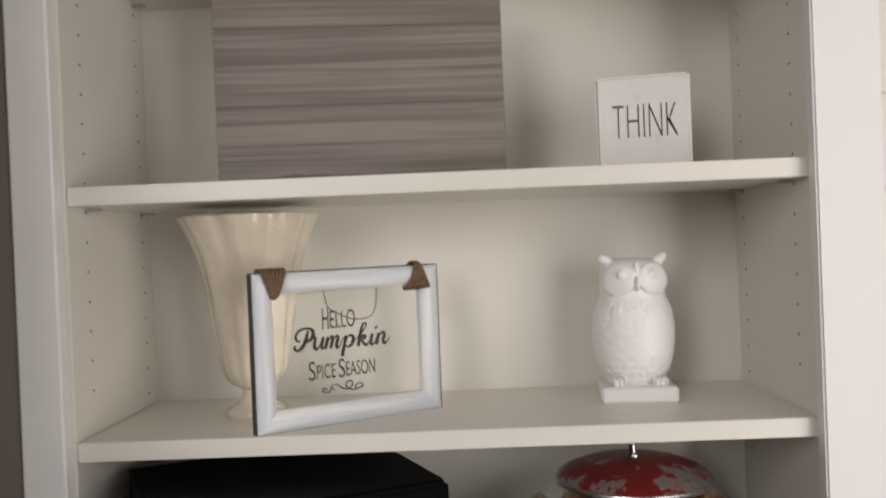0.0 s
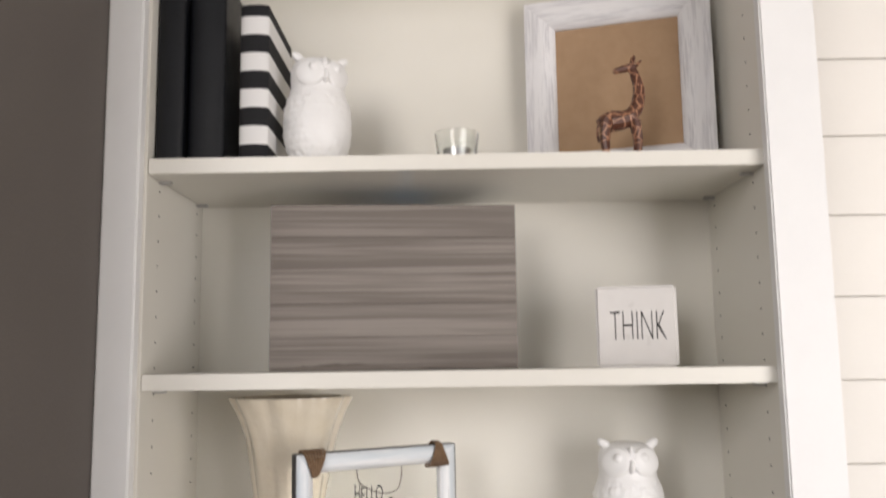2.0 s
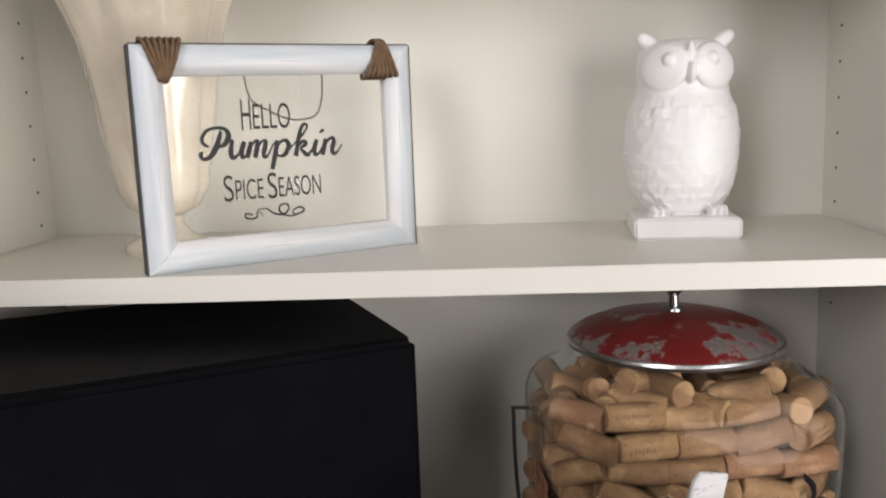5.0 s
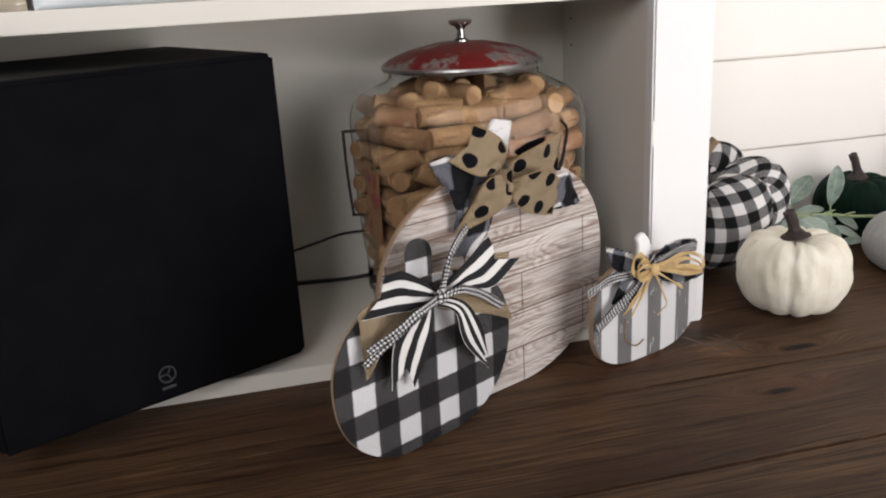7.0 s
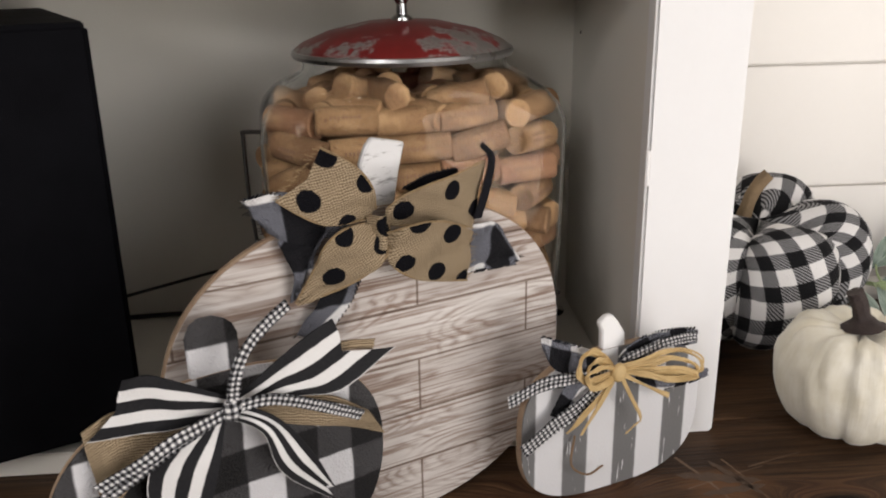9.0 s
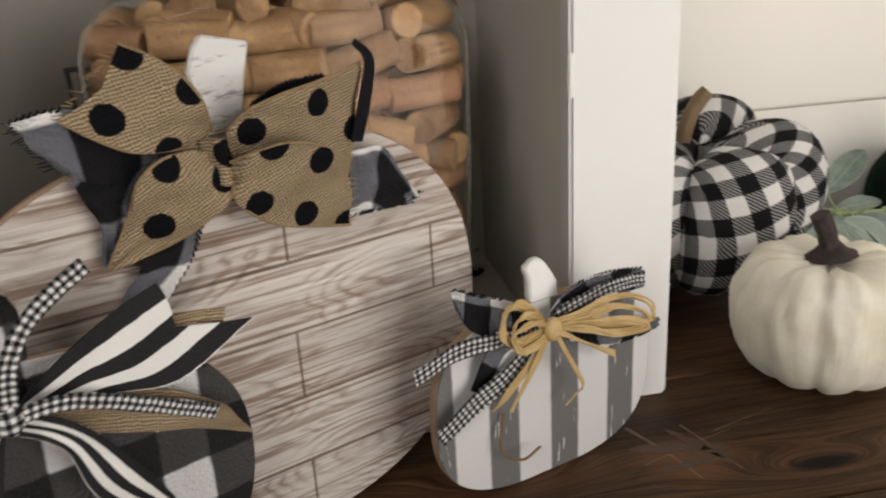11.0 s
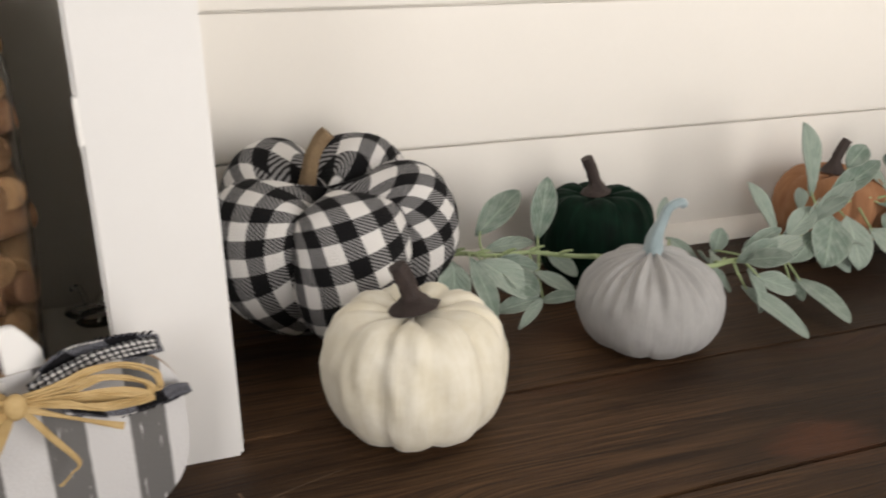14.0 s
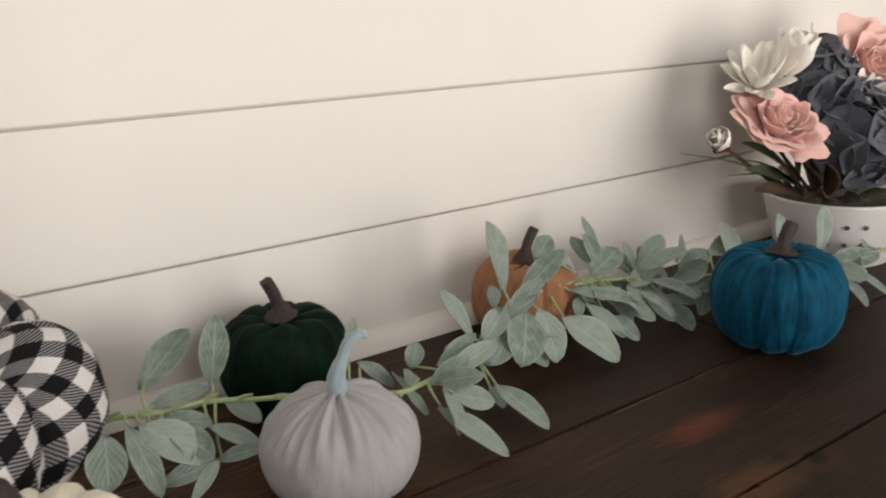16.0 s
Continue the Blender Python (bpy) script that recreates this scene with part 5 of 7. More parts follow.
jar_m = pose(JX, JY, JZ, 0, 0, 7.5)


def put_cork(m, printed=False):
    ob = new("cork", cork_mesh)
    ob.matrix_basis = m
    tagged(ob, "tan wine cork with dark pits inside the jar", "cork", "corks in the jar")
    if printed:
        bars = bmesh.new()
        for k in range(rnd.choice((1, 2))):
            for j in range(rnd.randint(5, 9)):
                one = box(-0.0013, 0.0013, -0.0113, -0.0108, -0.013 + 0.0030 * j, -0.0115 + 0.0030 * j + rnd.uniform(-0.0004, 0.0006), 0)
                merge(bars, moved(one, pose(0, 0, 0, 0, 0, -14 + 24 * k)))
        part("printing", bars, PRINT, ob, "rows of worn dark print")


def cork_shell(inset, z0, rows, gap, skip):
    """One layer of corks just inside the glass, row over row, lying along it or end-on."""
    for row in range(rows):
        zz = z0 + row * gap
        over = max(0.0, zz - 0.224)
        hw = 0.1180 - inset - over * 0.75 - 0.075 * max(0.0, 0.12 - zz)
        hd, cut = hw - 0.0345, 0.022
        path = [(-hw + cut, hd), (-hw, hd - cut), (-hw, -hd + cut), (-hw + cut, -hd), (hw - cut, -hd), (hw, -hd + cut), (hw, hd - cut)]
        spans = [math.hypot(bx - ax, by - ay) for (ax, ay), (bx, by) in zip(path, path[1:])]
        s = rnd.uniform(-0.012, 0.012)
        while s < sum(spans):
            lying = rnd.random() < skip
            along = 0.0455 if lying else 0.0222
            mid, acc = s + along / 2, 0.0
            s += along
            for (ax, ay), (bx, by), span in zip(path, path[1:], spans):
                if acc + span >= mid:
                    f = (mid - acc) / span
                    x, y, ang = ax + (bx - ax) * f, ay + (by - ay) * f, math.degrees(math.atan2(by - ay, bx - ax))
                    break
                acc += span
            else:
                break
            here = Matrix.Translation((x, y, zz + rnd.uniform(-0.0025, 0.0025))) @ pose(0, 0, 0, 0, 0, ang)
            if lying:
                tilt = rnd.choice((0, 0, 0, 1)) * rnd.uniform(-25, 25) + rnd.uniform(-7, 7)
                printed = inset < 0.02 and rnd.random() < 0.5
                m = here @ pose(0, rnd.uniform(0.0, 0.002), 0, 0, 90 + tilt, rnd.uniform(-7, 7)) @ pose(0, 0, 0, 0, 0, rnd.uniform(-12, 12) if printed else rnd.choice((90, 200, 300)))
                put_cork(jar_m @ m, printed)
            else:
                put_cork(jar_m @ here @ pose(0, 0.0095, 0, 90 + rnd.uniform(-14, 14), 0, rnd.uniform(-16, 16)))


cork_shell(0.0132, 0.0185, 11, 0.0213, 0.88)
cork_shell(0.0360, 0.0300, 11, 0.0210, 0.5)
for k in range(46):
    a, q = 2.4 * k, 0.082 * math.sqrt((k + 0.5) / 46)
    put_cork(jar_m @ pose(1.12 * q * math.cos(a), 0.75 * q * math.sin(a), 0.244 - 0.10 * max(0.0, q - 0.05) + rnd.uniform(-0.012, 0.008), rnd.uniform(70, 110), rnd.uniform(-25, 25), rnd.uniform(0, 360)))

hook = thing("plastic_hook", pose(0.352, 0.196, 0.0176, 0, 0, 20), "small clear plastic suction hook on the bottom panel", "hook")
part("cup", lathe([(0, 0.0), (0.017, 0.0), (0.018, 0.0015), (0.008, 0.006), (0, 0.007)], 24), GLASS, hook)
part("arm", tube([(0, 0, 0.006), (0.002, 0, 0.016), (0.008, 0, 0.021), (0.014, 0, 0.018)], 0.0022, 8), GLASS, hook)

copy_thing(hook, pose(0.342, 0.2165, 0.0176, 0, 0, 140))

# ---- flat wooden pumpkins on the counter ----
def rounded(cx, cz, hw, hh, power=2.3, n=72, floor=None):
    out = []
    for k in range(n):
        a = 2 * math.pi * k / n
        c, s = math.cos(a), math.sin(a)
        x = cx + hw * math.copysign(abs(c) ** (2 / power), c)
        z = cz + hh * math.copysign(abs(s) ** (2 / power), s)
        out.append((x, max(z, floor) if floor is not None else z))
    return out


PLANKPAPER = whitewash("whitewashed_plank_face", (0.63, 0.588, 0.550), (0.19, 0.113, 0.074), (7.0, 85.0, 105.0), "Object", (0.155, 0.0378, 0.0009), 0.46, True)
BIRCH = whitewash("white_bark_face", (0.74, 0.735, 0.73), (0.25, 0.24, 0.23), (30.0, 200.0, 130.0), "Object", None, 0.47)
RAWEDGE = plain("raw_board_edge", (0.26, 0.17, 0.11), (0.38, 0.27, 0.18), 0.85, 60.0, 500.0, 0.0006)
BIGCHECK = check_cloth("printed_buffalo_check", 0.0223, (0.012, 0.0115, 0.012), (0.033, 0.032, 0.033), (0.64, 0.635, 0.65), 0.0011, "Object", 0.0, 0.7, 0.0, (0, 2), (-0.030, 0.0, -0.068))
STEMCHECK = check_cloth("printed_check_stem", 0.0223, (0.012, 0.0115, 0.012), (0.033, 0.032, 0.033), (0.64, 0.635, 0.65), 0.0011, "Object", 0.0, 0.7, 0.0, (0, 2), (-0.0045, 0.0, -0.158))
RIBBONCHECK = check_cloth("check_ribbon_cloth", 0.0270, (0.006, 0.006, 0.008), (0.08, 0.082, 0.095), (0.72, 0.71, 0.70), 0.0012)
FINECHECK = check_cloth("small_check_ribbon_cloth", 0.0165, (0.006, 0.006, 0.008), (0.08, 0.082, 0.095), (0.72, 0.71, 0.70), 0.0012)
SMALLCHECK = check_cloth("narrow_gingham_ribbon", 0.0017, (0.006, 0.006, 0.007), (0.10, 0.10, 0.105), (0.72, 0.71, 0.70), 0.0007)
KNOTCHECK = check_cloth("narrow_gingham_knot", 0.0020, (0.006, 0.006, 0.007), (0.10, 0.10, 0.105), (0.72, 0.71, 0.70), 0.0007, "Object", 0.0, 0.9, 0.0, (0, 2))
BLACKRIBBON = plain("black_ribbon_cloth", (0.006, 0.006, 0.008), (0.014, 0.014, 0.018), 0.9, 60.0, 800.0, 0.0005, spec=0.1)
BLACKWHITE = stripe_cloth("black_white_striped_ribbon", 0.0150, 1, (0.010, 0.010, 0.012), (0.74, 0.73, 0.715), 0.0038, 0.52)
GREYSTRIPE = stripe_cloth("grey_and_white_painted_stripes", 0.0420, 0, (0.155, 0.152, 0.150), (0.66, 0.655, 0.66), 0.0120, 0.47, "Object", 0.64)
DOTS = burlap_cloth("burlap_with_black_dots")
BURLAP = burlap_cloth("plain_burlap", False)
SELVEDGE = plain("burlap_selvedge", (0.22, 0.15, 0.08), (0.36, 0.26, 0.15), 0.95, 300.0, 900.0, 0.001, spec=0.1)
RAFFIA = plain("golden_raffia", (0.45, 0.305, 0.125), (0.62, 0.45, 0.22), 0.6, 120.0, 700.0, 0.0006)


DOT = 0.0335  # spacing of the printed dots


def strip(name, root, a, b, material, label, ripple=0.0, across=6, shift=(0.0, 0.0), width=None, notch=0.0, laid=None):
    """A piece of ribbon between two edges, given as (across, up, out) of the board's face.
    laid: the turn of the printed rows and a place midway between two dots."""
    ea, eb = [(u, -w, v) for u, v, w in a], [(u, -w, v) for u, v, w in b]
    bm = ribbon(ea, eb, 0.0008, across, ripple, None, 6, shift, width, notch)
    if laid:
        turn, u0, v0 = laid
        c, s = math.cos(radians(turn)), math.sin(radians(turn))
        uv = bm.loops.layers.uv.verify()
        for face in bm.faces:
            for loop in face.loops:
                x, z = loop.vert.co.x - u0, loop.vert.co.z - v0
                loop[uv].uv = (c * x + s * z + 20 * DOT, c * z - s * x + 20.5 * 0.62 * DOT)
    ob = part(name, bm, material, root, label, angle=60)
    if name == "dotted_ribbon":
        for line in (ea, eb):
            part("selvedge", tube(line, 0.0007, 5, None, None, 6), SELVEDGE, ob, "coarse woven edge")
    return ob


def cutout(name, m, outline, stem, thick, face, stem_face, label):
    root = thing(name, m, label, "pumpkin", "flat wooden pumpkins")
    part("board", slab(outline, thick), RAWEDGE, root, "raw board with pale edges")
    part("face", slab([(x * 0.995 + (0.005 * sum(p[0] for p in outline) / len(outline)), z * 0.994 + 0.0004) for x, z in outline], 0.0010, 0.0002), face, root, "printed front", pose(0, -0.0012, 0))
    part("stem", slab(stem, thick * 0.8), stem_face, root, "", pose(0, 0.0006, 0))
    return root


big = cutout("plank_pumpkin", pose(0.22, -0.083, 0.0, 0, 0, 25), rounded(-0.040, 0.110, 0.139, 0.112, 2.35, 80, 0.0), [(-0.0410, 0.200), (-0.0280, 0.200), (-0.0267, 0.2235), (-0.0226, 0.2435), (-0.0187, 0.2583), (-0.0404, 0.2635), (-0.0446, 0.2588), (-0.0490, 0.2480), (-0.0440, 0.2240)], 0.006, PLANKPAPER, BIRCH, "large flat wooden pumpkin with whitewashed plank face and burlap bow")
part("foot_block", box(-0.075, 0.020, 0.0065, 0.036, 0.0, 0.016, 0.002), WOOD, big, "dark wooden foot behind the board")
L = "burlap ribbon with black dots"
strip("dotted_ribbon", big, [(-0.0547, 0.2197, 0.016), (-0.0712, 0.2220, 0.024), (-0.0847, 0.2244, 0.026), (-0.0966, 0.2309, 0.022), (-0.1073, 0.2391, 0.016)], [(-0.0474, 0.2252, 0.016), (-0.0541, 0.2404, 0.028), (-0.0615, 0.2515, 0.030), (-0.0703, 0.2595, 0.026), (-0.0804, 0.2657, 0.018)], DOTS, L, 0.0008, 10, notch=0.10, laid=(14, -0.0747, 0.2417))
strip("dotted_ribbon", big, [(-0.0434, 0.2149, 0.016), (-0.0301, 0.2127, 0.018), (-0.0091, 0.2113, 0.016), (0.0085, 0.2058, 0.014), (0.0192, 0.2013, 0.014)], [(-0.0411, 0.2236, 0.016), (-0.0338, 0.2324, 0.024), (-0.0196, 0.2378, 0.028), (0.0049, 0.2411, 0.024), (0.0275, 0.2449, 0.016)], DOTS, L, 0.0008, 10, laid=(14, -0.0159, 0.2267))
strip("dotted_ribbon", big, [(-0.0464, 0.2111, 0.022), (-0.0367, 0.2167, 0.034), (-0.0230, 0.2189, 0.038), (-0.0057, 0.2140, 0.034), (0.0125, 0.2031, 0.026)], [(-0.0466, 0.2038, 0.022), (-0.0425, 0.1916, 0.026), (-0.0274, 0.1802, 0.024), (-0.0064, 0.1725, 0.018), (0.0156, 0.1670, 0.014)], DOTS, L, 0.0010, 10, laid=(26, -0.0206, 0.1996))
strip("dotted_ribbon", big, [(-0.0563, 0.2189, 0.020), (-0.0738, 0.2198, 0.028), (-0.0850, 0.2122, 0.028), (-0.0891, 0.1974, 0.020), (-0.0984, 0.1746, 0.010)], [(-0.0440, 0.2093, 0.020), (-0.0468, 0.1982, 0.026), (-0.0599, 0.1873, 0.022), (-0.0753, 0.1787, 0.014), (-0.0974, 0.1735, 0.010)], DOTS, L, 0.0010, 10, laid=(29, -0.0630, 0.1981))
strip("ribbon_knot", big, [(-0.055, 0.223, 0.018), (-0.049, 0.2235, 0.027), (-0.041, 0.2215, 0.018)], [(-0.053, 0.205, 0.018), (-0.0475, 0.203, 0.027), (-0.040, 0.205, 0.018)], DOTS, L, 0.0006, 4, (0.003, 0.004))
L = "black and white checked ribbon"
strip("check_ribbon", big, [(-0.0600, 0.2210, 0.010), (-0.0870, 0.2368, 0.014), (-0.1046, 0.2429, 0.014), (-0.1243, 0.2403, 0.010)], [(-0.0620, 0.2110, 0.008), (-0.0861, 0.2105, 0.012), (-0.1008, 0.2126, 0.012), (-0.1112, 0.2191, 0.008)], RIBBONCHECK, L, 0.0012, 8, (-0.006, 0.008))
strip("check_ribbon", big, [(-0.0720, 0.2185, 0.012), (-0.0850, 0.2052, 0.014), (-0.0880, 0.1940, 0.012), (-0.0928, 0.1755, 0.006)], [(-0.1064, 0.2139, 0.010), (-0.1032, 0.2041, 0.012), (-0.0989, 0.1925, 0.012), (-0.1006, 0.1747, 0.006)], RIBBONCHECK, L, 0.0012, 6, (0.014, 0.010))
strip("check_ribbon", big, [(0.0080, 0.1990, 0.008), (0.0263, 0.2035, 0.014), (0.0390, 0.2005, 0.014), (0.0599, 0.1726, 0.008)], [(0.0040, 0.1708, 0.004), (0.0182, 0.1701, 0.010), (0.0344, 0.1701, 0.011), (0.0558, 0.1679, 0.007)], RIBBONCHECK, L, 0.0016, 6, (-0.016, 0.010))
strip("check_ribbon", big, [(-0.0544, 0.1880, 0.010), (-0.0647, 0.1695, 0.012), (-0.0808, 0.1471, 0.006)], [(-0.0800, 0.1830, 0.008), (-0.0874, 0.1684, 0.010), (-0.0979, 0.1528, 0.006)], RIBBONCHECK, L, 0.0012, 6, (0.020, 0.006))
strip("check_ribbon", big, [(-0.0240, 0.2323, 0.006), (-0.0097, 0.2397, 0.012), (0.0113, 0.2405, 0.010)], [(-0.0178, 0.2273, 0.004), (-0.0025, 0.2321, 0.008), (0.0141, 0.2362, 0.006)], BLACKRIBBON, L, 0.0, 4, (0.0, 0.016))
strip("check_ribbon", big, [(0.0229, 0.2540, 0.018), (0.0272, 0.2455, 0.021), (0.0222, 0.2272, 0.021), (0.0175, 0.2090, 0.019)], [(0.0270, 0.2555, 0.014), (0.0350, 0.2453, 0.016), (0.0312, 0.2251, 0.016), (0.0262, 0.2070, 0.014)], BLACKRIBBON, L, 0.0, 3, (0.0, 0.0))
# Whipped hems: short dark stitches over the cloth's edge.
def hem(root, line, count):
    pts = smooth_line([(u, -w, v) for u, v, w in line], 8)
    for k in range(count):
        p = pts[int((len(pts) - 1) * (k + 0.5) / count)]
        q = pts[min(len(pts) - 1, int((len(pts) - 1) * (k + 0.5) / count) + 1)]
        d = (q - p).normalized() if (q - p).length > 1e-6 else Vector((1, 0, 0))
        side = Vector((-d.z, 0, d.x)) * 0.0008
        part("stitch", tube([p - side - d * 0.0011, p + Vector((0, -0.0006, 0)), p + side + d * 0.0011], 0.0006, 5, None, None, 2), BLACKRIBBON, root)


hem(big, [(-0.0544, 0.1880, 0.010), (-0.0647, 0.1695, 0.012), (-0.0808, 0.1471, 0.006)], 17)
hem(big, [(0.0182, 0.1701, 0.010), (0.0344, 0.1701, 0.011), (0.0558, 0.1679, 0.007)], 13)
hem(big, [(-0.1046, 0.2429, 0.014), (-0.1150, 0.2425, 0.012), (-0.1243, 0.2403, 0.010)], 8)
hem(big, [(-0.0240, 0.2323, 0.006), (-0.0097, 0.2397, 0.012), (0.0113, 0.2405, 0.010)], 14)
# Frayed cut ends: short loose threads.
FRAY = ((0.0599, 0.1726, 0.0558, 0.1679, 0.008, 0.007, 1), (-0.1243, 0.2403, -0.1112, 0.2191, 0.010, 0.008, -1), (0.0125, 0.2031, 0.0156, 0.1670, 0.026, 0.014, 1), (-0.0804, 0.2657, -0.1073, 0.2391, 0.018, 0.016, -1), (0.0192, 0.2013, 0.0275, 0.2449, 0.014, 0.016, 1), (-0.0808, 0.1471, -0.0979, 0.1528, 0.006, 0.006, -1))
for n, (u0, v0, u1, v1, w0, w1, way) in enumerate(FRAY):
    for k in range(16):
        f = (k + rnd.random()) / 16
        u, v, w = u0 + (u1 - u0) * f, v0 + (v1 - v0) * f, w0 + (w1 - w0) * f
        tip = (u + way * rnd.uniform(0.0012, 0.0045), -w - rnd.uniform(-0.001, 0.001), v + rnd.uniform(-0.002, 0.002))
        part("thread", tube([(u - way * 0.001, -w, v), tip], 0.00028, 4, (1, 0.6), None, 2), BLACKRIBBON if n in (0, 1, 5) else SELVEDGE, big)

ging = cutout("gingham_pumpkin", pose(0.0875, -0.175, 0.0, 0, 0, 28), [(x, 0.080 + (z - 0.080) * (0.86 if z > 0.080 else 1.0)) for x, z in rounded(0.009, 0.080, 0.098, 0.084, 2.25, 72, 0.0)], [(-0.0068, 0.130), (0.0205, 0.130), (0.0214, 0.1583), (0.0214, 0.1720), (0.0190, 0.1780), (0.0148, 0.1818), (0.0080, 0.1850), (0.0005, 0.1850), (-0.0045, 0.1820), (-0.0078, 0.1746)], 0.003, BIGCHECK, STEMCHECK, "flat wooden pumpkin covered in black and white gingham with ribbons")
part("foot_block", box(-0.030, 0.045, 0.0035, 0.030, 0.0, 0.012, 0.002), WOOD, ging, "dark wooden foot behind the board")
L = "black and white striped ribbon"
W = 0.0375
strip("striped_ribbon", ging, [(0.0100, 0.1410, 0.016), (0.0229, 0.1557, 0.024), (0.0425, 0.1672, 0.024), (0.0700, 0.1738, 0.016)], [(0.0120, 0.1353, 0.016), (0.0412, 0.1367, 0.022), (0.0709, 0.1308, 0.020), (0.1100, 0.1449, 0.014)], BLACKWHITE, L, 0.0004, 12, (0.0, 0.0), W, 0.16)
strip("striped_ribbon", ging, [(0.0080, 0.1444, 0.016), (-0.0160, 0.1633, 0.026), (-0.0341, 0.1742, 0.028), (-0.0444, 0.1713, 0.020)], [(0.0070, 0.1345, 0.016), (-0.0167, 0.1364, 0.020), (-0.0380, 0.1386, 0.018), (-0.0640, 0.1389, 0.012)], BLACKWHITE, L, 0.0004, 12, (0.0, 0.0), W, 0.10)
strip("striped_ribbon", ging, [(0.0055, 0.1350, 0.016), (-0.0021, 0.1089, 0.020), (-0.0071, 0.0879, 0.016), (-0.0155, 0.0639, 0.010)], [(0.0000, 0.1380, 0.016), (-0.0302, 0.1261, 0.020), (-0.0398, 0.1066, 0.016), (-0.0375, 0.0687, 0.008)], BLACKWHITE, L, 0.0004, 12, (0.0, 0.0), W, 0.20)
strip("striped_ribbon", ging, [(0.0080, 0.1400, 0.016), (0.0288, 0.1309, 0.028), (0.0486, 0.1012, 0.026), (0.0661, 0.0644, 0.014)], [(0.0065, 0.1315, 0.016), (0.0215, 0.1219, 0.024), (0.0316, 0.0912, 0.022), (0.0700, 0.0500, 0.010)], BLACKWHITE, L, 0.0004, 12, (0.0, 0.0), W, 0.10)
L = "plain burlap ribbon"
strip("burlap_ribbon", ging, [(0.016, 0.138, 0.008), (0.0644, 0.1262, 0.012), (0.0910, 0.1084, 0.012)], [(0.018, 0.122, 0.006), (0.0623, 0.1060, 0.010), (0.1043, 0.0856, 0.008)], BURLAP, L, 0.0012, 6)
strip("burlap_ribbon", ging, [(0.0678, 0.1565, 0.010), (0.0811, 0.1561, 0.012), (0.0981, 0.1528, 0.012)], [(0.0672, 0.1517, 0.010), (0.0809, 0.1503, 0.012), (0.0961, 0.1460, 0.012)], BURLAP, L, 0.0006, 4)
strip("burlap_ribbon", ging, [(-0.0060, 0.1400, 0.006), (-0.0466, 0.1516, 0.012), (-0.0656, 0.1434, 0.010)], [(-0.0060, 0.1200, 0.006), (-0.0486, 0.1050, 0.012), (-0.0600, 0.0849, 0.006)], BURLAP, L, 0.0016, 6)
L = "narrow gingham ribbon"
TAILS = (
    [(0.0060, 0.1420, 0.026), (0.0096, 0.1651, 0.030), (0.0216, 0.1788, 0.026), (0.0442, 0.1895, 0.018)],
    [(0.0060, 0.1420, 0.026), (0.0255, 0.1432, 0.030), (0.0512, 0.1302, 0.026), (0.0864, 0.1064, 0.014)],
    [(0.0040, 0.1406, 0.026), (-0.0240, 0.1375, 0.032), (-0.0426, 0.1273, 0.028), (-0.0624, 0.1132, 0.016)],
    [(0.0040, 0.1395, 0.023), (-0.0231, 0.1323, 0.027), (-0.0431, 0.1203, 0.023), (-0.0658, 0.1014, 0.013)],
)
for pts in TAILS:
    a, b = [], []
    for k, (u, v, w) in enumerate(pts):
        p, q = pts[max(0, k - 1)], pts[min(len(pts) - 1, k + 1)]
        d = Vector((q[0] - p[0], q[1] - p[1])).normalized() * 0.0035
        a.append((u - d.y, v + d.x, w))
        b.append((u + d.y, v - d.x, w - 0.001))
    strip("gingham_ribbon", ging, a, b, SMALLCHECK, L, 0.0003, 4)
knot = bmesh.new()
bmesh.ops.create_uvsphere(knot, u_segments=14, v_segments=9, radius=0.0055)
part("ribbon_knot", moved(knot, pose(0.006, -0.025, 0.1415) @ Matrix.Diagonal((1, 0.8, 1.2, 1))), KNOTCHECK, ging)

small = cutout("striped_pumpkin", pose(0.345, -0.080, 0.0, 0, 0, 20), rounded(-0.002, 0.055, 0.0745, 0.0555, 2.9, 64, 0.0), [(-0.0135, 0.100), (0.0068, 0.098), (0.0062, 0.1060), (0.0051, 0.1186), (-0.0014, 0.1290), (-0.0058, 0.1340), (-0.0108, 0.1338), (-0.0165, 0.1296), (-0.0138, 0.1234)], 0.007, GREYSTRIPE, PAINT, "small flat wooden pumpkin painted in grey and white stripes")
part("foot_block", box(-0.030, 0.030, 0.0075, 0.028, 0.0, 0.012, 0.002), WOOD, small, "dark wooden foot behind the board")
L = "black and white checked ribbon"
strip("check_ribbon", small, [(-0.0150, 0.1094, 0.006), (-0.0422, 0.1252, 0.014), (-0.0574, 0.1316, 0.014), (-0.0687, 0.1362, 0.010)], [(-0.0170, 0.0960, 0.006), (-0.0425, 0.1038, 0.012), (-0.0597, 0.1120, 0.012), (-0.0663, 0.1257, 0.008)], FINECHECK, L, 0.0008, 6, (0.003, 0.002))
strip("check_ribbon", small, [(-0.0046, 0.1052, 0.006), (0.0093, 0.1201, 0.012), (0.0288, 0.1221, 0.014), (0.0582, 0.1158, 0.010)], [(0.0042, 0.0950, 0.004), (0.0212, 0.1035, 0.008), (0.0392, 0.1045, 0.010), (0.0618, 0.1023, 0.006)], FINECHECK, L, 0.0008, 6, (0.0, 0.006))
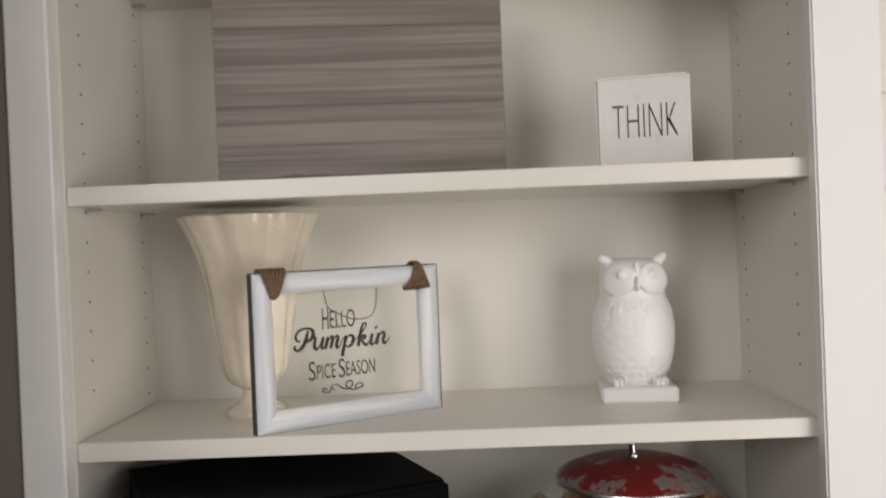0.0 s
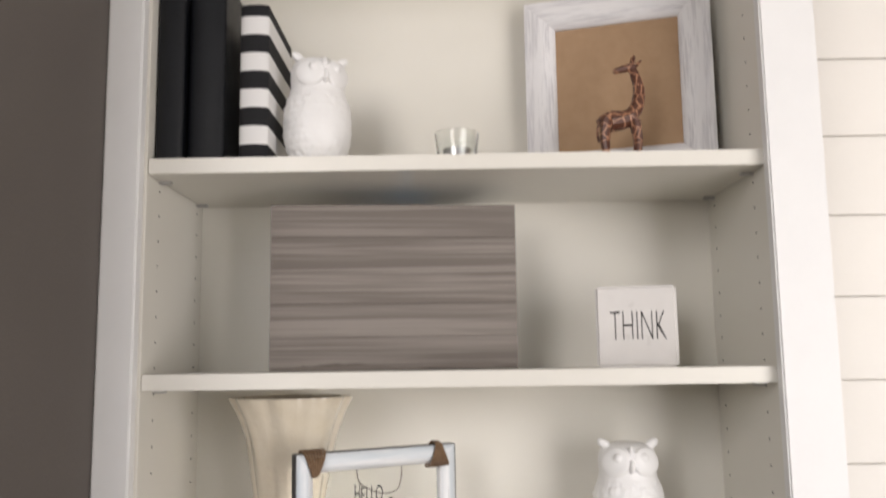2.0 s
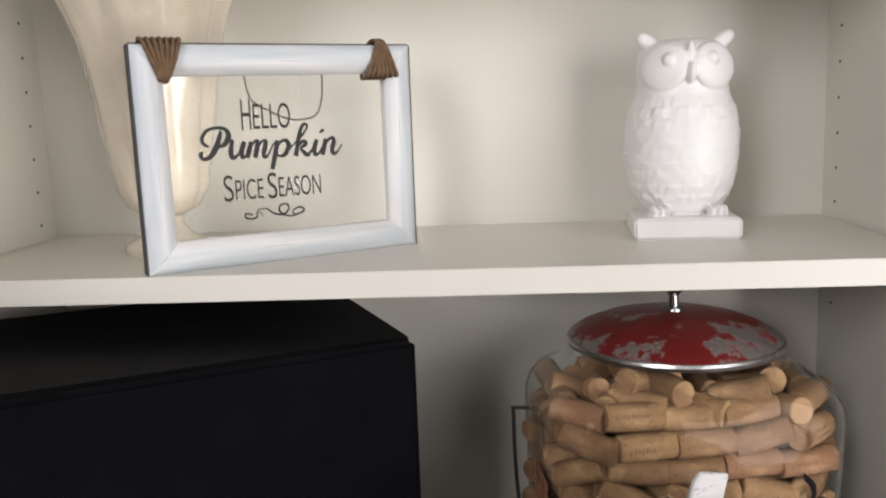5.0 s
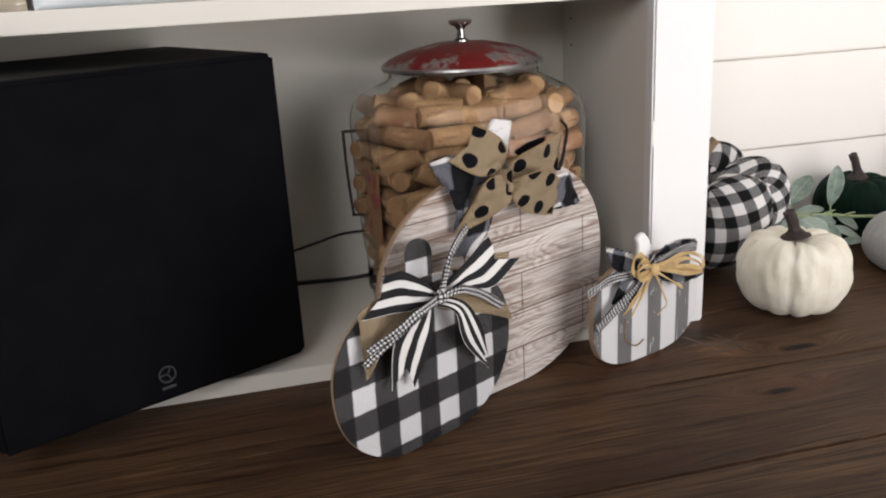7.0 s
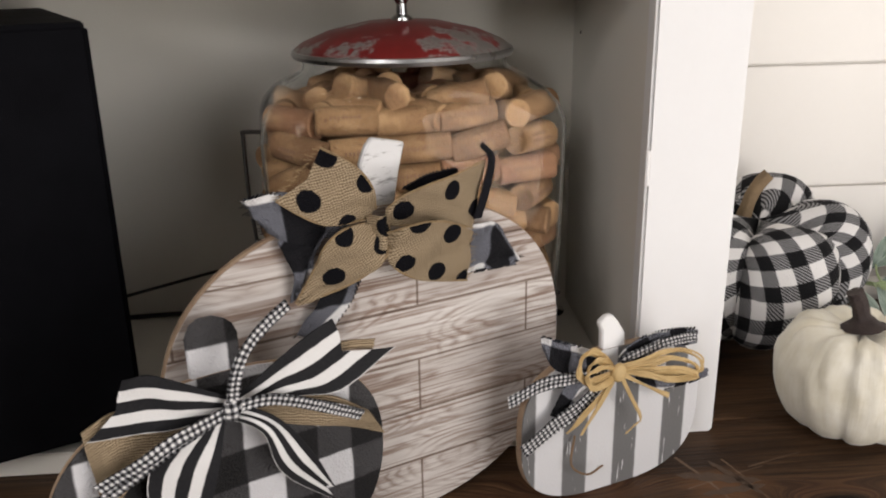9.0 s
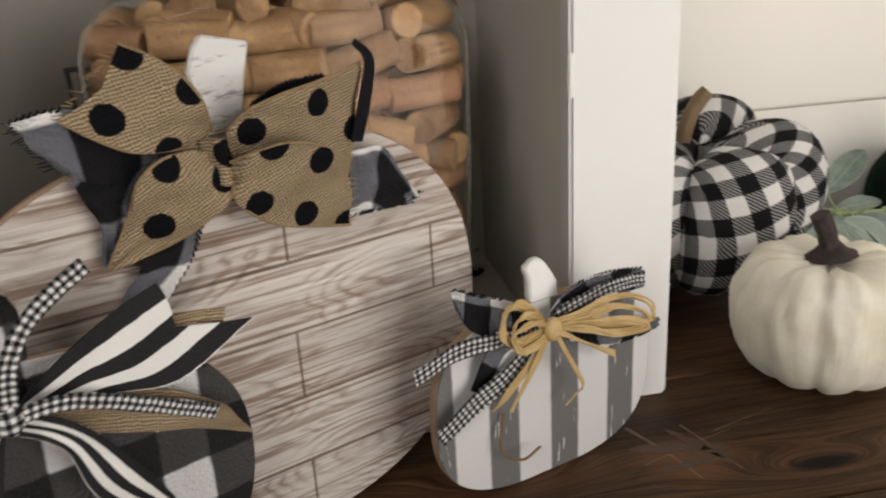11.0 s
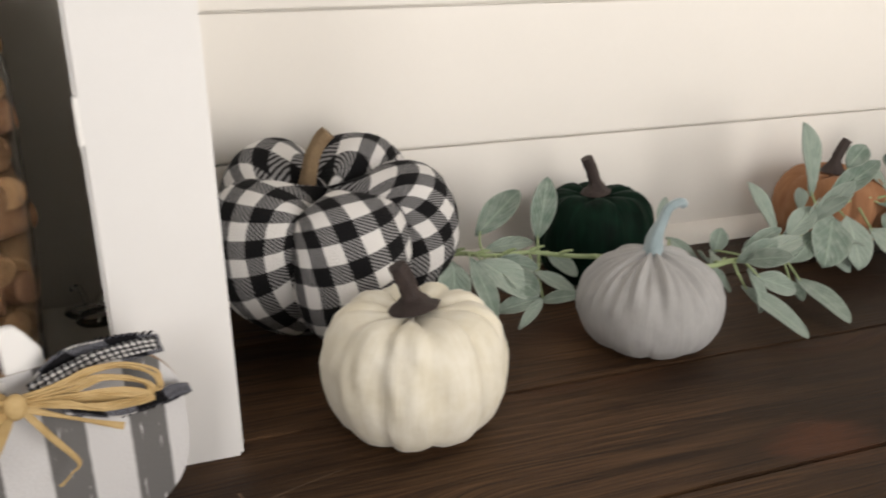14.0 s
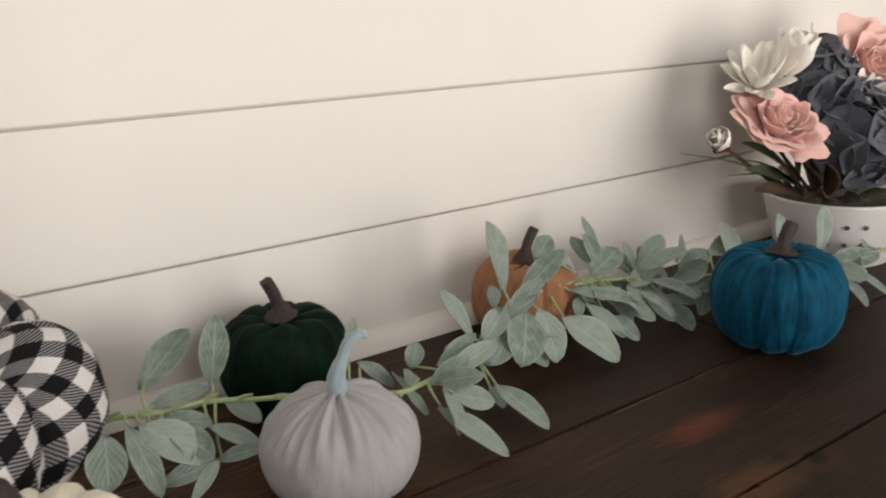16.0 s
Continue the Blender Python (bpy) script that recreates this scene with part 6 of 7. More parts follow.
strip("check_ribbon", small, [(0.0057, 0.0940, 0.006), (0.0307, 0.0848, 0.010), (0.0517, 0.0844, 0.012), (0.0715, 0.0811, 0.010)], [(0.0100, 0.0820, 0.004), (0.0365, 0.0733, 0.008), (0.0572, 0.0736, 0.009), (0.0740, 0.0743, 0.007)], FINECHECK, L, 0.0008, 6, (0.004, 0.012))
strip("check_ribbon", small, [(-0.0200, 0.1010, 0.006), (-0.0465, 0.0994, 0.011), (-0.0569, 0.0734, 0.006)], [(-0.0150, 0.0925, 0.006), (-0.0312, 0.0831, 0.009), (-0.0468, 0.0695, 0.005)], FINECHECK, L, 0.0008, 6, (0.008, 0.012))
L = "narrow gingham ribbon"
strip("gingham_ribbon", small, [(-0.0180, 0.1026, 0.012), (-0.0458, 0.1088, 0.017), (-0.0704, 0.1092, 0.016), (-0.0933, 0.0994, 0.012)], [(-0.0180, 0.0949, 0.012), (-0.0447, 0.0994, 0.015), (-0.0698, 0.0984, 0.014), (-0.0908, 0.0895, 0.010)], SMALLCHECK, L, 0.0004, 5)
strip("gingham_ribbon", small, [(-0.0220, 0.0973, 0.012), (-0.0405, 0.0864, 0.015), (-0.0588, 0.0751, 0.012), (-0.0814, 0.0573, 0.008)], [(-0.0185, 0.0921, 0.012), (-0.0326, 0.0768, 0.013), (-0.0520, 0.0637, 0.010), (-0.0753, 0.0470, 0.006)], SMALLCHECK, L, 0.0004, 5)
strip("gingham_ribbon", small, [(-0.0072, 0.1081, 0.012), (0.0144, 0.1160, 0.016), (0.0314, 0.1178, 0.016), (0.0566, 0.1145, 0.012)], [(-0.0062, 0.1042, 0.012), (0.0172, 0.1080, 0.014), (0.0356, 0.1090, 0.014), (0.0588, 0.1065, 0.010)], SMALLCHECK, L, 0.0004, 5)
hem(small, [(-0.0422, 0.1252, 0.014), (-0.0574, 0.1316, 0.014), (-0.0687, 0.1362, 0.010)], 11)
hem(small, [(0.0093, 0.1201, 0.012), (0.0288, 0.1221, 0.014), (0.0582, 0.1158, 0.010)], 18)
hem(small, [(0.0365, 0.0733, 0.008), (0.0572, 0.0736, 0.009), (0.0740, 0.0743, 0.007)], 13)
L = "golden raffia strand"
LOOPS = (
    [(-0.0164, 0.1054), (-0.0269, 0.1174), (-0.0381, 0.1239), (-0.0469, 0.1230), (-0.0489, 0.1144), (-0.0461, 0.1060), (-0.0369, 0.0994), (-0.0253, 0.0997), (-0.0164, 0.1023)],
    [(-0.0174, 0.1052), (-0.0289, 0.1154), (-0.0363, 0.1187), (-0.0430, 0.1152), (-0.0419, 0.1073), (-0.0345, 0.1025), (-0.0174, 0.1035)],
    [(-0.0164, 0.1044), (-0.0270, 0.1106), (-0.0365, 0.1120), (-0.0455, 0.1106), (-0.0403, 0.1004), (-0.0273, 0.0982), (-0.0164, 0.1019)],
    [(-0.0134, 0.1049), (0.0028, 0.1064), (0.0194, 0.1120), (0.0368, 0.1091), (0.0487, 0.1003), (0.0504, 0.0930), (0.0418, 0.0907), (0.0240, 0.0940), (0.0028, 0.1002), (-0.0114, 0.1022)],
    [(-0.0134, 0.1049), (0.0069, 0.1040), (0.0249, 0.1062), (0.0438, 0.0985), (0.0463, 0.0922), (0.0284, 0.0950), (0.0028, 0.1011), (-0.0124, 0.1025)],
    [(-0.0124, 0.1037), (0.0111, 0.1014), (0.0327, 0.0980), (0.0452, 0.0901), (0.0241, 0.0914), (0.0028, 0.0989), (-0.0125, 0.1022)],
)
ENDS = (
    [(-0.0170, 0.1010), (-0.0286, 0.0848), (-0.0406, 0.0708), (-0.0492, 0.0620)],
    [(-0.0165, 0.1010), (-0.0277, 0.0791), (-0.0381, 0.0585)],
    [(-0.0125, 0.1010), (-0.0013, 0.0797), (0.0090, 0.0615), (0.0055, 0.0550), (-0.0009, 0.0494)],
    [(-0.0115, 0.1010), (0.0113, 0.0853), (0.0338, 0.0711)],
)
strands = [(pts, 0.0016, 0.0) for pts in LOOPS] + [(pts, 0.0011, 0.0022) for pts in LOOPS + LOOPS] + [(pts, half, 0.0) for pts, half in zip(ENDS, (0.0026, 0.0028, 0.0016, 0.0018))]
for n, (pts, wide, stray) in enumerate(strands):
    off = [Vector((rnd.uniform(-stray, stray), rnd.uniform(-stray, stray), 0)) for _ in pts]
    line = smooth_line([Vector((u, v, 0)) + (o if 0 < k < len(pts) - 1 else Vector()) for k, ((u, v), o) in enumerate(zip(pts, off))], 5)
    a, b = [], []
    for k, p in enumerate(line):
        q, o = line[min(len(line) - 1, k + 1)], line[max(0, k - 1)]
        d = (q - o).normalized()
        f = k / (len(line) - 1)
        half = wide * (0.75 + 0.35 * math.sin(5 * f + n))
        w = 0.016 + 0.009 * math.sin(math.pi * f) + 0.0013 * (n % 3) if n < 18 else 0.019 - 0.006 * f + 0.001 * (n % 2)
        a.append((p.x - d.y * half, p.y + d.x * half, w))
        b.append((p.x + d.y * half, p.y - d.x * half, w + 0.0014))
    ea, eb = [(u, -w, v) for u, v, w in a], [(u, -w, v) for u, v, w in b]
    part("raffia_strand", ribbon(ea, eb, 0.0006, 4, 0.0003, None, 1), RAFFIA, small, L, angle=60)
knot = bmesh.new()
bmesh.ops.create_uvsphere(knot, u_segments=12, v_segments=8, radius=0.0065)
part("raffia_knot", moved(knot, pose(-0.0148, -0.0210, 0.1030) @ Matrix.Diagonal((0.85, 0.6, 1.05, 1))), RAFFIA, small)
loop = tube([(-0.036, -0.004, 0.052), (-0.042, -0.010, 0.034), (-0.030, -0.012, 0.024), (-0.016, -0.010, 0.026)], 0.0008, 6)
part("twine_end", loop, TWINE, small, "thin brown twine end")


# ---- the lamb's-ear garland ----
LEAF = Nodes("dusty_green_leaf")
lf = LEAF.coords("UV")
ls = LEAF.add("SeparateXYZ", None, Vector=lf)
lseed = LEAF.add("ObjectInfo").outputs["Random"]
lmid = LEAF.ramp(LEAF.math("ABSOLUTE", LEAF.math("SUBTRACT", ls.outputs[1], 0.5)), 0.06, 0.0)
lribs = band(LEAF, LEAF.math("SUBTRACT", ls.outputs[0], LEAF.math("ABSOLUTE", LEAF.math("SUBTRACT", ls.outputs[1], 0.5))), 0.16, 0.2, 0.3)
ldust = LEAF.noise(LEAF.coords("Object"), 110.0, 4.0)
lcolour = LEAF.mix(lseed, rgb(0.275, 0.345, 0.290), rgb(0.135, 0.200, 0.158))
lcolour = LEAF.mix(LEAF.math("MULTIPLY", LEAF.ramp(ldust, 0.40, 0.75), 0.7), lcolour, rgb(0.36, 0.415, 0.365))
lcolour = LEAF.mix(LEAF.math("MULTIPLY", LEAF.math("MAXIMUM", lmid, LEAF.math("MULTIPLY", lribs, 0.12)), 0.5), lcolour, rgb(0.42, 0.52, 0.42))
lrim = LEAF.ramp(LEAF.math("ABSOLUTE", LEAF.math("SUBTRACT", ls.outputs[1], 0.5)), 0.40, 0.49)
lcolour = LEAF.mix(LEAF.math("MULTIPLY", lrim, 0.45), lcolour, rgb(0.44, 0.50, 0.44))
LEAF.bump(LEAF.math("ADD", ldust, LEAF.math("ADD", lmid, lribs)), 0.0006)
LEAF = LEAF.set(Base_Color=lcolour, Roughness=0.75, Sheen_Weight=0.15)
STEMGREEN = plain("pale_green_stem", (0.28, 0.36, 0.17), (0.38, 0.46, 0.25), 0.6, 90.0, 500.0, 0.0005)


def sheet(place, rows, cols, bm=None, uv=None):
    """A thin closed sheet: front and back grids from place(row, column, offset), joined round the rim."""
    bm = bm or bmesh.new()
    layer = bm.loops.layers.uv.verify()
    top, low = ([[bm.verts.new(place(i, k, off)) for k in range(cols + 1)] for i in range(rows + 1)] for off in (0.0004, -0.0004))
    for g, flip in ((top, False), (low, True)):
        for i in range(rows):
            for k in range(cols):
                q = [(i, k), (i, k + 1), (i + 1, k + 1), (i + 1, k)]
                q = q[::-1] if flip else q
                face = bm.faces.new([g[x][y] for x, y in q])
                for lo, (x, y) in zip(face.loops, q):
                    lo[layer].uv = (x / rows, y / cols)
    rim = [(0, k) for k in range(cols)] + [(i, cols) for i in range(rows)] + [(rows, k) for k in range(cols, 0, -1)] + [(i, 0) for i in range(rows, 0, -1)]
    for (x, y), (p, q) in zip(rim, rim[1:] + rim[:1]):
        bm.faces.new((top[x][y], low[x][y], low[p][q], top[p][q]))
    bmesh.ops.recalc_face_normals(bm, faces=bm.faces)
    return bm


def leaf_mesh(base, tip, width, side, cup=0.18, droop=0.12):
    """An oval leaf from base to tip, cupped along its midrib and drooping; thin but with two faces."""
    base, tip, side = Vector(base), Vector(tip), Vector(side)
    d = tip - base
    length = d.length
    d.normalize()
    side = (side - d * side.dot(d)).normalized()
    up = side.cross(d)
    if up.z < 0:
        up, side = -up, -side
    rows, cols = 11, 6
    def place(i, k, off):
        t = 1 - (1 - i / rows) ** 1.25
        w = width / 2 * max(0.0, math.sin(math.pi * t ** 1.12)) ** 0.62
        w = max(w, 0.0010 if t < 0.12 else 0.0003)
        f = 2 * k / cols - 1
        wave = 0.03 * width * math.sin(9 * t + 2 * f)
        z = cup * abs(f) ** 1.6 * w + droop * length * (t - t * t) * 1.2 + wave * abs(f)
        return base + d * (length * t) + side * (f * w) + up * (z + off)
    return sheet(place, rows, cols)


garland = thing("garland", pose(0, 0, 0), "artificial lamb's-ear garland of dusty green leaves winding between pumpkins", "garland")
VINE = [(0.60, 0.122, 0.048), (0.64, 0.124, 0.060), (0.704, 0.119, 0.056), (0.765, 0.088, 0.058), (0.832, 0.054, 0.054), (0.884, 0.058, 0.050), (0.956, 0.092, 0.048), (1.008, 0.118, 0.062), (1.06, 0.132, 0.060), (1.129, 0.130, 0.055), (1.21, 0.112, 0.046), (1.33, 0.060, 0.050), (1.42, 0.030, 0.048), (1.52, 0.015, 0.046)]
wob = random.Random(5)
VINE = [(p.x, p.y + wob.uniform(-0.003, 0.003), p.z + wob.uniform(-0.003, 0.003)) for p in smooth_line(VINE, 2)]
part("vine", tube(VINE, 0.0020, 8, None, None, 4), STEMGREEN, garland, "pale green stem")
vine = smooth_line(VINE, 4)
for k in range(4, len(vine) - 2, 3):
    for sgn in (-1, 1):
        p, d = vine[k], (vine[k + 1] - vine[k - 1]).normalized()
        tip = p + d * wob.uniform(0.006, 0.012) + d.cross(Vector((0, 0.4, 1))).normalized() * sgn * wob.uniform(0.005, 0.011) + Vector((0, 0, wob.uniform(-0.002, 0.006)))
        part("twig", tube([p, p.lerp(tip, 0.5) + Vector((0, 0, 0.001)), tip], 0.0015, 6, (1.3, 0.7), None, 3), STEMGREEN, garland)


def add_leaf(base, tip, width, side=None, cup=0.25, droop=0.10, stalk=True):
    base, tip = Vector(base), Vector(tip)
    tip.y = min(tip.y, WALL_Y - 0.006)
    tip.z = max(tip.z, 0.004)
    side = side or (tip - base).cross(Vector((0, -0.55, 0.85)))
    part("leaf", leaf_mesh(base, tip, width, side, cup, droop), LEAF, garland, angle=80)
    if stalk:
        near = min(vine, key=lambda q: (q - base).length)
        if 0.004 < (near - base).length < 0.07:
            part("leaf_stalk", tube([near, near.lerp(base, 0.55) + Vector((0, 0, 0.002)), base.lerp(tip, 0.1)], 0.0011, 6, (1.2, 0.8), None, 3), STEMGREEN, garland)


# Leaves with a place of their own: by the green pumpkin, before the grey one, and round the copper one.
NEAR_GREEN = [((0.711, 0.122, 0.068), (0.721, 0.126, 0.121), 0.022), ((0.666, 0.15, 0.067), (0.713, 0.165, 0.099), 0.026), ((0.667, 0.135, 0.058), (0.716, 0.14, 0.059), 0.016), ((0.651, 0.105, 0.062), (0.686, 0.075, 0.036), 0.031), ((0.642, 0.1, 0.068), (0.649, 0.06, 0.029), 0.018), ((0.627, 0.1, 0.066), (0.619, 0.075, 0.036), 0.027), ((0.653, 0.075, 0.028), (0.692, 0.07, 0.036), 0.016), ((0.666, 0.055, 0.02), (0.693, 0.07, 0.036), 0.010), ((0.698, 0.1, 0.048), (0.729, 0.08, 0.03), 0.015), ((0.697, 0.085, 0.027), (0.728, 0.07, 0.034), 0.013), ((0.719, 0.12, 0.055), (0.739, 0.1, 0.038), 0.018)]
FRONT = [((0.824, 0.1, 0.063), (0.849, 0.085, 0.04), 0.015), ((0.822, 0.11, 0.071), (0.831, 0.115, 0.095), 0.010), ((0.876, 0.1, 0.042), (0.885, 0.105, 0.063), 0.017), ((0.86, 0.04, 0.035), (0.889, -0.012, 0.006), 0.020), ((0.934, 0.06, 0.025), (0.942, 0, 0.006), 0.023), ((0.937, 0.07, 0.018), (0.937, 0.05, 0.006), 0.014), ((0.881, 0.06, 0.047), (0.95, 0.075, 0.055), 0.019)]
BY_COPPER = [((0.946, 0.09, 0.051), (0.976, 0.095, 0.075), 0.022), ((0.942, 0.1, 0.052), (0.916, 0.115, 0.1), 0.020), ((0.886, 0.075, 0.051), (0.938, 0.09, 0.061), 0.014), ((0.998, 0.124, 0.076), (0.977, 0.124, 0.149), 0.032), ((1.018, 0.122, 0.071), (1.067, 0.115, 0.106), 0.023), ((1.038, 0.125, 0.1), (1.06, 0.128, 0.119), 0.021), ((0.984, 0.12, 0.065), (0.983, 0.125, 0.086), 0.016), ((0.995, 0.105, 0.045), (0.95, 0.085, 0.029), 0.024), ((1.002, 0.11, 0.049), (1.046, 0.09, 0.033), 0.025), ((1.001, 0.1, 0.028), (1.016, 0.08, 0.012), 0.021)]
UNDER = [((1.055, 0.105, 0.043), (1.085, 0.055, 0.006), 0.044), ((1.014, 0.11, 0.059), (0.979, 0.075, 0.023), 0.039), ((1.031, 0.11, 0.057), (1.022, 0.075, 0.015), 0.033), ((1.078, 0.12, 0.061), (1.133, 0.085, 0.047), 0.016), ((1.116, 0.105, 0.028), (1.13, 0.07, 0.011), 0.027), ((1.11, 0.14, 0.066), (1.083, 0.15, 0.092), 0.020), ((0.986, 0.12, 0.05), (0.958, 0.1, 0.021), 0.027)]
FARTHER = [((1.199, 0.1, 0.024), (1.202, 0.06, 0.006), 0.032), ((1.186, 0.125, 0.058), (1.243, 0.14, 0.083), 0.024), ((1.12, 0.13, 0.065), (1.172, 0.14, 0.081), 0.029), ((1.194, 0.1, 0.031), (1.237, 0.085, 0.021), 0.015), ((1.236, 0.11, 0.053), (1.297, 0.115, 0.059), 0.025), ((1.286, 0.11, 0.059), (1.355, 0.115, 0.064), 0.027), ((1.166, 0.12, 0.051), (1.219, 0.125, 0.055), 0.019)]
BEHIND_TEAL = [((1.300, 0.040, 0.040), (1.330, -0.020, 0.010), 0.030), ((1.350, 0.060, 0.055), (1.352, 0.070, 0.105), 0.024), ((1.392, 0.040, 0.055), (1.398, 0.045, 0.112), 0.028), ((1.370, 0.02, 0.05), (1.430, -0.01, 0.06), 0.028)]
for sprig in (NEAR_GREEN, FRONT, BY_COPPER, UNDER, FARTHER, BEHIND_TEAL):
    for base, tip, width in sprig:
        add_leaf(base, tip, width)
rnd = random.Random(21)
blocked = [(0.797, 0.178, 0.060), (0.773, 0.040, 0.062), (1.070, 0.175, 0.060), (1.255, 0.002, 0.070), (0.535, 0.134, 0.105), (0.5588, -0.0168, 0.066)]
def clear(q):
    return q.z > 0.088 or all(math.hypot(q.x - x, q.y - y) > r for x, y, r in blocked)


# Short side twigs, each ending in a leaf with one to three more along it.
total = len(vine)
i = 3
while i < total - 2:
    p = vine[i]
    sparse = 0.72 < p.x < 0.83
    d = (vine[i + 1] - vine[i - 1]).normalized()
    out = d.cross(Vector((0, 0, 1))).normalized()
    for sgn in rnd.choice(((-1, 1), (1, -1, -1), (-1, 1, 1))):
        if p.x < 1.10 and rnd.random() < 0.85:
            continue
        if sparse and rnd.random() < 0.55:
            continue
        ang = rnd.choice((rnd.uniform(-65, -15), rnd.uniform(-35, 30), rnd.uniform(15, 65)))
        way = (d * rnd.uniform(0.1, 1.1) + out * sgn * math.cos(radians(ang)) + Vector((0, 0, math.sin(radians(ang))))).normalized()
        end = p + way * rnd.uniform(0.012, 0.030)
        end.z = max(end.z, 0.012)
        if not clear(end):
            continue
        for k in range(rnd.randint(1, 3)):
            turn = (0, 55, -55)[k] + rnd.uniform(-25, 25)
            q = Matrix.Rotation(radians(turn), 3, Vector((0.2, -0.5, 0.8))) @ way
            q = (q + Vector((0, 0, rnd.uniform(-0.45, 0.25)))).normalized()
            length = rnd.uniform(0.032, 0.058) * (1.0 if k == 0 else 0.8)
            base = end.lerp(p, 0.0 if k == 0 else 0.35)
            tip = base + q * length
            if base.x > 1.33 and tip.z > 0.055:
                continue
            if 0.745 < tip.x < 0.865 and tip.z > 0.05 or 0.90 < tip.x < 1.0 and rnd.random() < 0.4:
                continue
            if not clear(tip) or not clear(base.lerp(tip, 0.5)):
                continue
            face = (tip - base).cross(Vector((rnd.uniform(-0.5, 0.5), rnd.uniform(-0.9, -0.2), rnd.uniform(0.3, 1.0))))
            add_leaf(base, tip, length * rnd.uniform(0.36, 0.56), face, rnd.uniform(0.05, 0.45), rnd.uniform(-0.1, 0.28), k == 0)
    i += rnd.randint(2, 3) if p.x < 0.86 else rnd.randint(1, 2)

# ---- the flower bucket ----
ENAMEL = Nodes("chipped_white_enamel")
ev = ENAMEL.coords("Object")
chips = ENAMEL.ramp(ENAMEL.noise(ev, 42.0, 5.0, 0.65), 0.70, 0.73)
ENAMEL.bump(ENAMEL.noise(ev, 60.0), 0.0006)
ENAMEL = ENAMEL.set(Base_Color=ENAMEL.mix(chips, ENAMEL.mix(ENAMEL.noise(ev, 12.0), rgb(0.80, 0.79, 0.77), rgb(0.86, 0.855, 0.84)), rgb(0.16, 0.11, 0.08)), Roughness=0.5)
PX, PY = 1.586, 0.128
bucket = thing("flower_bucket", pose(PX, PY, 0.0) @ Matrix.Diagonal((0.95, 0.95, 0.86, 1)), "chipped white enamel bucket holding artificial flowers", "bucket")
oval = lambda a, r, z: (r * math.cos(a), 0.9 * r * math.sin(a), z)
part("body", lathe([(0, 0.0), (0.080, 0.0), (0.084, 0.004), (0.109, 0.094), (0.112, 0.098), (0.112, 0.101), (0.108, 0.101), (0.105, 0.094), (0.082, 0.008), (0, 0.008)], 56, oval), ENAMEL, bucket)
for k in range(3):
    for zz in (0.040, 0.068):
        a = radians(205 + 14 * k)
        rr = 0.084 + 0.025 * zz / 0.094 + 0.0008
        hole = lathe([(0, 0), (0.0034, 0), (0.0034, 0.0012), (0, 0.0012)], 12)
        part("rivet", hole, HOLE, bucket, "small dark hole", pose(rr * math.cos(a), 0.9 * rr * math.sin(a), zz, 0, 0, math.degrees(a)) @ pose(0, 0, 0, 0, 90, 0))
part("moss", moved(lathe([(0, 0.0), (0.100, 0.0), (0.09, 0.010), (0, 0.016)], 32, oval), pose(0, 0, 0.078)), plain("dark_moss", (0.03, 0.035, 0.015), (0.07, 0.06, 0.03), 0.95, 90.0, 600.0, 0.003), bucket, "dark moss filling")


def petal_mesh(length, width, curl, cup, tipped=False, bm=None, m=None):
    one = bmesh.new()
    rows, cols = 6, 4
    def place(i, k, off):
        t, f = i / rows, 2 * k / cols - 1
        w = width / 2 * ((math.sin(math.pi * (t * 0.9 + 0.06)) ** 0.7) if tipped else (0.25 + 0.75 * math.sin(math.pi * 0.5 * min(1, t * 1.6))) * math.sqrt(max(0.02, 1 - max(0.0, (t - 0.62) / 0.38) ** 2.2)))
        a = curl * t
        y = length * (math.sin(a) / curl if abs(curl) > 1e-3 else t)
        z = length * ((1 - math.cos(a)) / curl if abs(curl) > 1e-3 else 0.0)
        return Vector((f * w, y, z + cup * f * f * w + off))
    sheet(place, rows, cols, one)
    if m:
        moved(one, m)
    return merge(bm, one)


def rose_petal(radius, height, spread, lip, r):
    """One cupped petal of a rose: part of a bowl with a rolled, ruffled rim."""
    bm = bmesh.new()
    rows, cols = 9, 10
    ph, wave = r.uniform(0, 6), r.uniform(2.0, 3.6)
    def place(i, k, off):
        t, f = i / rows, 2 * k / cols - 1
        edge = 1 - 0.22 * abs(f) ** 2.5
        tt = t * edge
        a = f * spread / 2 * (0.45 + 0.55 * math.sin(math.pi * 0.5 * min(1.0, t * 1.3)))
        bowl = 0.30 + 0.70 * math.sin(math.pi * 0.5 * min(1.0, tt * 1.25))
        roll = lip * max(0.0, tt - 0.55) ** 1.6
        ruff = 0.15 * t * t * math.sin(wave * f * 2 + ph)
        rr = radius * (bowl + roll + ruff) + off
        z = height * (tt - 0.5 * roll * tt + 0.07 * t * math.sin(wave * f * 2.6 + ph + 1))
        return Vector((rr * math.sin(a), rr * math.cos(a), z))
    return sheet(place, rows, cols, bm)


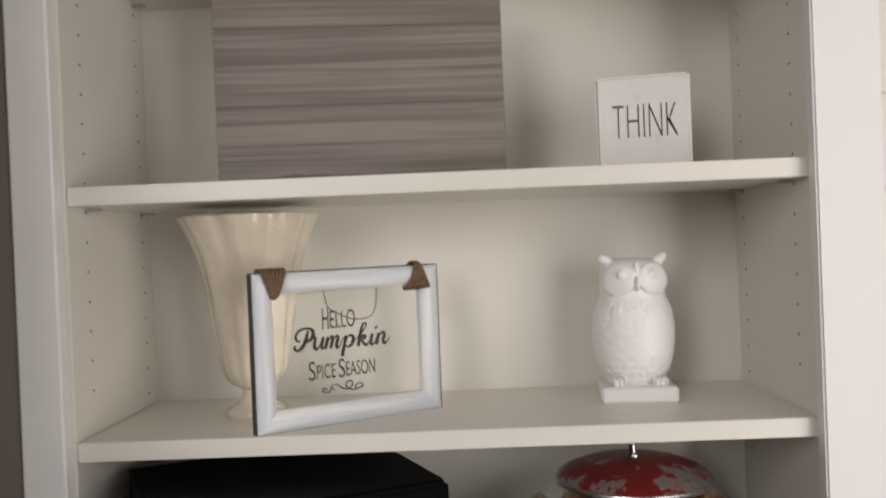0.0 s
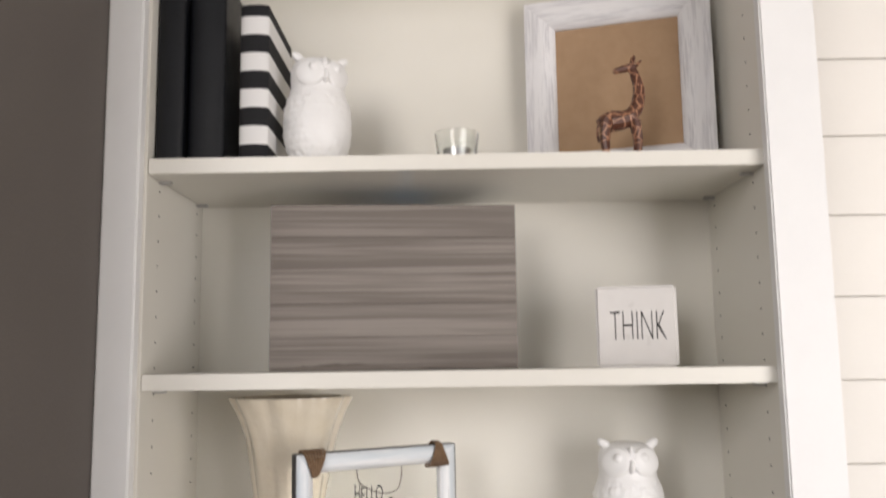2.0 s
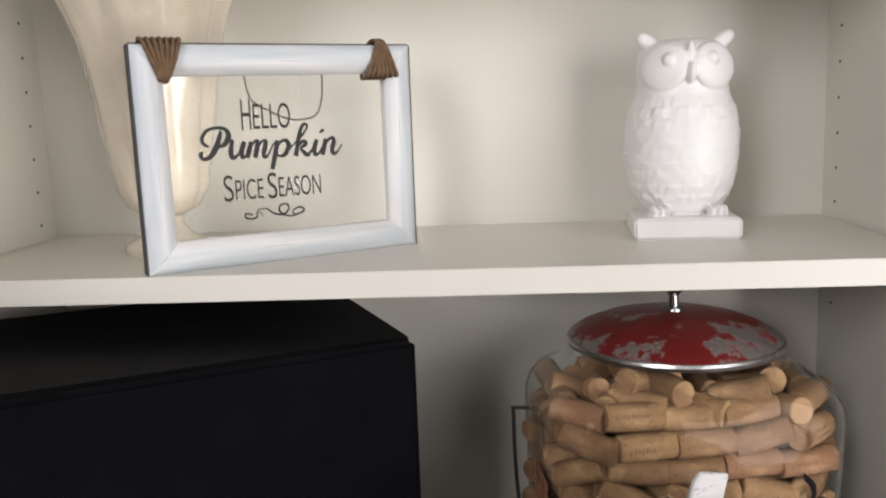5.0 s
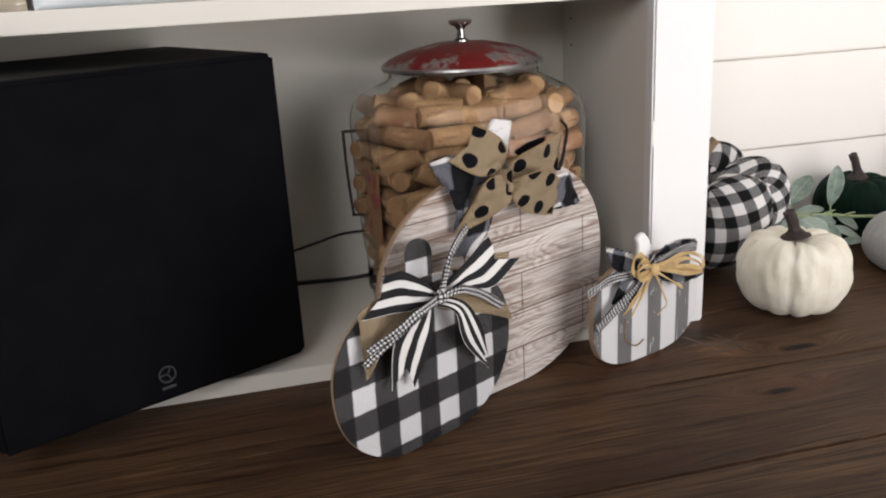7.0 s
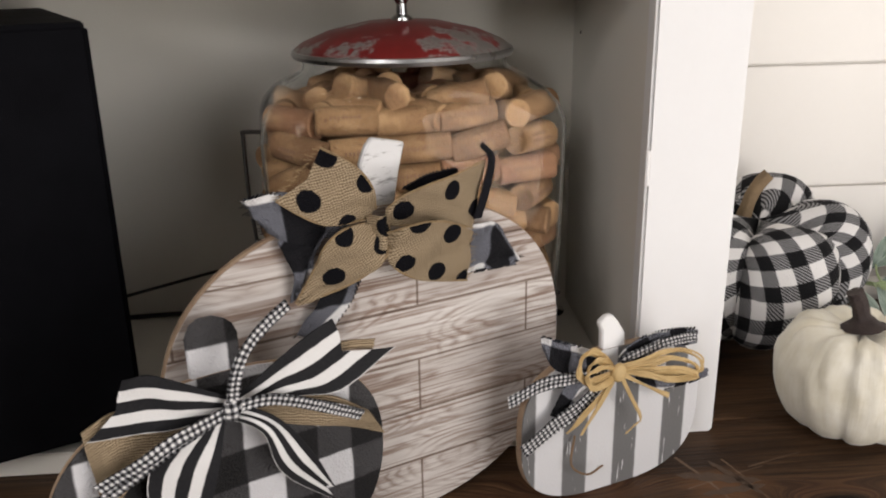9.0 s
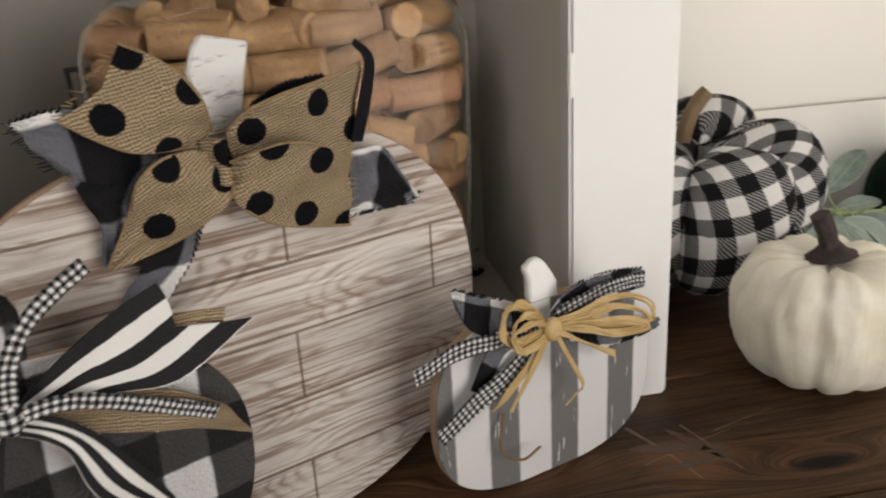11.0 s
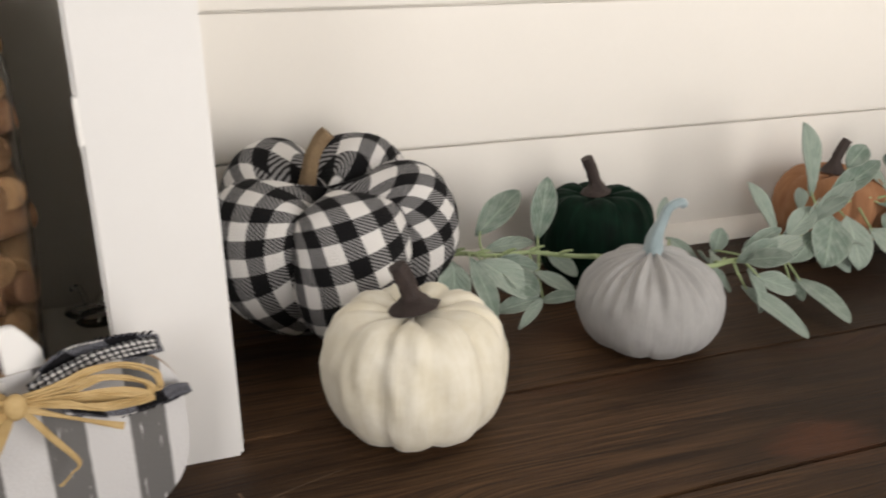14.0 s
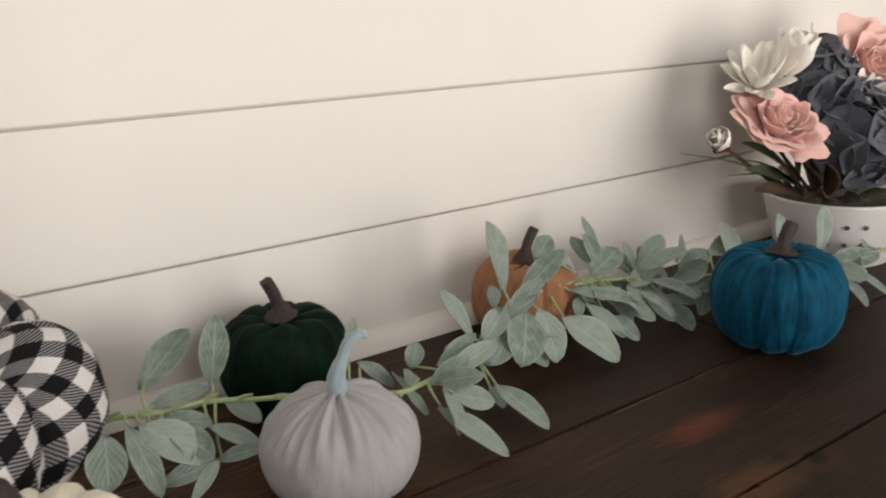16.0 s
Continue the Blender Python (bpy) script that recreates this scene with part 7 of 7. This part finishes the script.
def flower(name, at, aim, kind, size, material, label, seed, heart=None):
    """A flower of single petals round its heart, facing aim, with a stalk down into the bucket."""
    r = random.Random(seed)
    m = Matrix.Translation(at) @ Vector(aim).normalized().to_track_quat("Z", "Y").to_matrix().to_4x4()
    root = thing(name, m, label, "flower", "artificial flowers in the bucket")
    if kind == "rose":
        rings = [(2, 0.10, 0.46, 200, 0.1), (3, 0.20, 0.50, 150, 0.25), (4, 0.31, 0.52, 125, 0.5), (5, 0.43, 0.50, 108, 0.9), (6, 0.54, 0.42, 92, 1.4), (6, 0.60, 0.30, 86, 1.9)]
        for n, (count, wide, tall, spread, lip) in enumerate(rings):
            for k in range(count):
                a = 360 * k / count + 41 * n + r.uniform(-14, 14)
                bm = rose_petal(size * wide * r.uniform(0.92, 1.08), size * tall * r.uniform(0.9, 1.1), radians(spread), lip * r.uniform(0.7, 1.2), r)
                part("petal", moved(bm, pose(0, 0, -0.012, r.uniform(-5, 5), r.uniform(-5, 5), a)), material, root, angle=80)
    elif kind in ("lily", "cup", "bud"):
        lifts = {"lily": ((7, 50), (10, 22)), "cup": ((4, 74), (6, 54)), "bud": ((4, 84), (5, 70))}[kind]
        for n, (count, lift) in enumerate(lifts):
            for k in range(count):
                pm = pose(0, 0, 0, 0, 0, 360 * k / count + 20 * n + r.uniform(-8, 8)) @ pose(0, 0.06 * size, 0, lift + r.uniform(-9, 9), 0, 0)
                part("petal", petal_mesh(size * 0.62, size * {"lily": 0.24, "cup": 0.34, "bud": 0.34}[kind], 0.5, 0.5, True, None, pm), material, root, angle=70)
    else:
        shared = mesh_of("petal", petal_mesh(size * 0.52, size * 0.58, -0.7, 0.3), material, True, 70)
        for k in range(13):
            u, v = 137.5 * k + r.uniform(-20, 20), 8 + 78 * math.sqrt((k + 0.5) / 13)
            c = Vector((math.sin(radians(v)) * math.cos(radians(u)), math.sin(radians(v)) * math.sin(radians(u)), math.cos(radians(v)))) * size * 0.42
            q = Matrix.Translation(c) @ c.normalized().to_track_quat("Z", "Y").to_matrix().to_4x4()
            eye = bmesh.new()
            bmesh.ops.create_icosphere(eye, subdivisions=1, radius=size * 0.03)
            floret = part("floret", eye, material, root, at=q)
            for j in range(4):
                ob = new("petal", shared)
                ob.parent = floret
                ob.matrix_basis = pose(0, 0, 0, r.uniform(2, 18), 0, 90 * j + r.uniform(-12, 12)) @ Matrix.Scale(r.uniform(0.85, 1.1), 4)
    if kind == "bud":
        for k in range(5):
            cup = petal_mesh(size * 0.34, size * 0.24, 0.3, 0.6, True, None, pose(0, 0, -0.004, 0, 0, 72 * k + 20) @ pose(0, 0.10 * size, 0, 62, 0, 0))
            part("sepal", cup, heart, root, "red-brown sepal", angle=70)
    core = bmesh.new()
    bmesh.ops.create_uvsphere(core, u_segments=12, v_segments=8, radius=size * (0.09 if kind == "lily" else 0.07))
    part("heart", core, heart or material, root)
    down = m.inverted() @ Vector((PX + (at[0] - PX) * 0.45, PY + (at[1] - PY) * 0.4, 0.098))
    part("stalk", tube([(0, 0, -0.002), (0, 0, -0.02), down], 0.0022, 7, None, None, 5), STALK, root, "brown stalk")
    return root


STALK = plain("brown_stalk", (0.06, 0.03, 0.018), (0.11, 0.055, 0.03), 0.7, 90.0)
PINK = plain("pink_silk", (0.80, 0.46, 0.41), (0.88, 0.60, 0.54), 0.75, 60.0, 700.0, 0.0005, sheen=0.3)
WHITEP = plain("cream_silk", (0.88, 0.84, 0.73), (0.92, 0.90, 0.85), 0.75, 50.0, 700.0, 0.0005, sheen=0.3)
SLATE = plain("slate_blue_silk", (0.042, 0.049, 0.064), (0.11, 0.118, 0.145), 0.8, 40.0, 700.0, 0.0006, sheen=0.3)
CALYX = plain("red_brown_calyx", (0.16, 0.05, 0.035), (0.26, 0.09, 0.06), 0.8, 120.0, 600.0, 0.001)
BROWNH = plain("brown_flower_heart", (0.05, 0.028, 0.015), (0.11, 0.06, 0.03), 0.9, 200.0, 600.0, 0.002)
flower("rose", (1.392, 0.104, 0.196), (-0.15, -0.62, 0.72), "rose", 0.064, PINK, "large pink silk rose with ruffled petals", 1)
flower("rose", (1.592, 0.112, 0.248), (-0.3, -0.85, 0.4), "rose", 0.070, PINK, "pink silk rose high in the bouquet", 2)
flower("daisy", (1.398, 0.142, 0.236), (-0.45, -0.35, 0.75), "lily", 0.080, WHITEP, "cream silk daisy with a brown heart", 3, BROWNH)
flower("daisy", (1.440, 0.130, 0.246), (0.0, -0.35, 0.95), "cup", 0.088, WHITEP, "cream silk lily with pointed petals", 4, BROWNH)
flower("hydrangea", (1.518, 0.085, 0.166), (-0.2, -0.9, 0.35), "cluster", 0.092, SLATE, "slate blue silk hydrangea drooping over the rim", 5)
flower("hydrangea", (1.500, 0.135, 0.235), (-0.2, -0.8, 0.5), "cluster", 0.085, SLATE, "slate blue silk hydrangea behind the roses", 6)
flower("hydrangea", (1.570, 0.085, 0.170), (0.1, -0.9, 0.4), "cluster", 0.105, SLATE, "slate blue silk hydrangea drooping over the rim", 8)
flower("daisy", (1.545, 0.100, 0.200), (-0.1, -0.8, 0.5), "lily", 0.075, WHITEP, "small cream silk blossom", 7, BROWNH)
flower("bud", (1.314, 0.122, 0.180), (-0.85, -0.4, 0.35), "bud", 0.070, WHITEP, "small cream silk bud", 9, CALYX)
BLADE = plain("dry_grass_blade", (0.04, 0.05, 0.022), (0.09, 0.085, 0.04), 0.8, 60.0)
for k, tip in enumerate(((1.226, 0.110, 0.182), (1.300, 0.100, 0.150), (1.515, 0.150, 0.305), (1.475, 0.150, 0.300), (1.345, 0.12, 0.16))):
    blade = tube([(1.47, 0.12, 0.100), Vector((1.47, 0.12, 0.10)).lerp(Vector(tip), 0.5) + Vector((0, 0, 0.012)), tip], 0.0024, 5, (1.2, 0.15), None, 6)
    tagged(part("grass_blade", blade, BLADE), "thin dark dried grass blade in the bucket", "grass blade", "dried grass in the bucket")
DRYLEAF = plain("dried_brown_leaf", (0.045, 0.026, 0.016), (0.10, 0.055, 0.03), 0.8, 70.0, 500.0, 0.001)
OLIVE = plain("dark_olive_leaf", (0.035, 0.045, 0.018), (0.075, 0.085, 0.038), 0.7, 60.0, 500.0, 0.0008)
SPRAY = [((1.455, 0.10, 0.105), (1.335, 0.105, 0.150), 0.026), ((1.45, 0.10, 0.10), (1.350, 0.100, 0.125), 0.024), ((1.46, 0.11, 0.11), (1.345, 0.120, 0.178), 0.026), ((1.46, 0.09, 0.11), (1.395, 0.080, 0.160), 0.028), ((1.47, 0.10, 0.11), (1.415, 0.085, 0.165), 0.030), ((1.47, 0.085, 0.095), (1.405, 0.045, 0.118), 0.024), ((1.49, 0.070, 0.095), (1.445, 0.020, 0.112), 0.026), ((1.46, 0.110, 0.095), (1.375, 0.090, 0.150), 0.022), ((1.50, 0.060, 0.095), (1.490, 0.005, 0.120), 0.030), ((1.48, 0.09, 0.10), (1.430, 0.06, 0.150), 0.026)]
for n, (base, tip, width) in enumerate(SPRAY):
    bm = leaf_mesh(base, tip, width, (Vector(tip) - Vector(base)).cross(Vector((0, -0.5, 0.85))), 0.3, 0.2)
    stem = tube([(PX - 0.04, PY - 0.01, 0.085), Vector(base).lerp(Vector((PX - 0.04, PY, 0.09)), 0.4), base], 0.0013, 6, None, None, 3)
    spray = tagged(part("flower_leaf", bm, DRYLEAF if n % 2 else OLIVE, None, angle=80), "dark dried leaf curling over the bucket's rim", "leaf", "dried leaves in the bucket")
    part("leaf_stalk", stem, STALK, spray)
